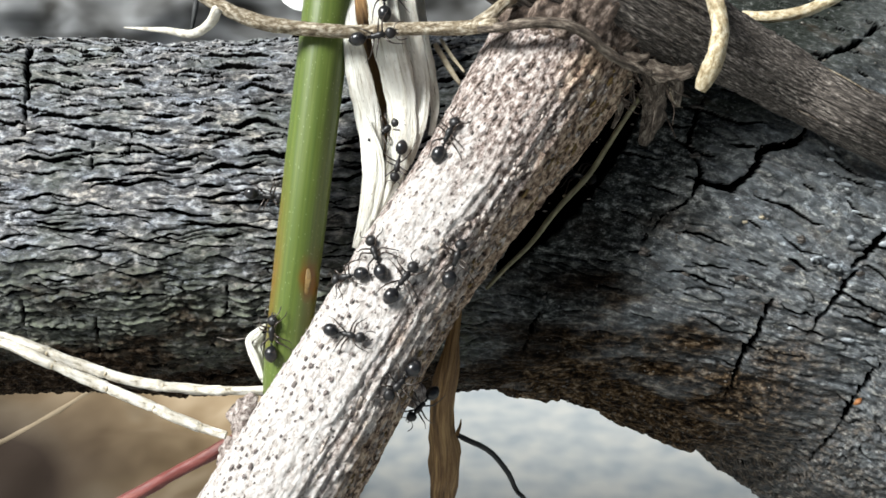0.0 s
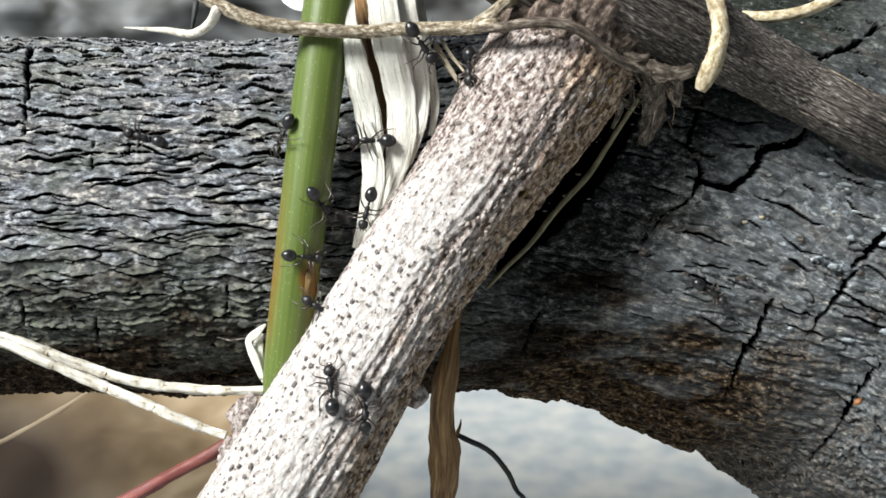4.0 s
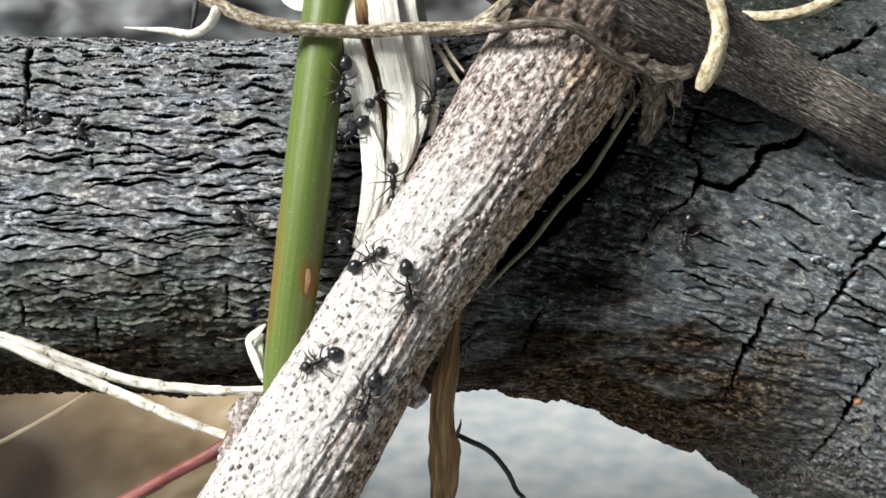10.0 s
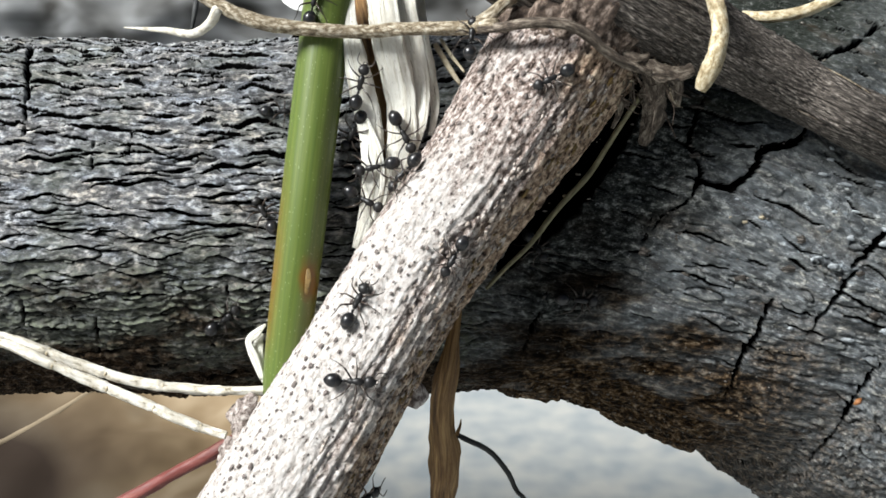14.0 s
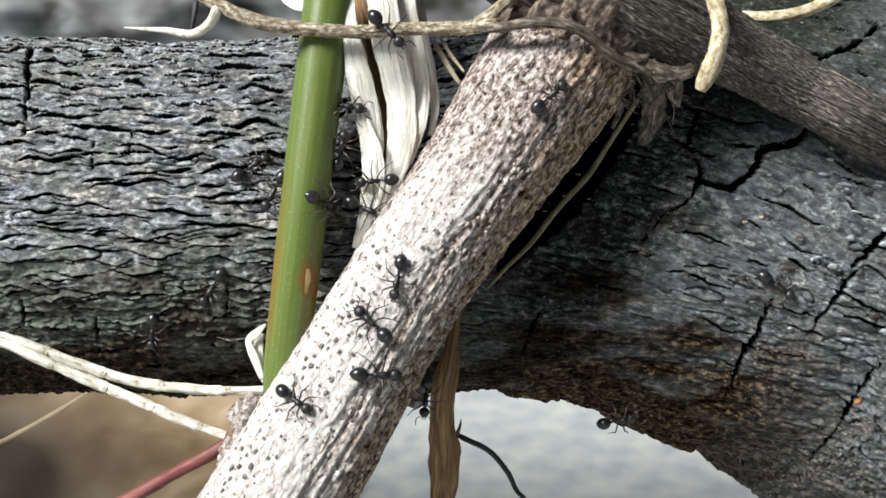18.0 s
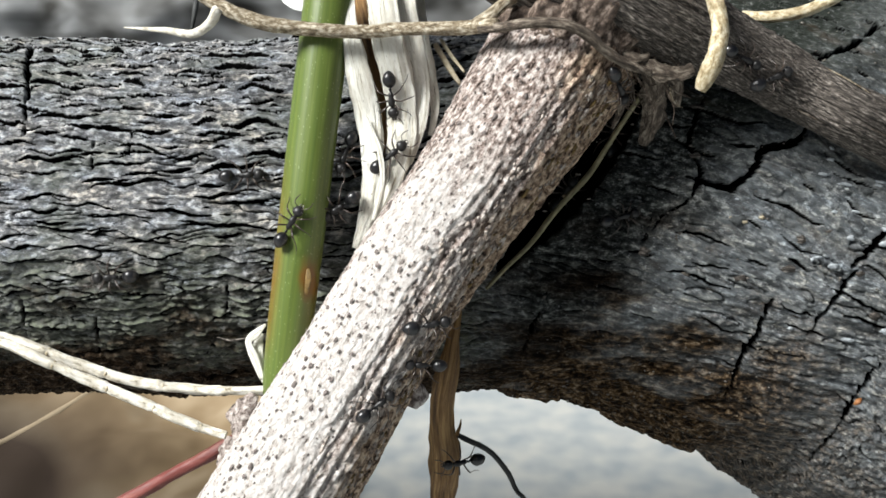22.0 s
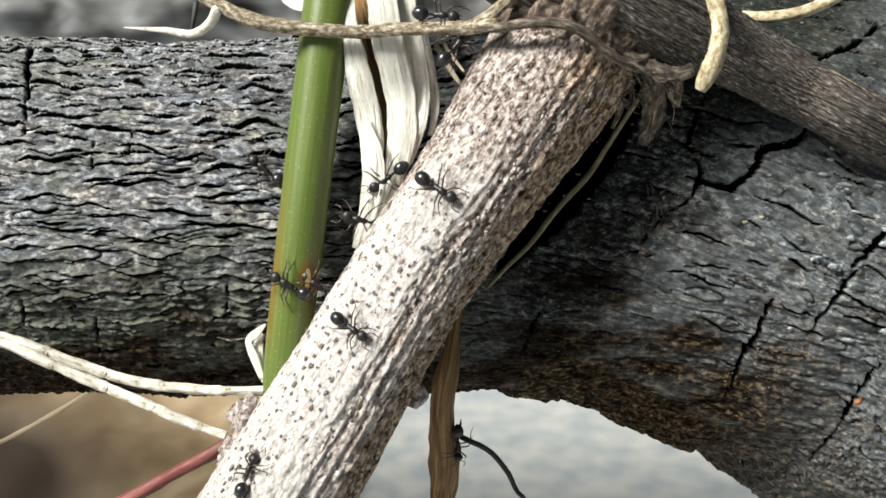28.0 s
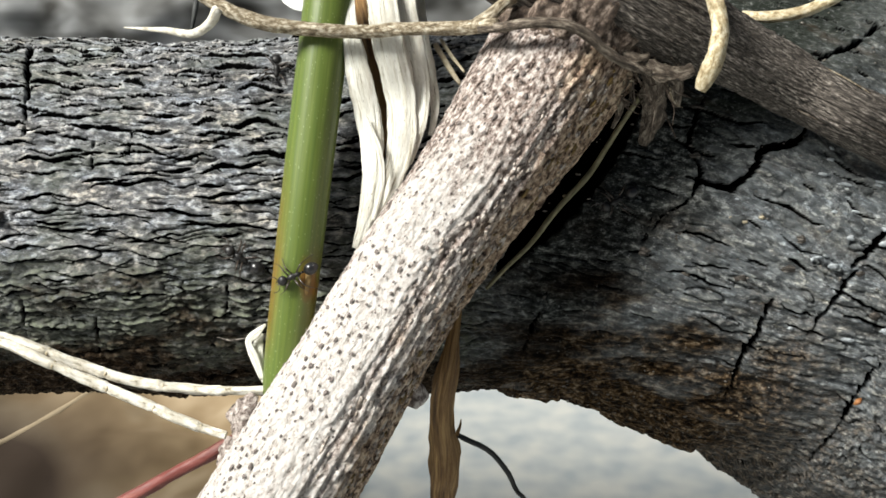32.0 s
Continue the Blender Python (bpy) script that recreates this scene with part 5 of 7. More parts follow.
    route([(0, 0.6, 8.4, 65, 0), (0.5, -1.8, 9.4, 50, 0), (1, 0.9, 18.1, 22, 0), (1.5, 0.3, 17.5, None, 0), (2, -4.9, 16.8, -160, 0), (2.5, -4.6, 16.3, -147, 0), (3, -9.0, 10.4, -118, 0), (3.5, -7.4, 12.2, -113, 0), (4.2, -14.7, 7.7, None, 0), (4.9, -16.9, 3.2, None, 0), (5.5, -15.3, -2.3, None, 0), (6, -22.2, 7.3, None, 0), (6.5, -37.1, 8.8, None, 0), (6.7, -40.4, 9.2, None, 0), (7, -40.4, 9.2, None, 0), (7.5, -28.1, 9.6, 6, 0), (8, -29.8, 8.3, 176, 0), (8.39, -41.5, 11.1, None, 0), (17, -41.5, 11.1, None, 0), (17.5, -29.0, 8.7, None, 0), (18, -16.0, 6.8, 45, 0), (18.5, -10.2, 6.7, 59, 0), (19, -14.2, 8.7, None, 0), (19.48, -2.1, 0.7, None, 1), (20, -1.9, -0.1, -48, 0), (20.5, -1.0, -0.4, 148, 0), (21, -3.4, -0.0, 98, 0), (21.5, -3.7, 4.5, 27, 0), (22, -4.2, 7.7, 39, 0), (22.24, 0.5, 2.5, None, 1), (22.5, 0.5, 2.5, None, 1), (23, -7.4, 9.0, None, 0), (23.5, -10.0, 10.7, -16, 0), (24, -6.1, 5.5, -11, 0), (24.5, -7.1, 11.2, None, 0), (25, -6.4, 13.4, 72, 0), (25.5, -6.7, 14.7, None, 0), (26.1, -5.5, 11.7, -122, 0), (26.8, -5.9, 5.2, 169, 0), (27.5, -12.2, 12.4, -107, 0), (28, -0.2, 4.4, None, 0), (28.2, 0.7, 4.0, None, 1), (28.5, 0.7, 4.0, None, 1), (29, -4.0, 7.4, 53, 0), (29.5, -7.4, 13.3, None, 0), (30, -5.4, 13.5, -157, 0), (30.5, -6.7, 13.9, 143, 0), (31, -14.6, 15.7, None, 0), (31.5, -14.6, 14.0, None, 0), (32, -14.8, 15.6, 90, 0)])
    route([(0, -4.9, -0.5, 117, 0), (0.5, -3.8, 0.5, 62, 0), (0.7, -2.0, -1.9, None, 1), (1.5, -2.0, -1.9, None, 1), (2, -8.0, 2.3, -144, 0), (2.5, -5.6, 1.8, 83, 0), (3, -8.8, 2.0, None, 0), (3.5, -10.9, 4.1, -2, 0), (4.2, -9.5, 3.1, -11, 0), (4.9, -8.2, 3.7, 4, 0), (5.5, -2.6, 7.7, -30, 0), (6, -4.4, 7.5, None, 0), (6.5, -5.4, 5.8, -170, 0), (7, -6.2, 5.6, None, 0), (7.5, -4.7, 6.3, 49, 0), (8, -1.6, 11.3, 56, 0), (8.5, -4.0, 7.0, -130, 0), (9, -3.8, 8.9, None, 0), (9.28, 2.4, 3.8, None, 1), (11, 2.4, 3.8, None, 1), (11.5, -2.1, -6.4, None, 0), (12, -2.6, -7.8, -41, 0), (12.5, 1.7, -7.6, 42, 0), (13, 1.6, 4.6, 77, 0), (13.5, 4.0, 6.0, None, 0), (14, -2.8, 5.5, -157, 0), (14.5, -2.5, 8.4, None, 0), (15.1, -1.6, 9.5, 94, 0), (15.8, 0.9, 14.6, 97, 0), (16.5, 0.2, 15.2, None, 0), (17, -0.1, 15.5, -111, 0), (17.3, 6.9, 9.3, None, 1), (18.5, 6.9, 9.3, None, 1), (19, 17.9, 3.4, None, 0), (19.5, 17.9, 3.6, None, 0), (20, 13.6, 8.3, None, 0), (20.5, 11.5, 13.0, None, 0), (21, 10.2, 17.1, -174, 0), (21.2, 8.1, 13.9, None, 1), (21.5, 8.1, 13.9, None, 1), (22, 13.3, 12.5, -40, 0), (22.2, 9.3, 13.4, None, 1), (22.5, 9.3, 13.4, None, 1), (23, 1.4, 16.9, 117, 0), (23.5, -0.7, 13.4, -148, 0), (24, -0.2, 14.6, 68, 0), (24.5, 0.5, 15.1, None, 0), (24.78, 7.2, 10.3, None, 1), (25, 7.2, 10.3, None, 1), (25.5, -0.1, 11.3, -82, 0), (25.74, 4.6, 8.6, None, 1), (26.1, 4.6, 8.6, None, 1), (26.8, 9.9, 6.7, -53, 0), (27.5, 11.5, 6.2, 45, 0), (28, 17.5, 4.1, None, 0), (28.5, 20.8, 3.9, None, 0), (29, 29.3, -3.6, None, 0), (29.42, 41.5, -3.4, None, 0), (32, 41.5, -3.4, None, 0)])
    route([(0, -7.1, -2.3, 174, 0), (0.5, -7.4, 0.2, 63, 0), (0.7, -2.7, -2.7, None, 1), (1.5, -2.7, -2.7, None, 1), (2, -9.4, -1.2, None, 0), (2.5, -11.7, -4.9, 104, 0), (3, -16.4, 0.5, None, 0), (3.5, -13.6, -0.3, -75, 0), (4.2, -10.1, -0.7, -4, 0), (4.9, -5.5, -1.2, 67, 0), (5.5, -4.8, 3.7, -148, 0), (6, -15.9, 4.3, None, 0), (6.5, -14.6, 7.5, None, 0), (7, -17.1, 6.6, -165, 0), (7.5, -23.9, 3.6, None, 0), (8, -38.8, 5.4, None, 0), (8.2, -40.2, 5.6, None, 0), (9, -40.2, 5.6, None, 0), (9.5, -28.1, 3.6, None, 0), (10, -30.7, 10.0, 114, 0), (10.33, -40.6, 8.9, None, 0), (10.5, -40.6, 8.9, None, 0), (11, -30.5, 9.4, -9, 0), (11.5, -23.1, 12.1, None, 0), (12, -38.0, 12.2, None, 0), (12.5, -22.5, 9.8, None, 0), (13, -25.4, 3.6, None, 0), (13.5, -17.7, 6.0, None, 0), (14, -13.9, 11.6, None, 0), (14.5, -15.9, 7.2, None, 0), (15.1, -17.7, 6.4, 15, 0), (15.69, -2.2, -1.9, None, 1), (16.5, -2.2, -1.9, None, 1), (17, -4.9, -0.1, -81, 0), (17.5, 0.0, -6.2, -163, 0), (18, -1.4, -11.9, -95, 0), (18.5, -3.9, -14.3, None, 0), (19, -6.1, -12.6, 169, 0), (19.5, -6.3, -11.7, None, 0), (19.7, -8.2, -12.8, None, 1), (20, -8.2, -12.8, None, 1), (20.5, -6.1, -10.5, None, 0), (20.7, -8.7, -10.4, None, 1), (21, -8.7, -10.4, None, 1), (21.5, -15.0, -17.4, -135, 0), (21.7, -13.4, -19.7, None, 1), (22, -13.4, -19.7, None, 1), (22.5, -14.8, -17.6, None, 0), (22.7, -12.4, -19.2, None, 1), (25.5, -12.4, -19.2, None, 1), (26.1, -22.4, -13.7, -178, 0), (26.47, -13.1, -19.6, None, 1), (27.5, -13.1, -19.6, None, 1), (28, -14.3, -16.8, 80, 0), (28.5, -11.3, -12.2, 65, 0), (29, -15.3, -14.7, -131, 0), (29.2, -10.8, -17.2, None, 1), (32, -10.8, -17.2, None, 1)])
    route([(0, -2.9, -2.3, 52, 0), (0.5, -2.0, -4.2, -42, 0), (1, 3.2, -5.6, None, 0), (1.5, -0.1, -9.1, -56, 0), (2, 0.2, -8.9, -62, 0), (2.5, -0.1, -9.1, -104, 0), (3, 1.2, -8.5, -120, 0), (3.22, -4.5, -5.9, None, 1), (4.2, -4.5, -5.9, None, 1), (4.9, -2.3, -6.4, 106, 0), (5.5, -6.1, -4.9, -158, 0), (5.7, -5.4, -5.3, None, 1), (6, -5.4, -5.3, None, 1), (6.5, -7.3, -3.2, -141, 0), (6.7, -5.0, -6.3, None, 1), (7.5, -5.0, -6.3, None, 1), (8, -2.0, -5.0, 63, 0), (8.5, -3.0, -6.0, 86, 0), (9, -7.2, -3.1, 59, 0), (9.5, -8.4, -0.6, 129, 0), (10, -8.5, 1.7, 101, 0), (10.5, -7.6, 3.9, -168, 0), (11, -10.0, -3.2, -126, 0), (11.5, -9.2, -9.7, -53, 0), (12, -13.9, -8.2, 76, 0), (12.5, -16.3, -6.6, None, 0), (13, -15.3, 1.0, 83, 0), (13.5, -8.1, 3.4, -11, 0), (14, -6.2, 4.0, -27, 0), (14.5, -7.4, 5.7, 6, 0), (15.1, -4.4, 4.2, -19, 0), (15.8, -6.5, -2.7, -90, 0), (16.5, -16.3, 1.1, 172, 0), (17, -14.3, 5.6, None, 0), (17.5, -16.4, 0.5, None, 0), (18, -19.7, -3.4, -122, 0), (18.5, -16.2, -4.1, None, 0), (19, -10.6, 0.2, -4, 0), (19.3, -3.0, -3.7, None, 1), (20.5, -3.0, -3.7, None, 1), (21, -3.1, -2.5, -162, 0), (21.5, -6.2, -6.1, -76, 0), (22, -1.1, -5.7, 9, 0), (22.5, -2.6, -3.1, 87, 0), (23, -10.6, -0.7, 130, 0), (23.5, -7.8, 2.1, 66, 0), (24, -4.8, -2.9, -104, 0), (24.5, -7.4, -2.3, 151, 0), (25, -7.5, -5.7, -142, 0), (25.5, -10.1, -0.9, 14, 0), (26.1, -7.5, 1.2, 36, 0), (26.8, -8.0, 0.6, -135, 0), (27.5, -9.4, -1.2, None, 0), (28, -12.3, -2.8, 151, 0), (28.5, -10.0, 1.6, 22, 0), (29, -17.5, 9.7, -139, 0), (29.5, -18.8, 4.6, None, 0), (30, -14.7, 8.2, None, 0), (30.5, -14.3, 9.8, None, 0), (31, -8.8, 4.6, None, 0), (31.5, -15.0, 2.9, None, 0), (32, -17.1, -0.8, 148, 0)])
    route([(0, 1.0, -0.8, 71, 0), (0.5, 4.5, 2.4, None, 0), (1, 19.1, -3.7, None, 0), (1.5, 5.4, 3.4, None, 0), (1.7, 3.4, 4.9, None, 1), (4.9, 3.4, 4.9, None, 1), (5.5, 18.7, -3.3, None, 0), (6, 27.2, -2.9, None, 0), (6.5, 26.6, -4.6, None, 0), (7, 29.7, 9.5, None, 0), (7.38, 39.5, 5.4, None, 0), (9, 39.5, 5.4, None, 0), (9.5, 21.9, 0.4, None, 0), (10, 20.4, 1.0, -73, 0), (10.5, 20.5, -8.3, -32, 0), (11, 34.9, -7.0, None, 0), (11.22, 41.4, -6.5, None, 0), (19, 41.4, -6.5, None, 0), (19.5, 29.3, -3.6, None, 0), (19.91, 41.2, -2.3, None, 0), (23.5, 41.2, -2.3, None, 0), (24, 36.9, -9.3, None, 0), (24.5, 23.8, -4.4, 174, 0), (25, 17.3, -1.9, None, 0), (25.5, 23.2, -2.1, None, 0), (26.09, 40.6, -0.6, None, 0), (32, 40.6, -0.6, None, 0)])
    route([(0, -7.0, -6.4, -14, 0), (0.2, -6.0, -7.1, None, 1), (1.5, -6.0, -7.1, None, 1), (2, -5.2, -8.6, None, 0), (2.2, -5.9, -9.7, None, 1), (4.9, -5.9, -9.7, None, 1), (5.5, -5.4, -9.7, None, 0), (6, -0.8, -11.3, -58, 0), (6.5, -4.4, -8.3, -159, 0), (6.7, -7.0, -8.1, None, 1), (7, -7.0, -8.1, None, 1), (7.5, -6.3, -9.3, 78, 0), (8, -6.0, -4.6, 115, 0), (8.5, -6.6, -4.8, -88, 0), (9, -8.9, -7.0, -141, 0), (9.5, -9.4, -8.6, -58, 0), (10, -9.2, -8.5, 131, 0), (10.5, -14.2, -7.7, -90, 0), (11, -18.9, -12.1, -54, 0), (11.5, -18.3, -14.9, -92, 0), (12, -18.4, -18.2, -113, 0), (12.23, -13.1, -18.8, None, 1), (14, -13.1, -18.8, None, 1), (14.5, -10.0, -10.6, 69, 0), (15.1, -19.7, -14.5, -175, 0), (15.41, -11.9, -17.5, None, 1), (15.8, -11.9, -17.5, None, 1), (16.5, -18.4, -12.1, 151, 0), (17, -12.7, -12.1, 17, 0), (17.5, -11.3, -11.9, -69, 0), (18, -10.8, -11.4, -33, 0), (18.5, -9.7, -12.0, 60, 0), (19, -7.3, -9.5, 41, 0), (19.5, -7.1, -8.9, -173, 0), (20, -7.1, -8.8, -98, 0), (20.5, -7.6, -7.9, -100, 0), (20.7, -6.9, -9.1, None, 1), (21.5, -6.9, -9.1, None, 1), (22, -5.0, -11.5, 127, 0), (22.5, -15.5, -11.8, -108, 0), (22.71, -9.7, -14.2, None, 1), (24, -9.7, -14.2, None, 1), (24.5, -13.2, -13.9, -148, 0), (25, -18.4, -7.5, 36, 0), (25.32, -9.1, -11.5, None, 1), (25.5, -9.1, -11.5, None, 1), (26.1, -5.8, -12.7, -48, 0), (26.38, -9.4, -12.2, None, 1), (27.5, -9.4, -12.2, None, 1), (28, -6.7, -6.0, -93, 0), (28.5, -0.8, -11.8, -111, 0), (28.75, -6.8, -8.1, None, 1), (29.5, -6.8, -8.1, None, 1), (30, -10.6, -2.5, 94, 0), (30.24, -5.0, -6.3, None, 1), (31.5, -5.0, -6.3, None, 1), (32, -11.8, -2.1, -156, 0)])
    route([(0, -3.4, -10.1, -137, 0), (0.5, -3.3, -10.0, -117, 0), (1, -3.4, -10.1, -116, 0), (1.5, 0.6, -14.7, -131, 0), (1.77, -6.0, -10.1, None, 1), (3.5, -6.0, -10.1, None, 1), (4.2, -6.0, -12.8, 169, 0), (4.48, -7.7, -11.8, None, 1), (4.9, -7.7, -11.8, None, 1), (5.5, -4.4, -14.5, 39, 0), (6, -3.3, -12.7, 131, 0), (6.5, -2.9, -11.1, 36, 0), (6.7, -6.0, -8.5, None, 1), (7, -6.0, -8.5, None, 1), (7.5, -0.3, -10.8, 58, 0), (8, 0.9, -9.5, 34, 0), (8.5, 0.3, -7.5, None, 0), (9, 1.8, -7.9, -104, 0), (9.5, 1.8, -8.3, None, 0), (10, 2.0, -7.7, -133, 0), (10.5, 0.3, -9.3, None, 0), (11, 0.8, -10.1, None, 0), (11.5, -1.7, -12.9, -169, 0), (12, -4.8, -14.3, -142, 0), (12.5, -6.3, -18.9, None, 0), (12.7, -9.9, -15.6, None, 1), (13.5, -9.9, -15.6, None, 1), (14, -6.6, -9.8, -3, 0), (14.5, -5.7, -10.4, -72, 0), (14.74, -7.4, -11.6, None, 1), (15.1, -7.4, -11.6, None, 1), (15.8, -1.4, -10.8, None, 0), (16.5, -2.2, -8.1, -83, 0), (17, 4.2, -11.0, 0, 0), (17.5, 11.3, -13.4, -9, 0), (18, 16.0, -15.2, None, 0), (18.5, 13.7, -9.3, None, 0), (19, 1.4, 0.7, None, 0), (19.5, 3.0, -6.2, 38, 0), (20, 9.7, 4.1, 31, 0), (20.5, 8.4, 2.0, -130, 0), (21, 8.3, 1.7, 14, 0), (21.5, 21.4, -0.2, None, 0), (22, 26.0, 13.6, None, 0), (22.5, 31.8, 10.3, None, 0), (23, 32.4, 9.5, None, 0), (23.29, 41.2, 4.8, None, 0), (32, 41.2, 4.8, None, 0)])
    route([(0, -13.5, -6.9, 85, 0), (0.5, -15.2, -6.5, -24, 0), (0.76, -8.1, -9.2, None, 1), (1, -8.1, -9.2, None, 1), (1.5, -10.6, -8.8, -157, 0), (2, -25.3, 3.1, None, 0), (2.5, -27.4, 6.2, None, 0), (3, -28.7, 6.7, None, 0), (3.5, -18.6, 7.5, 20, 0), (4.2, -28.4, 10.4, None, 0), (4.9, -29.8, 10.6, 171, 0), (5.28, -41.4, 10.6, None, 0), (6, -41.4, 10.6, None, 0), (6.5, -33.7, 11.2, None, 0), (6.79, -41.7, 8.9, None, 0), (11, -41.7, 8.9, None, 0), (11.5, -33.6, 7.7, None, 0), (11.73, -40.6, 10.0, None, 0), (14, -40.6, 10.0, None, 0), (14.5, -35.3, 6.0, None, 0), (14.74, -39.9, 3.2, None, 0), (18.5, -39.9, 3.2, None, 0), (19, -27.7, 9.7, None, 0), (19.5, -28.8, 11.3, None, 0), (19.9, -40.7, 12.0, None, 0), (21, -40.7, 12.0, None, 0), (21.5, -25.5, 7.2, None, 0), (22, -40.5, 7.8, None, 0), (22.5, -40.5, 7.8, None, 0), (23, -27.6, 9.8, -6, 0), (23.5, -26.9, 8.7, 180, 0), (24, -33.3, 7.2, None, 0), (24.26, -40.9, 6.2, None, 0), (32, -40.9, 6.2, None, 0)])
    route([(0, -14.7, 4.5, -8, 0), (0.5, -15.5, -0.2, None, 0), (1, -15.2, -1.8, 176, 0), (1.5, -28.2, 9.9, None, 0), (2, -24.4, 9.0, -161, 0), (2.5, -39.1, 7.5, None, 0), (2.7, -40.5, 7.3, None, 0), (7, -40.5, 7.3, None, 0), (7.5, -29.3, -1.1, None, 0), (7.91, -41.6, -2.3, None, 0), (17.5, -41.6, -2.3, None, 0), (18, -25.1, -7.2, -103, 0), (18.5, -10.2, -12.8, None, 0), (18.7, -9.9, -14.3, None, 1), (19, -9.9, -14.3, None, 1), (19.5, -11.2, -15.5, None, 0), (20, -8.1, -15.7, 99, 0), (20.5, -3.7, -13.2, 103, 0), (21, 0.5, -12.5, 135, 0), (21.5, -2.3, -11.8, 105, 0), (22, -1.7, -8.8, 174, 0), (22.5, -7.1, -14.2, -117, 0), (22.7, -8.6, -14.8, None, 1), (24, -8.6, -14.8, None, 1), (24.5, -8.5, -14.4, -101, 0), (24.7, -9.4, -13.7, None, 1), (25.5, -9.4, -13.7, None, 1), (26.1, -7.0, -15.7, -56, 0), (26.38, -9.2, -15.7, None, 1), (27.5, -9.2, -15.7, None, 1), (28, 1.1, -16.9, -81, 0), (28.5, 2.1, -16.3, 85, 0), (28.87, -7.0, -9.2, None, 1), (29.5, -7.0, -9.2, None, 1), (30, 2.5, -13.8, -22, 0), (30.28, -4.2, -7.0, None, 1), (32, -4.2, -7.0, None, 1)])
    route([(0, -5.2, 16.9, 11, 0), (0.5, -4.9, 12.6, -4, 0), (1, -4.4, 16.6, -131, 0), (1.5, -13.5, 13.4, None, 0), (2, -18.9, 6.3, -3, 0), (2.5, -6.1, -2.1, None, 0), (2.7, -3.4, -4.3, None, 1), (5.5, -3.4, -4.3, None, 1), (6, 2.9, -6.5, 23, 0), (6.5, 0.5, -5.3, 106, 0), (6.7, -3.3, -3.8, None, 1), (7, -3.3, -3.8, None, 1), (7.5, -6.2, -2.7, 70, 0), (8, -7.3, 4.2, -14, 0), (8.5, -4.2, -0.2, 74, 0), (9, -5.1, 5.1, 13, 0), (9.5, -6.2, 5.4, -79, 0), (10, -4.0, 5.2, 93, 0), (10.5, -3.2, 4.9, None, 0), (11, -7.7, 4.5, -176, 0), (11.5, -3.5, 0.2, -113, 0), (12, -6.9, -5.8, -97, 0), (12.5, -4.2, -11.1, -76, 0), (13, -2.1, -10.7, 51, 0), (13.5, 4.0, -1.1, None, 0), (14, 11.7, -4.3, None, 0), (14.5, 20.5, -5.1, None, 0), (15.1, 29.5, 9.2, None, 0), (15.8, 19.7, 13.0, -108, 0), (16.27, 8.1, 15.5, None, 1), (18, 8.1, 15.5, None, 1), (18.5, 1.1, 17.2, None, 0), (19, 2.2, 12.3, 0, 0), (19.5, 6.8, 10.0, None, 0), (20, 5.2, 12.8, 90, 0), (20.2, 6.3, 11.7, None, 1), (21, 6.3, 11.7, None, 1), (21.5, 10.9, 7.6, None, 0), (22, 14.8, 10.0, None, 0), (22.5, 12.1, 9.4, -121, 0), (23, 13.9, 10.0, 166, 0), (23.5, 7.8, 12.6, 157, 0), (24, 2.1, 13.0, -94, 0), (24.5, 2.1, 11.7, 41, 0), (24.7, 5.4, 8.4, None, 1), (25, 5.4, 8.4, None, 1), (25.5, -0.4, 6.4, -124, 0), (26.1, -0.3, 2.1, -43, 0), (26.8, -0.6, 1.4, -165, 0), (27.5, -7.0, 1.2, None, 0), (28, -6.5, 2.4, 165, 0), (28.5, -6.5, 2.7, -103, 0), (29, -10.5, 3.5, 99, 0), (29.5, -9.1, 4.5, -5, 0), (30, -6.1, 7.5, 21, 0), (30.26, -0.4, 2.6, None, 1), (30.5, -0.4, 2.6, None, 1), (31, -3.5, 4.2, 50, 0), (31.5, -10.6, 12.7, -22, 0), (32.06, 2.1, 3.5, None, 1)])
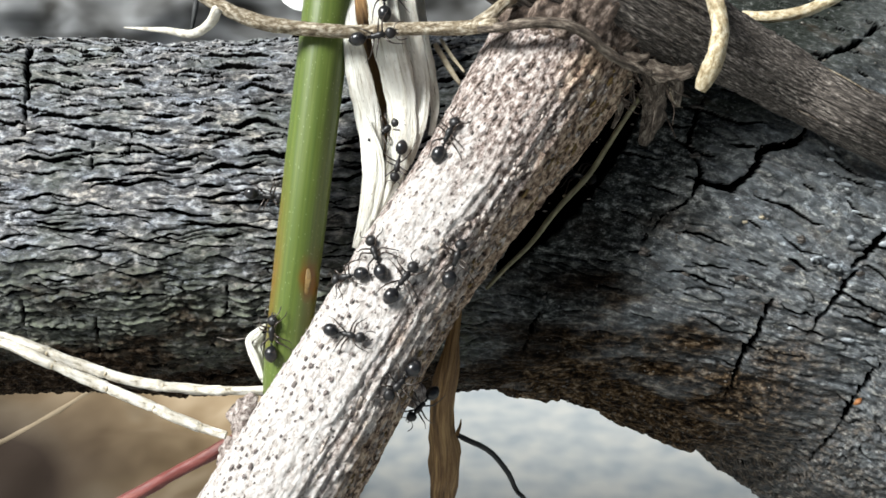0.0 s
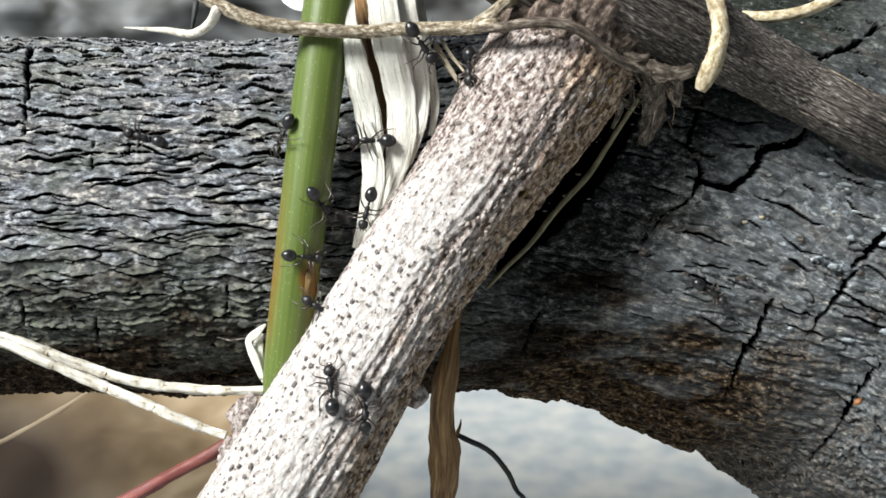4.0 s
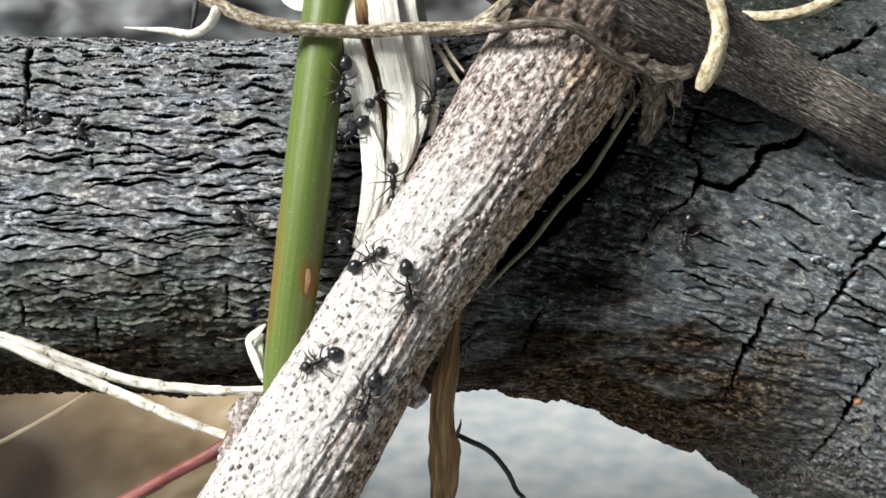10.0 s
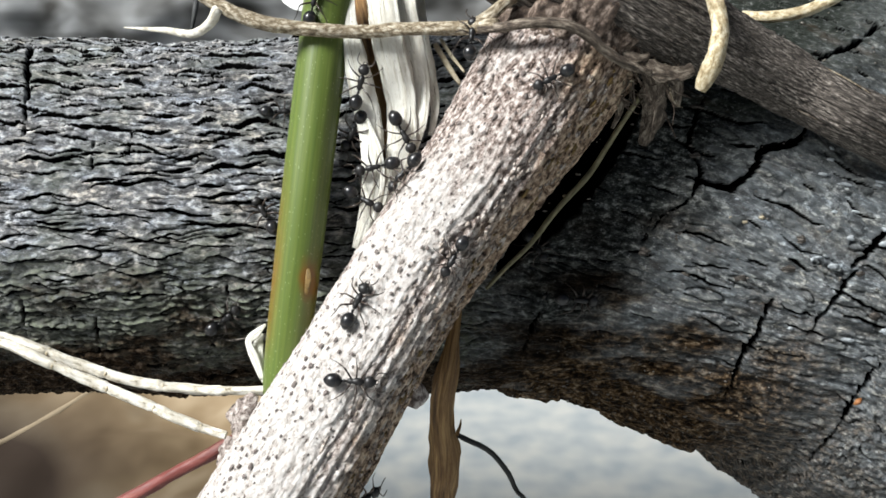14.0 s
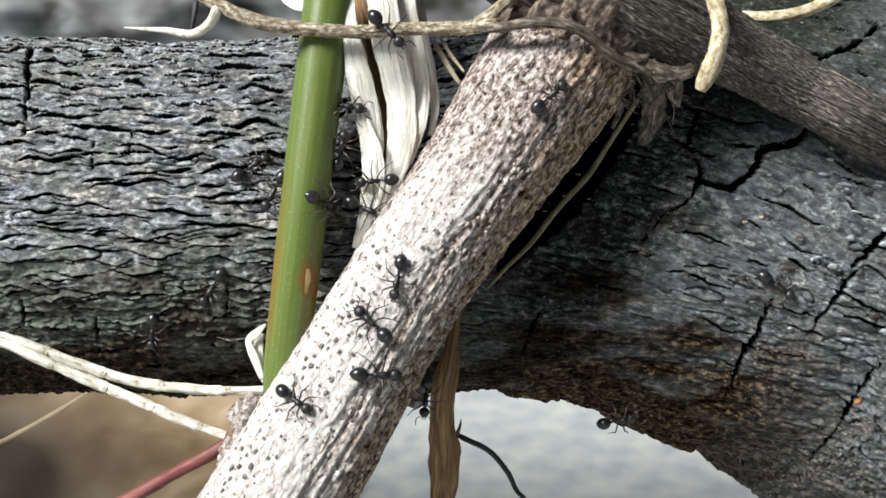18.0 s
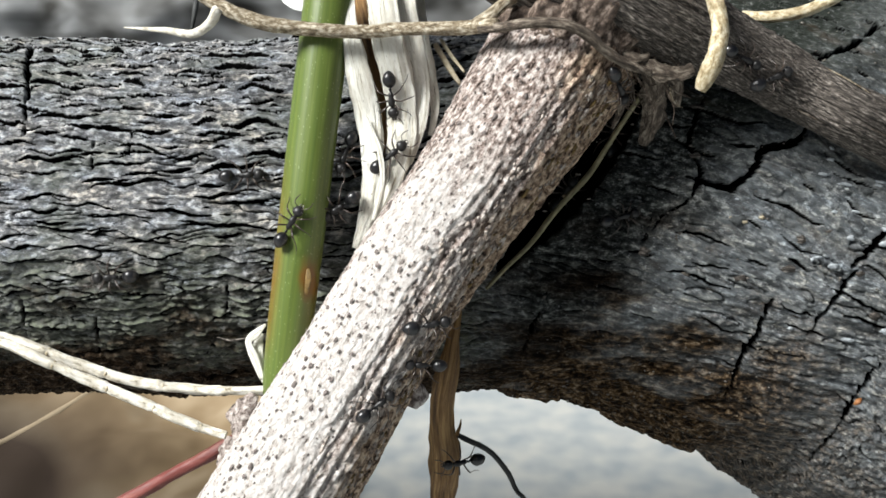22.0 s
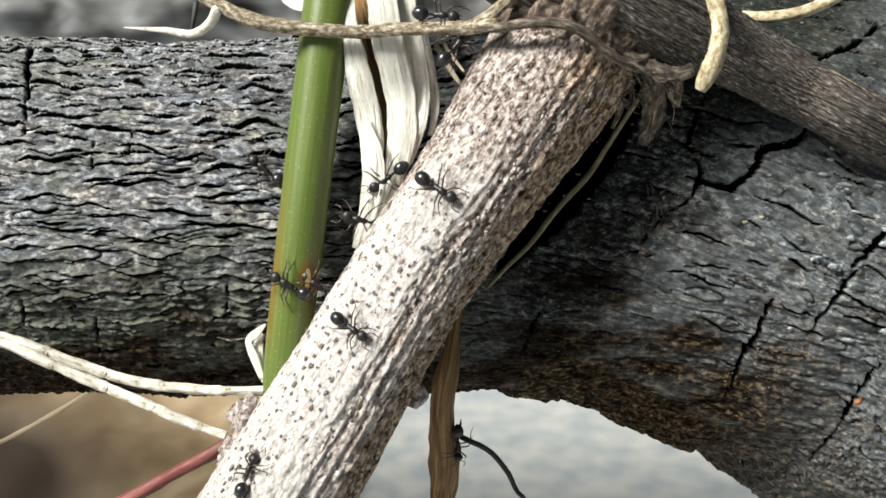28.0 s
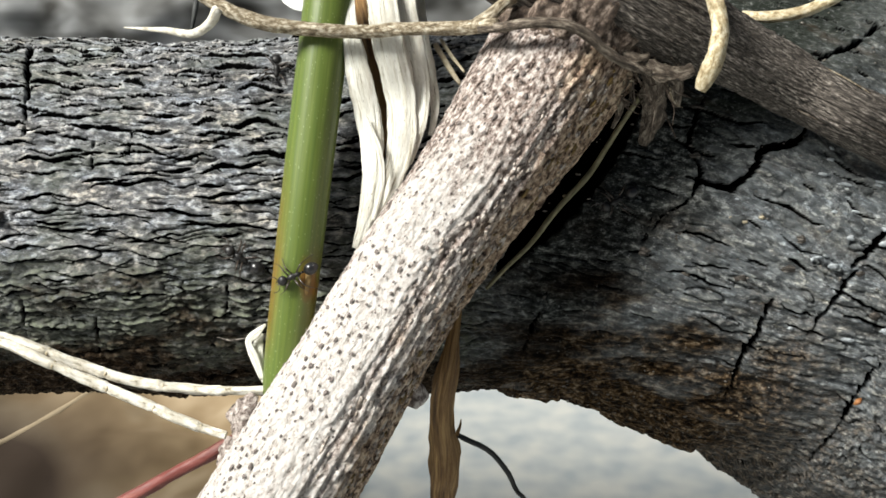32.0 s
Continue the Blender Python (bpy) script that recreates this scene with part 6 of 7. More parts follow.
    route([(0, -4.7, 20.1, None, 0), (0.24, -5.1, 28.6, None, 0), (1.5, -5.1, 28.6, None, 0), (2, -2.5, 20.3, 0, 0), (2.5, -2.3, 20.6, None, 0), (3, -5.9, 15.8, -165, 0), (3.5, -4.2, 19.6, None, 0), (4.2, -0.7, 14.8, 90, 0), (4.9, -5.9, 20.9, None, 0), (5.14, -3.8, 24.9, None, 0), (6, -3.8, 24.9, None, 0), (6.5, -6.5, 15.6, -77, 0), (7, -1.1, 11.2, None, 0), (7.5, 2.0, 15.7, 108, 0), (8, -4.0, 14.3, -104, 0), (8.5, -0.1, 13.8, 48, 0), (9, 0.6, 16.9, None, 0), (9.5, 1.4, 17.2, None, 0), (10, -1.0, 12.5, -119, 0), (10.5, -0.9, 12.6, 74, 0), (11, -3.1, 16.8, 180, 0), (11.5, -6.8, 10.5, 159, 0), (12, -7.9, 9.7, None, 0), (12.5, -14.2, 7.3, None, 0), (13, -13.7, 8.6, 90, 0), (13.5, -7.1, 15.5, 43, 0), (14, -10.1, 19.8, None, 0), (14.5, 1.6, 11.8, None, 0), (14.74, 4.6, 10.4, None, 1), (15.1, 4.6, 10.4, None, 1), (15.8, 4.7, 12.9, 90, 0), (16.5, 5.3, 12.8, -50, 0), (17, 9.3, 12.1, 11, 0), (17.5, 24.2, 5.8, None, 0), (18, 28.6, -3.3, None, 0), (18.5, 33.3, -6.5, None, 0), (19, 29.1, -7.8, None, 0), (19.5, 25.4, -8.2, None, 0), (20, 19.5, -3.3, None, 0), (20.5, 6.3, 4.5, None, 0), (20.7, 2.8, 7.2, None, 1), (21.5, 2.8, 7.2, None, 1), (22, 10.9, 5.0, 45, 0), (22.5, 13.0, 7.2, None, 0), (23, 11.9, 7.4, -168, 0), (23.5, 6.3, 4.8, None, 0), (24, 9.0, 6.2, -53, 0), (24.5, 17.4, -2.8, None, 0), (25, 13.9, 2.7, None, 0), (25.5, 16.7, -2.4, None, 0), (26.01, 3.7, 5.6, None, 1), (26.1, 3.7, 5.6, None, 1), (26.8, 1.0, 5.0, -134, 0), (27.08, 3.1, 4.7, None, 1), (27.5, 3.1, 4.7, None, 1), (28, -4.7, 5.8, -144, 0), (28.5, -3.1, 9.9, 54, 0), (29, 0.1, 15.8, 68, 0), (29.5, -3.5, 12.3, -126, 0), (30, -0.4, 7.3, -128, 0), (30.2, 3.3, 4.4, None, 1), (32, 3.3, 4.4, None, 1)])
    route([(0, -1.8, -12.4, None, 0), (0.5, -4.7, -15.6, -105, 0), (1, -1.0, -14.8, -146, 0), (1.5, -5.6, -17.2, -103, 0), (2, -6.8, -16.2, 124, 0), (2.2, -9.3, -14.3, None, 1), (2.5, -9.3, -14.3, None, 1), (3, -9.3, -14.6, -139, 0), (3.5, -13.4, -17.3, -145, 0), (3.78, -12.4, -18.5, None, 1), (4.2, -12.4, -18.5, None, 1), (4.9, -17.1, -17.9, -153, 0), (5.5, -19.3, -17.1, 59, 0), (6, -23.3, -12.8, 156, 0), (6.5, -24.6, -12.6, None, 0), (7, -19.3, -12.1, 5, 0), (7.5, -18.9, -14.5, 90, 0), (8, -17.8, -11.4, 90, 0), (8.5, -15.0, -7.6, 83, 0), (9, -15.6, -0.4, None, 0), (9.5, -18.6, 7.0, None, 0), (10, -5.4, -0.8, None, 0), (10.5, -4.7, 2.2, None, 0), (11, -5.4, -0.8, -113, 0), (11.5, -4.8, -3.5, -50, 0), (12, -9.3, -8.9, 153, 0), (12.5, -9.2, -9.2, -28, 0), (13, -6.8, -9.2, 6, 0), (13.5, 6.8, 2.5, 29, 0), (14, 8.0, -0.1, -60, 0), (14.5, 15.0, -4.8, None, 0), (15.05, 1.3, 4.4, None, 1), (15.8, 1.3, 4.4, None, 1), (16.5, -3.8, 10.6, 77, 0), (17, -4.4, 6.9, -87, 0), (17.5, -7.7, 7.5, None, 0), (18, -8.3, 8.3, None, 0), (18.5, -6.7, 8.5, None, 0), (19, -7.7, 8.3, None, 0), (19.5, -2.5, 7.4, 49, 0), (20, -0.1, 14.4, 97, 0), (20.5, -1.2, 12.1, -131, 0), (20.73, 3.8, 7.6, None, 1), (21, 3.8, 7.6, None, 1), (21.5, 7.5, 4.1, -9, 0), (22, 15.1, 2.7, None, 0), (22.5, 19.3, 3.9, None, 0), (23, 16.8, 3.2, None, 0), (23.5, 26.7, -3.6, None, 0), (23.98, 40.7, -2.0, None, 0), (26.1, 40.7, -2.0, None, 0), (26.8, 36.4, -10.3, None, 0), (27.5, 28.4, -0.9, None, 0), (27.94, 41.4, -3.1, None, 0), (32, 41.4, -3.1, None, 0)])
    route([(0, 11.8, 6.2, None, 0), (0.24, 5.1, 9.4, None, 1), (0.5, 5.1, 9.4, None, 1), (1, 6.7, 13.6, 55, 0), (1.2, 8.7, 14.4, None, 1), (1.5, 8.7, 14.4, None, 1), (2, 14.2, 17.0, None, 0), (2.5, 17.4, 16.8, None, 0), (2.86, 9.0, 13.8, None, 1), (6.5, 9.0, 13.8, None, 1), (7, 9.7, 9.3, None, 0), (7.5, 8.8, 8.8, None, 0), (8, 20.2, -4.8, -45, 0), (8.5, 7.6, 4.1, None, 0), (8.7, 4.3, 7.0, None, 1), (9, 4.3, 7.0, None, 1), (9.5, 17.7, 1.2, None, 0), (10, 17.2, 6.0, None, 0), (10.5, 20.2, -2.4, 104, 0), (11, 7.3, 5.8, None, 0), (11.2, 4.7, 8.2, None, 1), (11.5, 4.7, 8.2, None, 1), (12, 0.0, 3.2, 117, 0), (12.5, -0.1, 9.7, 105, 0), (13, 0.3, 17.2, None, 0), (13.5, -2.3, 11.1, -153, 0), (14, -7.4, 9.6, -120, 0), (14.5, -11.6, 11.5, -114, 0), (15.1, -15.6, 11.9, None, 0), (15.66, -1.7, 2.0, None, 1), (15.8, -1.7, 2.0, None, 1), (16.5, -14.6, 7.5, None, 0), (17, -16.5, 8.2, None, 0), (17.5, -15.5, 5.1, None, 0), (18, -13.8, 4.5, -129, 0), (18.5, -16.1, -1.6, None, 0), (19, -8.7, 2.5, -11, 0), (19.5, -6.0, 6.5, None, 0), (20, -6.5, 12.7, -135, 0), (20.5, -17.5, 7.8, None, 0), (21, -21.9, 8.8, None, 0), (21.5, -18.5, 8.7, None, 0), (22, -16.7, 6.2, 4, 0), (22.5, -17.6, 10.0, None, 0), (23, -16.9, 10.7, -126, 0), (23.5, -20.6, 5.5, 9, 0), (24, -15.5, 4.1, None, 0), (24.5, -13.2, 12.6, 81, 0), (25, -14.4, 16.0, -104, 0), (25.5, -18.6, 10.5, None, 0), (26.1, -23.5, 9.1, -161, 0), (26.71, -41.9, 9.0, None, 0), (32, -41.9, 9.0, None, 0)])
    route([(0, -8.8, -16.4, None, 1), (0.5, -8.8, -16.4, None, 1), (1, -10.2, -15.5, 125, 0), (1.5, -19.4, -14.8, 95, 0), (2, -21.9, -13.5, -178, 0), (2.5, -22.4, -13.2, 68, 0), (3, -20.2, -11.6, 30, 0), (3.5, -19.5, -10.8, 24, 0), (3.83, -8.7, -13.3, None, 1), (4.9, -8.7, -13.3, None, 1), (5.5, -8.8, -12.9, 2, 0), (5.7, -9.5, -15.0, None, 1), (6.5, -9.5, -15.0, None, 1), (7, -5.8, -17.6, 59, 0), (7.26, -11.2, -14.2, None, 1), (8.5, -11.2, -14.2, None, 1), (9, -6.5, -13.7, None, 0), (9.2, -10.0, -12.8, None, 1), (10, -10.0, -12.8, None, 1), (10.5, -9.2, -8.4, 133, 0), (11, -9.2, -8.7, 135, 0), (11.5, -18.2, -11.4, -98, 0), (12, -15.3, -10.2, None, 0), (12.5, -17.5, -11.3, None, 0), (13, -19.4, -9.5, None, 0), (13.5, -17.7, -3.4, None, 0), (14, -15.2, 2.9, None, 0), (14.5, -23.6, 7.2, None, 0), (15.1, -41.3, 6.7, None, 0), (20.5, -41.3, 6.7, None, 0), (21, -28.4, 4.3, 0, 0), (21.5, -25.3, 1.0, None, 0), (22, -27.8, -2.3, None, 0), (22.43, -40.5, 0.4, None, 0), (32, -40.5, 0.4, None, 0)])
    route([(0, -6.8, -5.7, None, 1), (1, -6.8, -5.7, None, 1), (1.5, -16.1, -1.1, None, 0), (2, -19.6, 3.1, -63, 0), (2.5, -6.3, -4.2, None, 0), (3, -5.1, -5.1, -75, 0), (3.5, -5.0, -7.5, -121, 0), (4.2, -11.5, -3.3, -153, 0), (4.9, -10.6, -3.5, -126, 0), (5.5, -15.1, -9.2, None, 0), (6, -14.8, -2.0, -61, 0), (6.35, -4.9, -5.8, None, 1), (7.5, -4.9, -5.8, None, 1), (8, -4.7, -2.0, 116, 0), (8.5, -6.9, -1.4, 82, 0), (9, -7.4, 7.3, -165, 0), (9.5, -14.3, 6.3, None, 0), (10, -16.1, 2.1, -36, 0), (10.5, -16.9, 2.2, None, 0), (11, -17.4, 2.8, None, 0), (11.5, -18.6, 8.5, -10, 0), (12, -15.9, -4.1, -97, 0), (12.5, -12.9, -5.2, 85, 0), (13, -7.7, -3.7, 28, 0), (13.5, 0.7, 1.9, None, 0), (14, 0.6, -0.7, -121, 0), (14.2, -1.9, 1.3, None, 1), (15.1, -1.9, 1.3, None, 1), (15.8, -1.6, -3.3, 159, 0), (16.5, -7.7, 1.8, 142, 0), (17, -9.3, 3.1, None, 0), (17.5, -7.8, 2.2, -9, 0), (18, -3.3, -2.4, -99, 0), (18.5, 0.2, -8.3, -122, 0), (19, 1.8, -9.6, None, 0), (19.5, 0.7, -14.6, -151, 0), (20, -1.9, -9.1, None, 0), (20.5, 6.4, -12.2, None, 0), (20.94, -5.0, -4.0, None, 1), (22, -5.0, -4.0, None, 1), (22.5, -10.6, -5.3, -121, 0), (23, -14.8, 2.1, 59, 0), (23.5, -14.7, 1.7, None, 0), (24, -7.1, 1.1, 45, 0), (24.5, -8.1, 1.0, -115, 0), (25, -10.6, -3.3, 175, 0), (25.5, -17.6, 4.1, None, 0), (26.1, -25.8, 2.1, None, 0), (26.8, -25.9, 4.5, -174, 0), (27.28, -40.4, 5.1, None, 0), (29, -40.4, 5.1, None, 0), (29.5, -26.3, 3.9, -153, 0), (29.97, -40.3, 1.9, None, 0), (32, -40.3, 1.9, None, 0)])
    route([(0, -0.5, -1.2, None, 1), (2.5, -0.5, -1.2, None, 1), (3, 0.8, -1.8, -60, 0), (3.2, -0.5, -0.2, None, 1), (6, -0.5, -0.2, None, 1), (6.5, -6.7, 0.9, -163, 0), (7, -4.5, 4.0, 161, 0), (7.5, -9.4, 1.7, 107, 0), (8, -7.4, 5.9, 166, 0), (8.5, -8.8, 5.8, None, 0), (9, -5.8, 10.0, 123, 0), (9.5, -8.4, 10.5, -125, 0), (10, -7.8, 9.5, -136, 0), (10.5, -7.9, 8.6, None, 0), (11, -3.9, 9.3, -17, 0), (11.5, -7.4, 3.6, -152, 0), (12, -8.8, 3.1, None, 0), (12.5, -8.8, -0.4, None, 0), (13, -8.4, 1.8, 103, 0), (13.5, -4.1, 6.9, None, 0), (14, -5.6, 6.7, -167, 0), (14.5, -8.8, 7.5, None, 0), (15.1, -8.8, 8.2, 42, 0), (15.8, -7.8, 16.0, 166, 0), (16.5, -8.5, 12.9, None, 0), (17, -7.3, 10.9, -115, 0), (17.5, -8.7, 12.6, -63, 0), (18, -8.0, 11.5, None, 0), (18.5, -6.2, 16.4, 35, 0), (19, -3.4, 11.4, -15, 0), (19.5, -3.0, 10.2, -169, 0), (20, -6.7, 15.8, 166, 0), (20.5, -6.9, 11.8, None, 0), (21, -4.9, 11.2, 157, 0), (21.5, -8.8, 11.1, -90, 0), (22, -7.9, 7.5, -102, 0), (22.5, -7.8, 6.8, None, 0), (23, -15.8, 7.0, None, 0), (23.5, -23.4, 2.7, None, 0), (24, -38.1, 3.8, None, 0), (24.2, -40.8, 4.0, None, 0), (32, -40.8, 4.0, None, 0)])
    route([(0, 3.0, 5.7, None, 1), (0.5, 2.0, 4.1, 58, 0), (1, -3.0, 10.0, -154, 0), (1.5, -4.7, 9.3, 55, 0), (2, -5.9, 12.4, 58, 0), (2.5, -1.6, 13.1, -102, 0), (3, -3.5, 8.0, -94, 0), (3.5, -4.4, 8.8, -152, 0), (4.2, -6.7, 8.8, None, 0), (4.9, -4.1, 15.6, 0, 0), (5.5, -5.5, 14.7, 97, 0), (5.92, -3.9, 28.5, None, 0), (6, -3.9, 28.5, None, 0), (6.5, -4.0, 20.1, None, 0), (6.7, -5.0, 26.2, None, 0), (8.5, -5.0, 26.2, None, 0), (9, -3.2, 15.8, -100, 0), (9.5, -4.6, 16.6, -146, 0), (10, -8.4, 13.5, -99, 0), (10.5, -17.6, 9.5, None, 0), (11, -23.1, 12.6, 104, 0), (11.5, -15.6, 11.6, None, 0), (12, -2.8, 2.5, None, 0), (12.5, -4.2, -1.3, 100, 0), (13, -4.0, 6.7, 89, 0), (13.5, -2.8, 8.9, 38, 0), (14, -3.2, 9.3, -105, 0), (14.5, -5.5, 10.4, -171, 0), (15.1, -5.1, 6.5, None, 0), (15.38, 0.3, 3.3, None, 1), (15.8, 0.3, 3.3, None, 1), (16.5, -7.2, 5.6, None, 0), (17, -7.5, 4.8, -10, 0), (17.5, -6.2, 4.8, -5, 0), (18, -6.1, 3.3, -22, 0), (18.5, -2.6, -4.0, -50, 0), (19, -4.7, -0.1, 66, 0), (19.5, -2.0, -3.8, -104, 0), (20, -1.8, -4.1, -21, 0), (20.5, 5.8, -1.9, None, 0), (21, 4.2, -4.8, None, 0), (21.26, -2.5, -1.2, None, 1), (21.5, -2.5, -1.2, None, 1), (22, -8.7, 3.3, -98, 0), (22.3, -1.4, -1.6, None, 1), (23, -1.4, -1.6, None, 1), (23.5, -5.0, 4.7, 0, 0), (24, 0.7, 4.9, 46, 0), (24.5, 11.1, 5.4, None, 0), (25, 10.3, 4.9, None, 0), (25.26, 3.3, 8.7, None, 1), (26.1, 3.3, 8.7, None, 1), (26.8, 2.4, 11.8, 86, 0), (27.08, 7.0, 9.2, None, 1), (27.5, 7.0, 9.2, None, 1), (28, 1.1, 15.7, 50, 0), (28.5, 2.3, 12.1, -108, 0), (29, 2.4, 13.3, -112, 0), (29.5, -1.5, 12.2, -128, 0), (30, -1.2, 12.3, 27, 0), (30.28, 4.9, 7.1, None, 1), (32, 4.9, 7.1, None, 1)])
    route([(0, 6.6, 10.2, None, 1), (0.5, 6.6, 10.2, None, 1), (1, 14.3, 13.2, 34, 0), (1.5, 14.2, 12.3, -107, 0), (2, 19.6, 2.9, None, 0), (2.5, 30.8, -6.3, None, 0), (3, 19.9, 0.3, None, 0), (3.5, 6.4, 7.0, None, 0), (4.2, 29.4, -8.3, None, 0), (4.66, 42.2, -9.3, None, 0), (4.9, 42.2, -9.3, None, 0), (5.5, 32.2, -6.3, None, 0), (6, 35.0, -8.8, None, 0), (6.5, 33.3, -6.5, None, 0), (6.76, 40.8, -7.5, None, 0), (11.5, 40.8, -7.5, None, 0), (12, 27.0, -6.6, None, 0), (12.5, 20.1, 1.0, None, 0), (13, 22.8, 0.8, None, 0), (13.5, 22.0, 6.8, None, 0), (14, 8.0, 12.7, None, 0), (14.5, 11.1, 5.1, -120, 0), (15.1, 3.9, 5.5, 79, 0), (15.8, 12.7, 8.5, None, 0), (16.08, 5.8, 11.5, None, 1), (17.5, 5.8, 11.5, None, 1), (18, 8.0, 11.5, 39, 0), (18.5, 8.3, 14.0, 63, 0), (18.7, 8.8, 14.6, None, 1), (19, 8.8, 14.6, None, 1), (19.5, 14.1, 11.1, 73, 0), (20, 19.6, 14.0, 72, 0), (20.5, 15.9, 14.8, 175, 0), (21, 13.1, 10.8, -120, 0), (21.5, 13.8, 10.7, None, 0), (22, 23.5, 14.9, None, 0), (22.5, 35.9, 8.0, None, 0), (22.7, 39.4, 6.4, None, 0), (32, 39.4, 6.4, None, 0)])
    route([(0, -9.8, -13.6, None, 1), (2, -9.8, -13.6, None, 1), (2.5, -9.1, -10.9, -113, 0), (3, -15.9, -12.1, -101, 0), (3.24, -9.9, -15.4, None, 1), (5.5, -9.9, -15.4, None, 1), (6, -14.4, -16.3, -112, 0), (6.2, -12.2, -18.3, None, 1), (8, -12.2, -18.3, None, 1), (8.5, -11.7, -15.5, 50, 0), (9, -6.2, -17.2, -153, 0), (9.5, -15.0, -18.1, None, 0), (9.7, -12.2, -20.5, None, 1), (10, -12.2, -20.5, None, 1), (10.5, -9.6, -13.0, -149, 0), (11, -15.9, -18.3, -153, 0), (11.5, -14.1, -16.4, -99, 0), (12, -14.2, -17.8, None, 0), (12.5, -13.6, -18.0, None, 0), (12.7, -12.9, -19.6, None, 1), (13.5, -12.9, -19.6, None, 1), (14, -6.5, -19.1, None, 0), (14.5, -6.3, -18.6, None, 0), (15.1, -5.7, -17.2, 59, 0), (15.38, -9.3, -13.6, None, 1), (17.5, -9.3, -13.6, None, 1), (18, -4.8, -9.3, -4, 0), (18.5, -4.9, -10.4, 66, 0), (19, -3.0, -7.4, 84, 0), (19.5, -4.3, -4.4, -60, 0), (20, -2.3, -7.3, -5, 0), (20.5, -0.1, -11.3, -113, 0), (21, 0.3, -9.2, -80, 0), (21.5, 0.4, -11.4, -94, 0), (22, 1.4, -18.2, 111, 0), (22.4, -8.2, -11.0, None, 1), (24.5, -8.2, -11.0, None, 1), (25, -6.5, -8.1, 48, 0), (25.5, -3.6, -10.2, None, 0), (26.1, -5.0, -7.6, None, 0), (26.8, -4.7, -3.8, 76, 0), (27.5, -6.2, -2.0, 99, 0), (28, -10.1, -2.9, None, 0), (28.5, -8.1, -2.2, None, 0), (28.71, -3.6, -5.9, None, 1), (29, -3.6, -5.9, None, 1), (29.5, -0.1, -1.6, 32, 0), (30, 5.8, -1.6, None, 0), (30.24, -0.7, 0.9, None, 1), (32, -0.7, 0.9, None, 1)])
    route([(0, -5.8, -6.8, None, 1), (0.5, -0.7, -7.7, -32, 0), (1, -0.4, -7.6, -35, 0), (1.5, -0.9, -12.9, None, 0), (2, -5.5, -13.4, 132, 0), (2.2, -8.8, -12.6, None, 1), (3, -8.8, -12.6, None, 1), (3.5, -7.9, -10.1, 100, 0), (4.2, -8.3, -10.3, 41, 0), (4.9, -10.2, -8.3, 135, 0), (5.5, -10.6, -9.3, 0, 0), (5.7, -7.5, -12.2, None, 1), (8.5, -7.5, -12.2, None, 1), (9, -6.9, -8.4, 0, 0), (9.5, -6.0, -6.8, -90, 0), (10, -5.8, -11.2, -114, 0), (10.5, -5.7, -9.7, None, 0), (11, -5.6, -11.9, -155, 0), (11.5, -8.9, -13.2, -172, 0), (12, -11.2, -14.9, -103, 0), (12.5, -9.9, -16.4, 29, 0), (13, -11.2, -16.1, -169, 0), (13.5, -13.2, -17.6, None, 0), (14, -18.9, -5.8, 41, 0), (14.38, -8.7, -11.3, None, 1), (15.1, -8.7, -11.3, None, 1), (15.8, -7.7, -9.7, 82, 0), (16.5, -5.4, -7.5, 93, 0), (17, -11.1, -8.3, -157, 0), (17.5, -6.7, -9.5, 81, 0), (18, -5.3, -5.5, 137, 0), (18.5, -8.9, -6.4, -135, 0), (19, -11.7, -4.2, 27, 0), (19.5, -6.7, -5.8, -56, 0), (20, -7.0, -3.1, 90, 0), (20.5, -5.2, -1.9, 125, 0), (21, -9.7, 1.0, 160, 0), (21.5, -16.9, 6.8, None, 0), (22, -12.0, 2.0, 103, 0), (22.5, -18.1, 7.3, -180, 0), (23, -23.1, 4.8, None, 0), (23.5, -26.1, 4.8, None, 0), (24, -27.1, 5.7, 6, 0), (24.5, -26.8, 9.6, 90, 0), (25, -26.9, 10.8, None, 0), (25.47, -40.2, 7.8, None, 0), (26.1, -40.2, 7.8, None, 0), (26.8, -33.9, 7.1, None, 0), (27.08, -41.0, 9.2, None, 0), (29, -41.0, 9.2, None, 0), (29.5, -30.3, 9.3, 175, 0), (29.88, -41.5, 8.6, None, 0), (32, -41.5, 8.6, None, 0)])
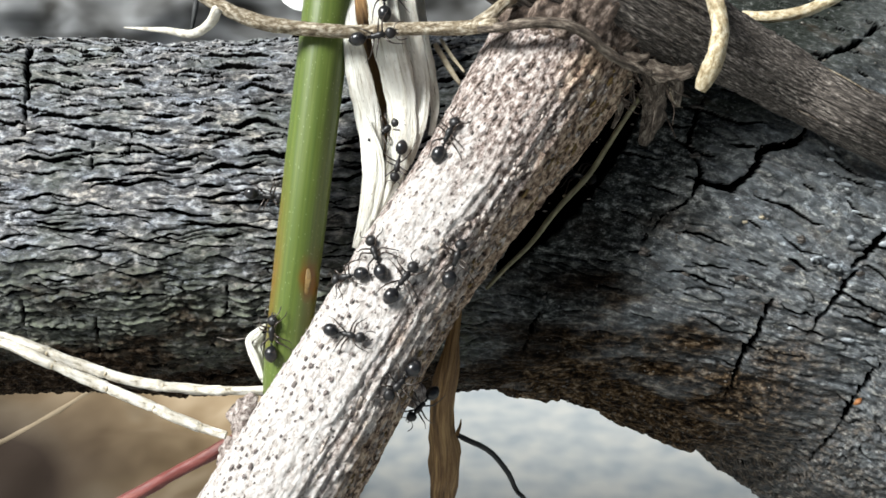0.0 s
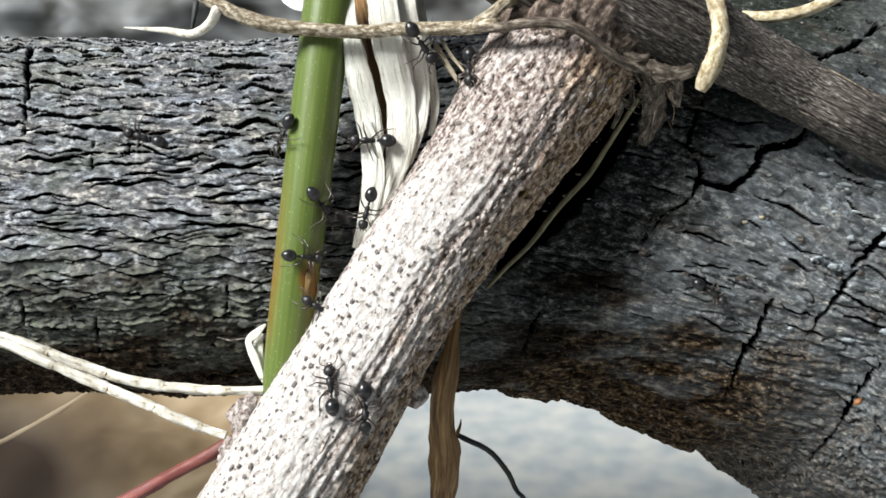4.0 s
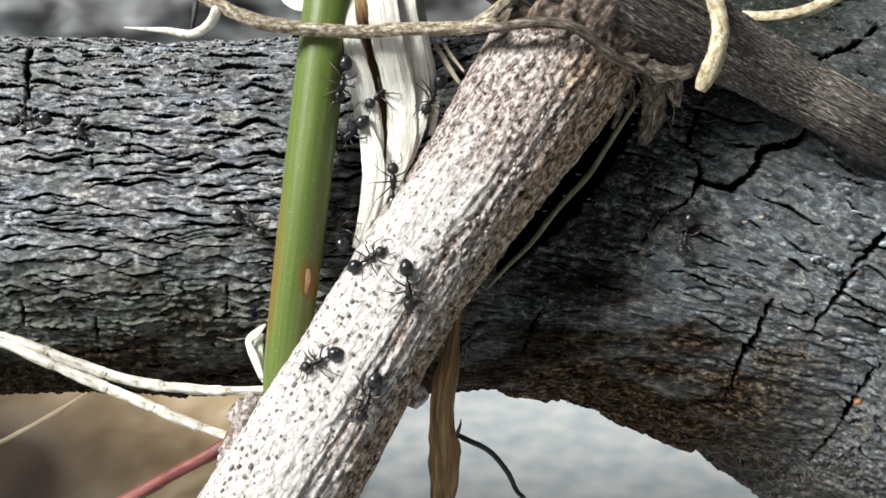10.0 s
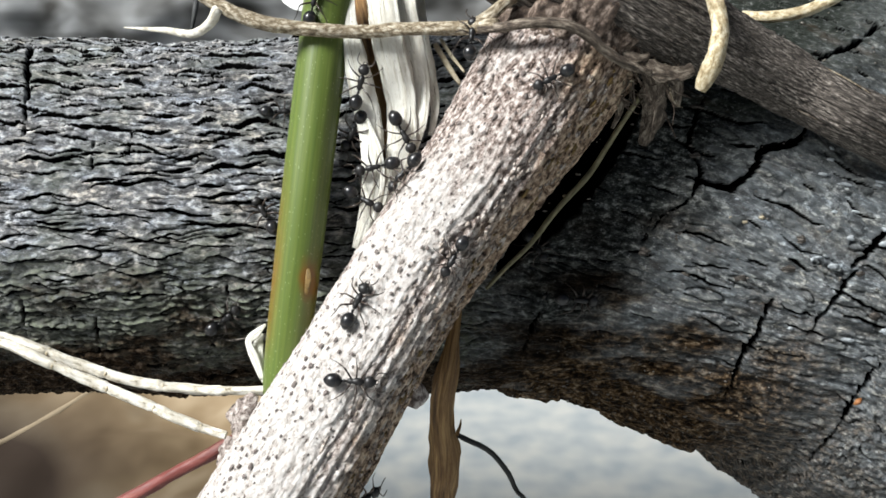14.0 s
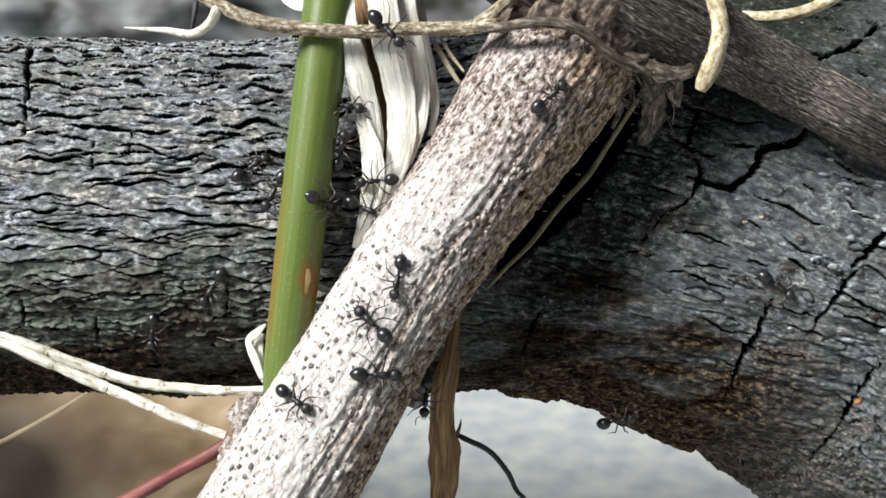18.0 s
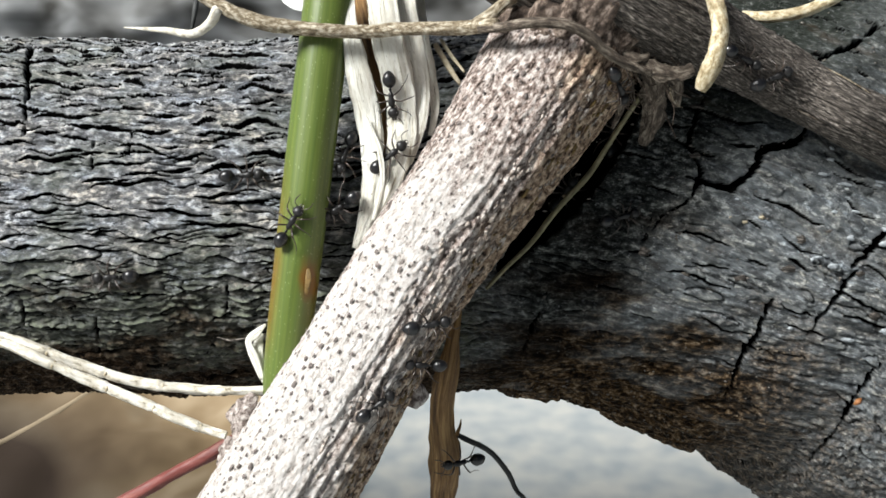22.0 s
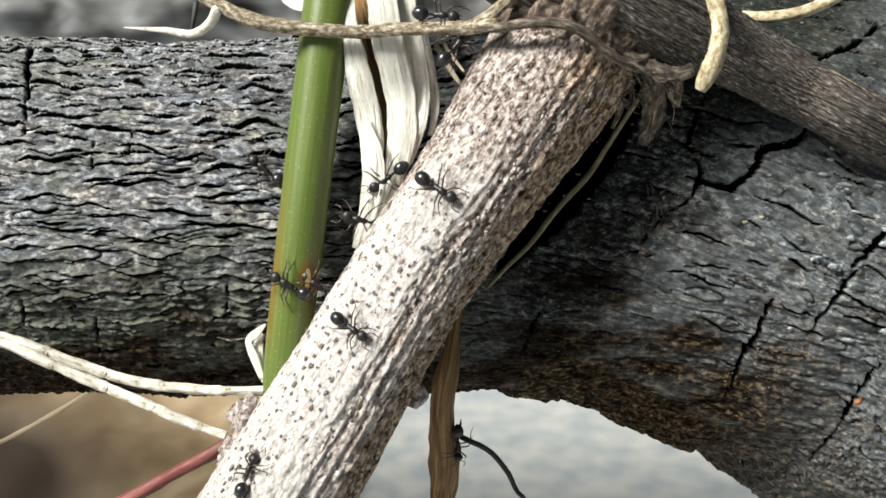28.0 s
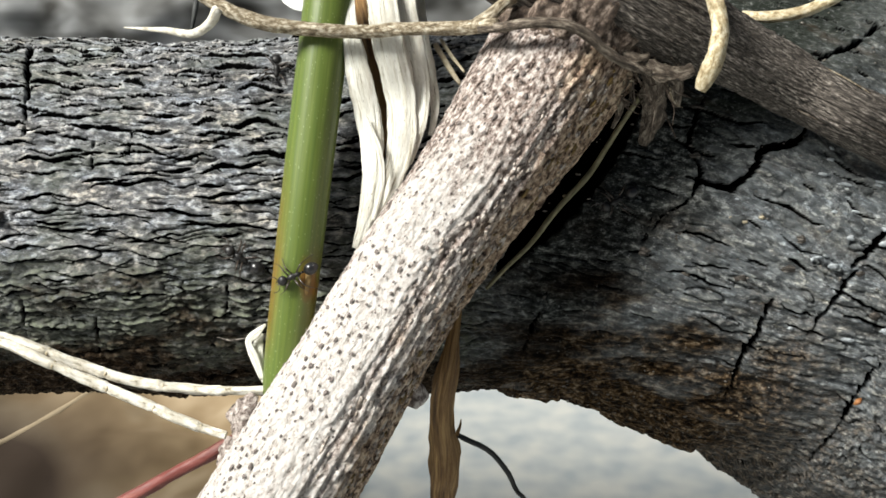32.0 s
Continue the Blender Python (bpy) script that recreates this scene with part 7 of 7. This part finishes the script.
    route([(0, -0.8, -2.2, None, 1), (2, -0.8, -2.2, None, 1), (2.5, -1.9, -4.0, 51, 0), (3, -3.1, -1.6, 92, 0), (3.2, -3.2, -1.7, None, 1), (4.9, -3.2, -1.7, None, 1), (5.5, -3.2, -2.1, 97, 0), (6, -9.3, 1.5, 72, 0), (6.5, -8.8, 3.9, None, 0), (7, -8.3, 7.8, 42, 0), (7.5, -8.8, 8.2, None, 0), (8, -7.4, 14.1, 51, 0), (8.39, -5.0, 26.3, None, 0), (10.5, -5.0, 26.3, None, 0), (11, -5.9, 20.4, None, 0), (11.5, -4.9, 15.1, -97, 0), (12, -8.1, 17.2, -103, 0), (12.5, -4.3, 10.5, None, 0), (13, -1.2, 10.4, -25, 0), (13.5, 5.5, 8.7, None, 0), (14, 2.2, 16.2, 84, 0), (14.5, 6.2, 12.6, -51, 0), (15.1, 10.7, 9.3, None, 0), (15.8, 20.4, -3.1, None, 0), (16.45, 4.1, 7.3, None, 1), (17, 4.1, 7.3, None, 1), (17.5, -2.9, 6.8, -158, 0), (18, -5.6, 5.6, -175, 0), (18.5, -2.7, 9.1, 45, 0), (19, -3.1, 7.7, -75, 0), (19.5, 2.1, 8.7, 75, 0), (20, 1.1, 18.1, None, 0), (20.28, -3.4, 24.3, None, 0), (23.5, -3.4, 24.3, None, 0), (24, -0.7, 16.8, -23, 0), (24.5, -1.1, 16.6, -166, 0), (25, -1.6, 16.0, None, 0), (25.5, 0.8, 16.2, None, 0), (26.1, 13.7, 17.4, None, 0), (26.38, 9.5, 15.3, None, 1), (28, 9.5, 15.3, None, 1), (28.5, 17.0, 5.3, None, 0), (29, 18.7, 6.3, None, 0), (29.5, 21.8, 4.8, None, 0), (30, 16.3, 11.0, None, 0), (30.5, 17.4, 6.2, None, 0), (31, 13.2, 2.4, None, 0), (31.5, 20.1, 7.2, None, 0), (32, 14.6, 4.1, None, 0)])
    route([(0, 3.7, 4.8, None, 1), (1, 3.7, 4.8, None, 1), (1.5, 4.1, 3.4, None, 0), (2, 0.1, 2.2, -43, 0), (2.2, 0.4, 1.0, None, 1), (6.5, 0.4, 1.0, None, 1), (7, 3.1, 4.5, 79, 0), (7.5, 2.5, 2.2, -69, 0), (8, 4.1, -2.1, -130, 0), (8.5, 1.5, -4.2, 167, 0), (9, -3.0, -3.1, -90, 0), (9.5, -2.6, -7.9, -84, 0), (10, -2.7, -2.9, -127, 0), (10.5, -2.0, -9.3, -75, 0), (11, -2.5, -7.5, 106, 0), (11.5, -5.9, -8.2, -85, 0), (12, -10.4, -12.2, 180, 0), (12.5, -12.7, -11.2, -84, 0), (13, -8.6, -13.5, 21, 0), (13.5, -6.8, -9.5, -4, 0), (14, -6.3, -4.1, 65, 0), (14.5, -6.2, -5.5, -127, 0), (14.74, -5.0, -7.4, None, 1), (15.1, -5.0, -7.4, None, 1), (15.8, -2.0, -6.6, 175, 0), (16.08, -5.0, -5.9, None, 1), (16.5, -5.0, -5.9, None, 1), (17, -9.4, -2.6, 137, 0), (17.5, -10.1, 0.1, None, 0), (18, -9.7, 3.7, -82, 0), (18.5, -6.2, -1.5, -98, 0), (19, -5.8, 3.1, 76, 0), (19.5, -3.8, 1.6, 17, 0), (20, -4.6, 6.1, 31, 0), (20.5, -7.6, 6.8, None, 0), (20.83, -0.5, 0.1, None, 1), (22, -0.5, 0.1, None, 1), (22.5, 2.4, 0.0, None, 0), (23, 2.4, 1.1, None, 0), (23.5, 4.2, 0.9, -166, 0), (24, -0.2, 0.5, -165, 0), (24.5, -5.1, 1.7, -145, 0), (25, -5.1, 0.0, 169, 0), (25.5, -6.5, 7.1, 151, 0), (26.1, -18.2, 6.8, 177, 0), (26.8, -14.3, 4.8, None, 0), (27.5, -15.0, 3.9, None, 0), (28, -15.1, 6.8, None, 0), (28.5, -23.3, 8.0, None, 0), (29, -22.8, 6.8, -40, 0), (29.5, -21.6, 4.6, None, 0), (30, -20.8, 6.9, 12, 0), (30.5, -16.7, 6.3, None, 0), (31, -19.4, 3.9, -158, 0), (31.5, -24.3, 4.5, None, 0), (32.03, -40.0, 2.4, None, 0)])
    for ant, rows, size in walks:
        follow(ant, trees, branch, rows, size)


motions()
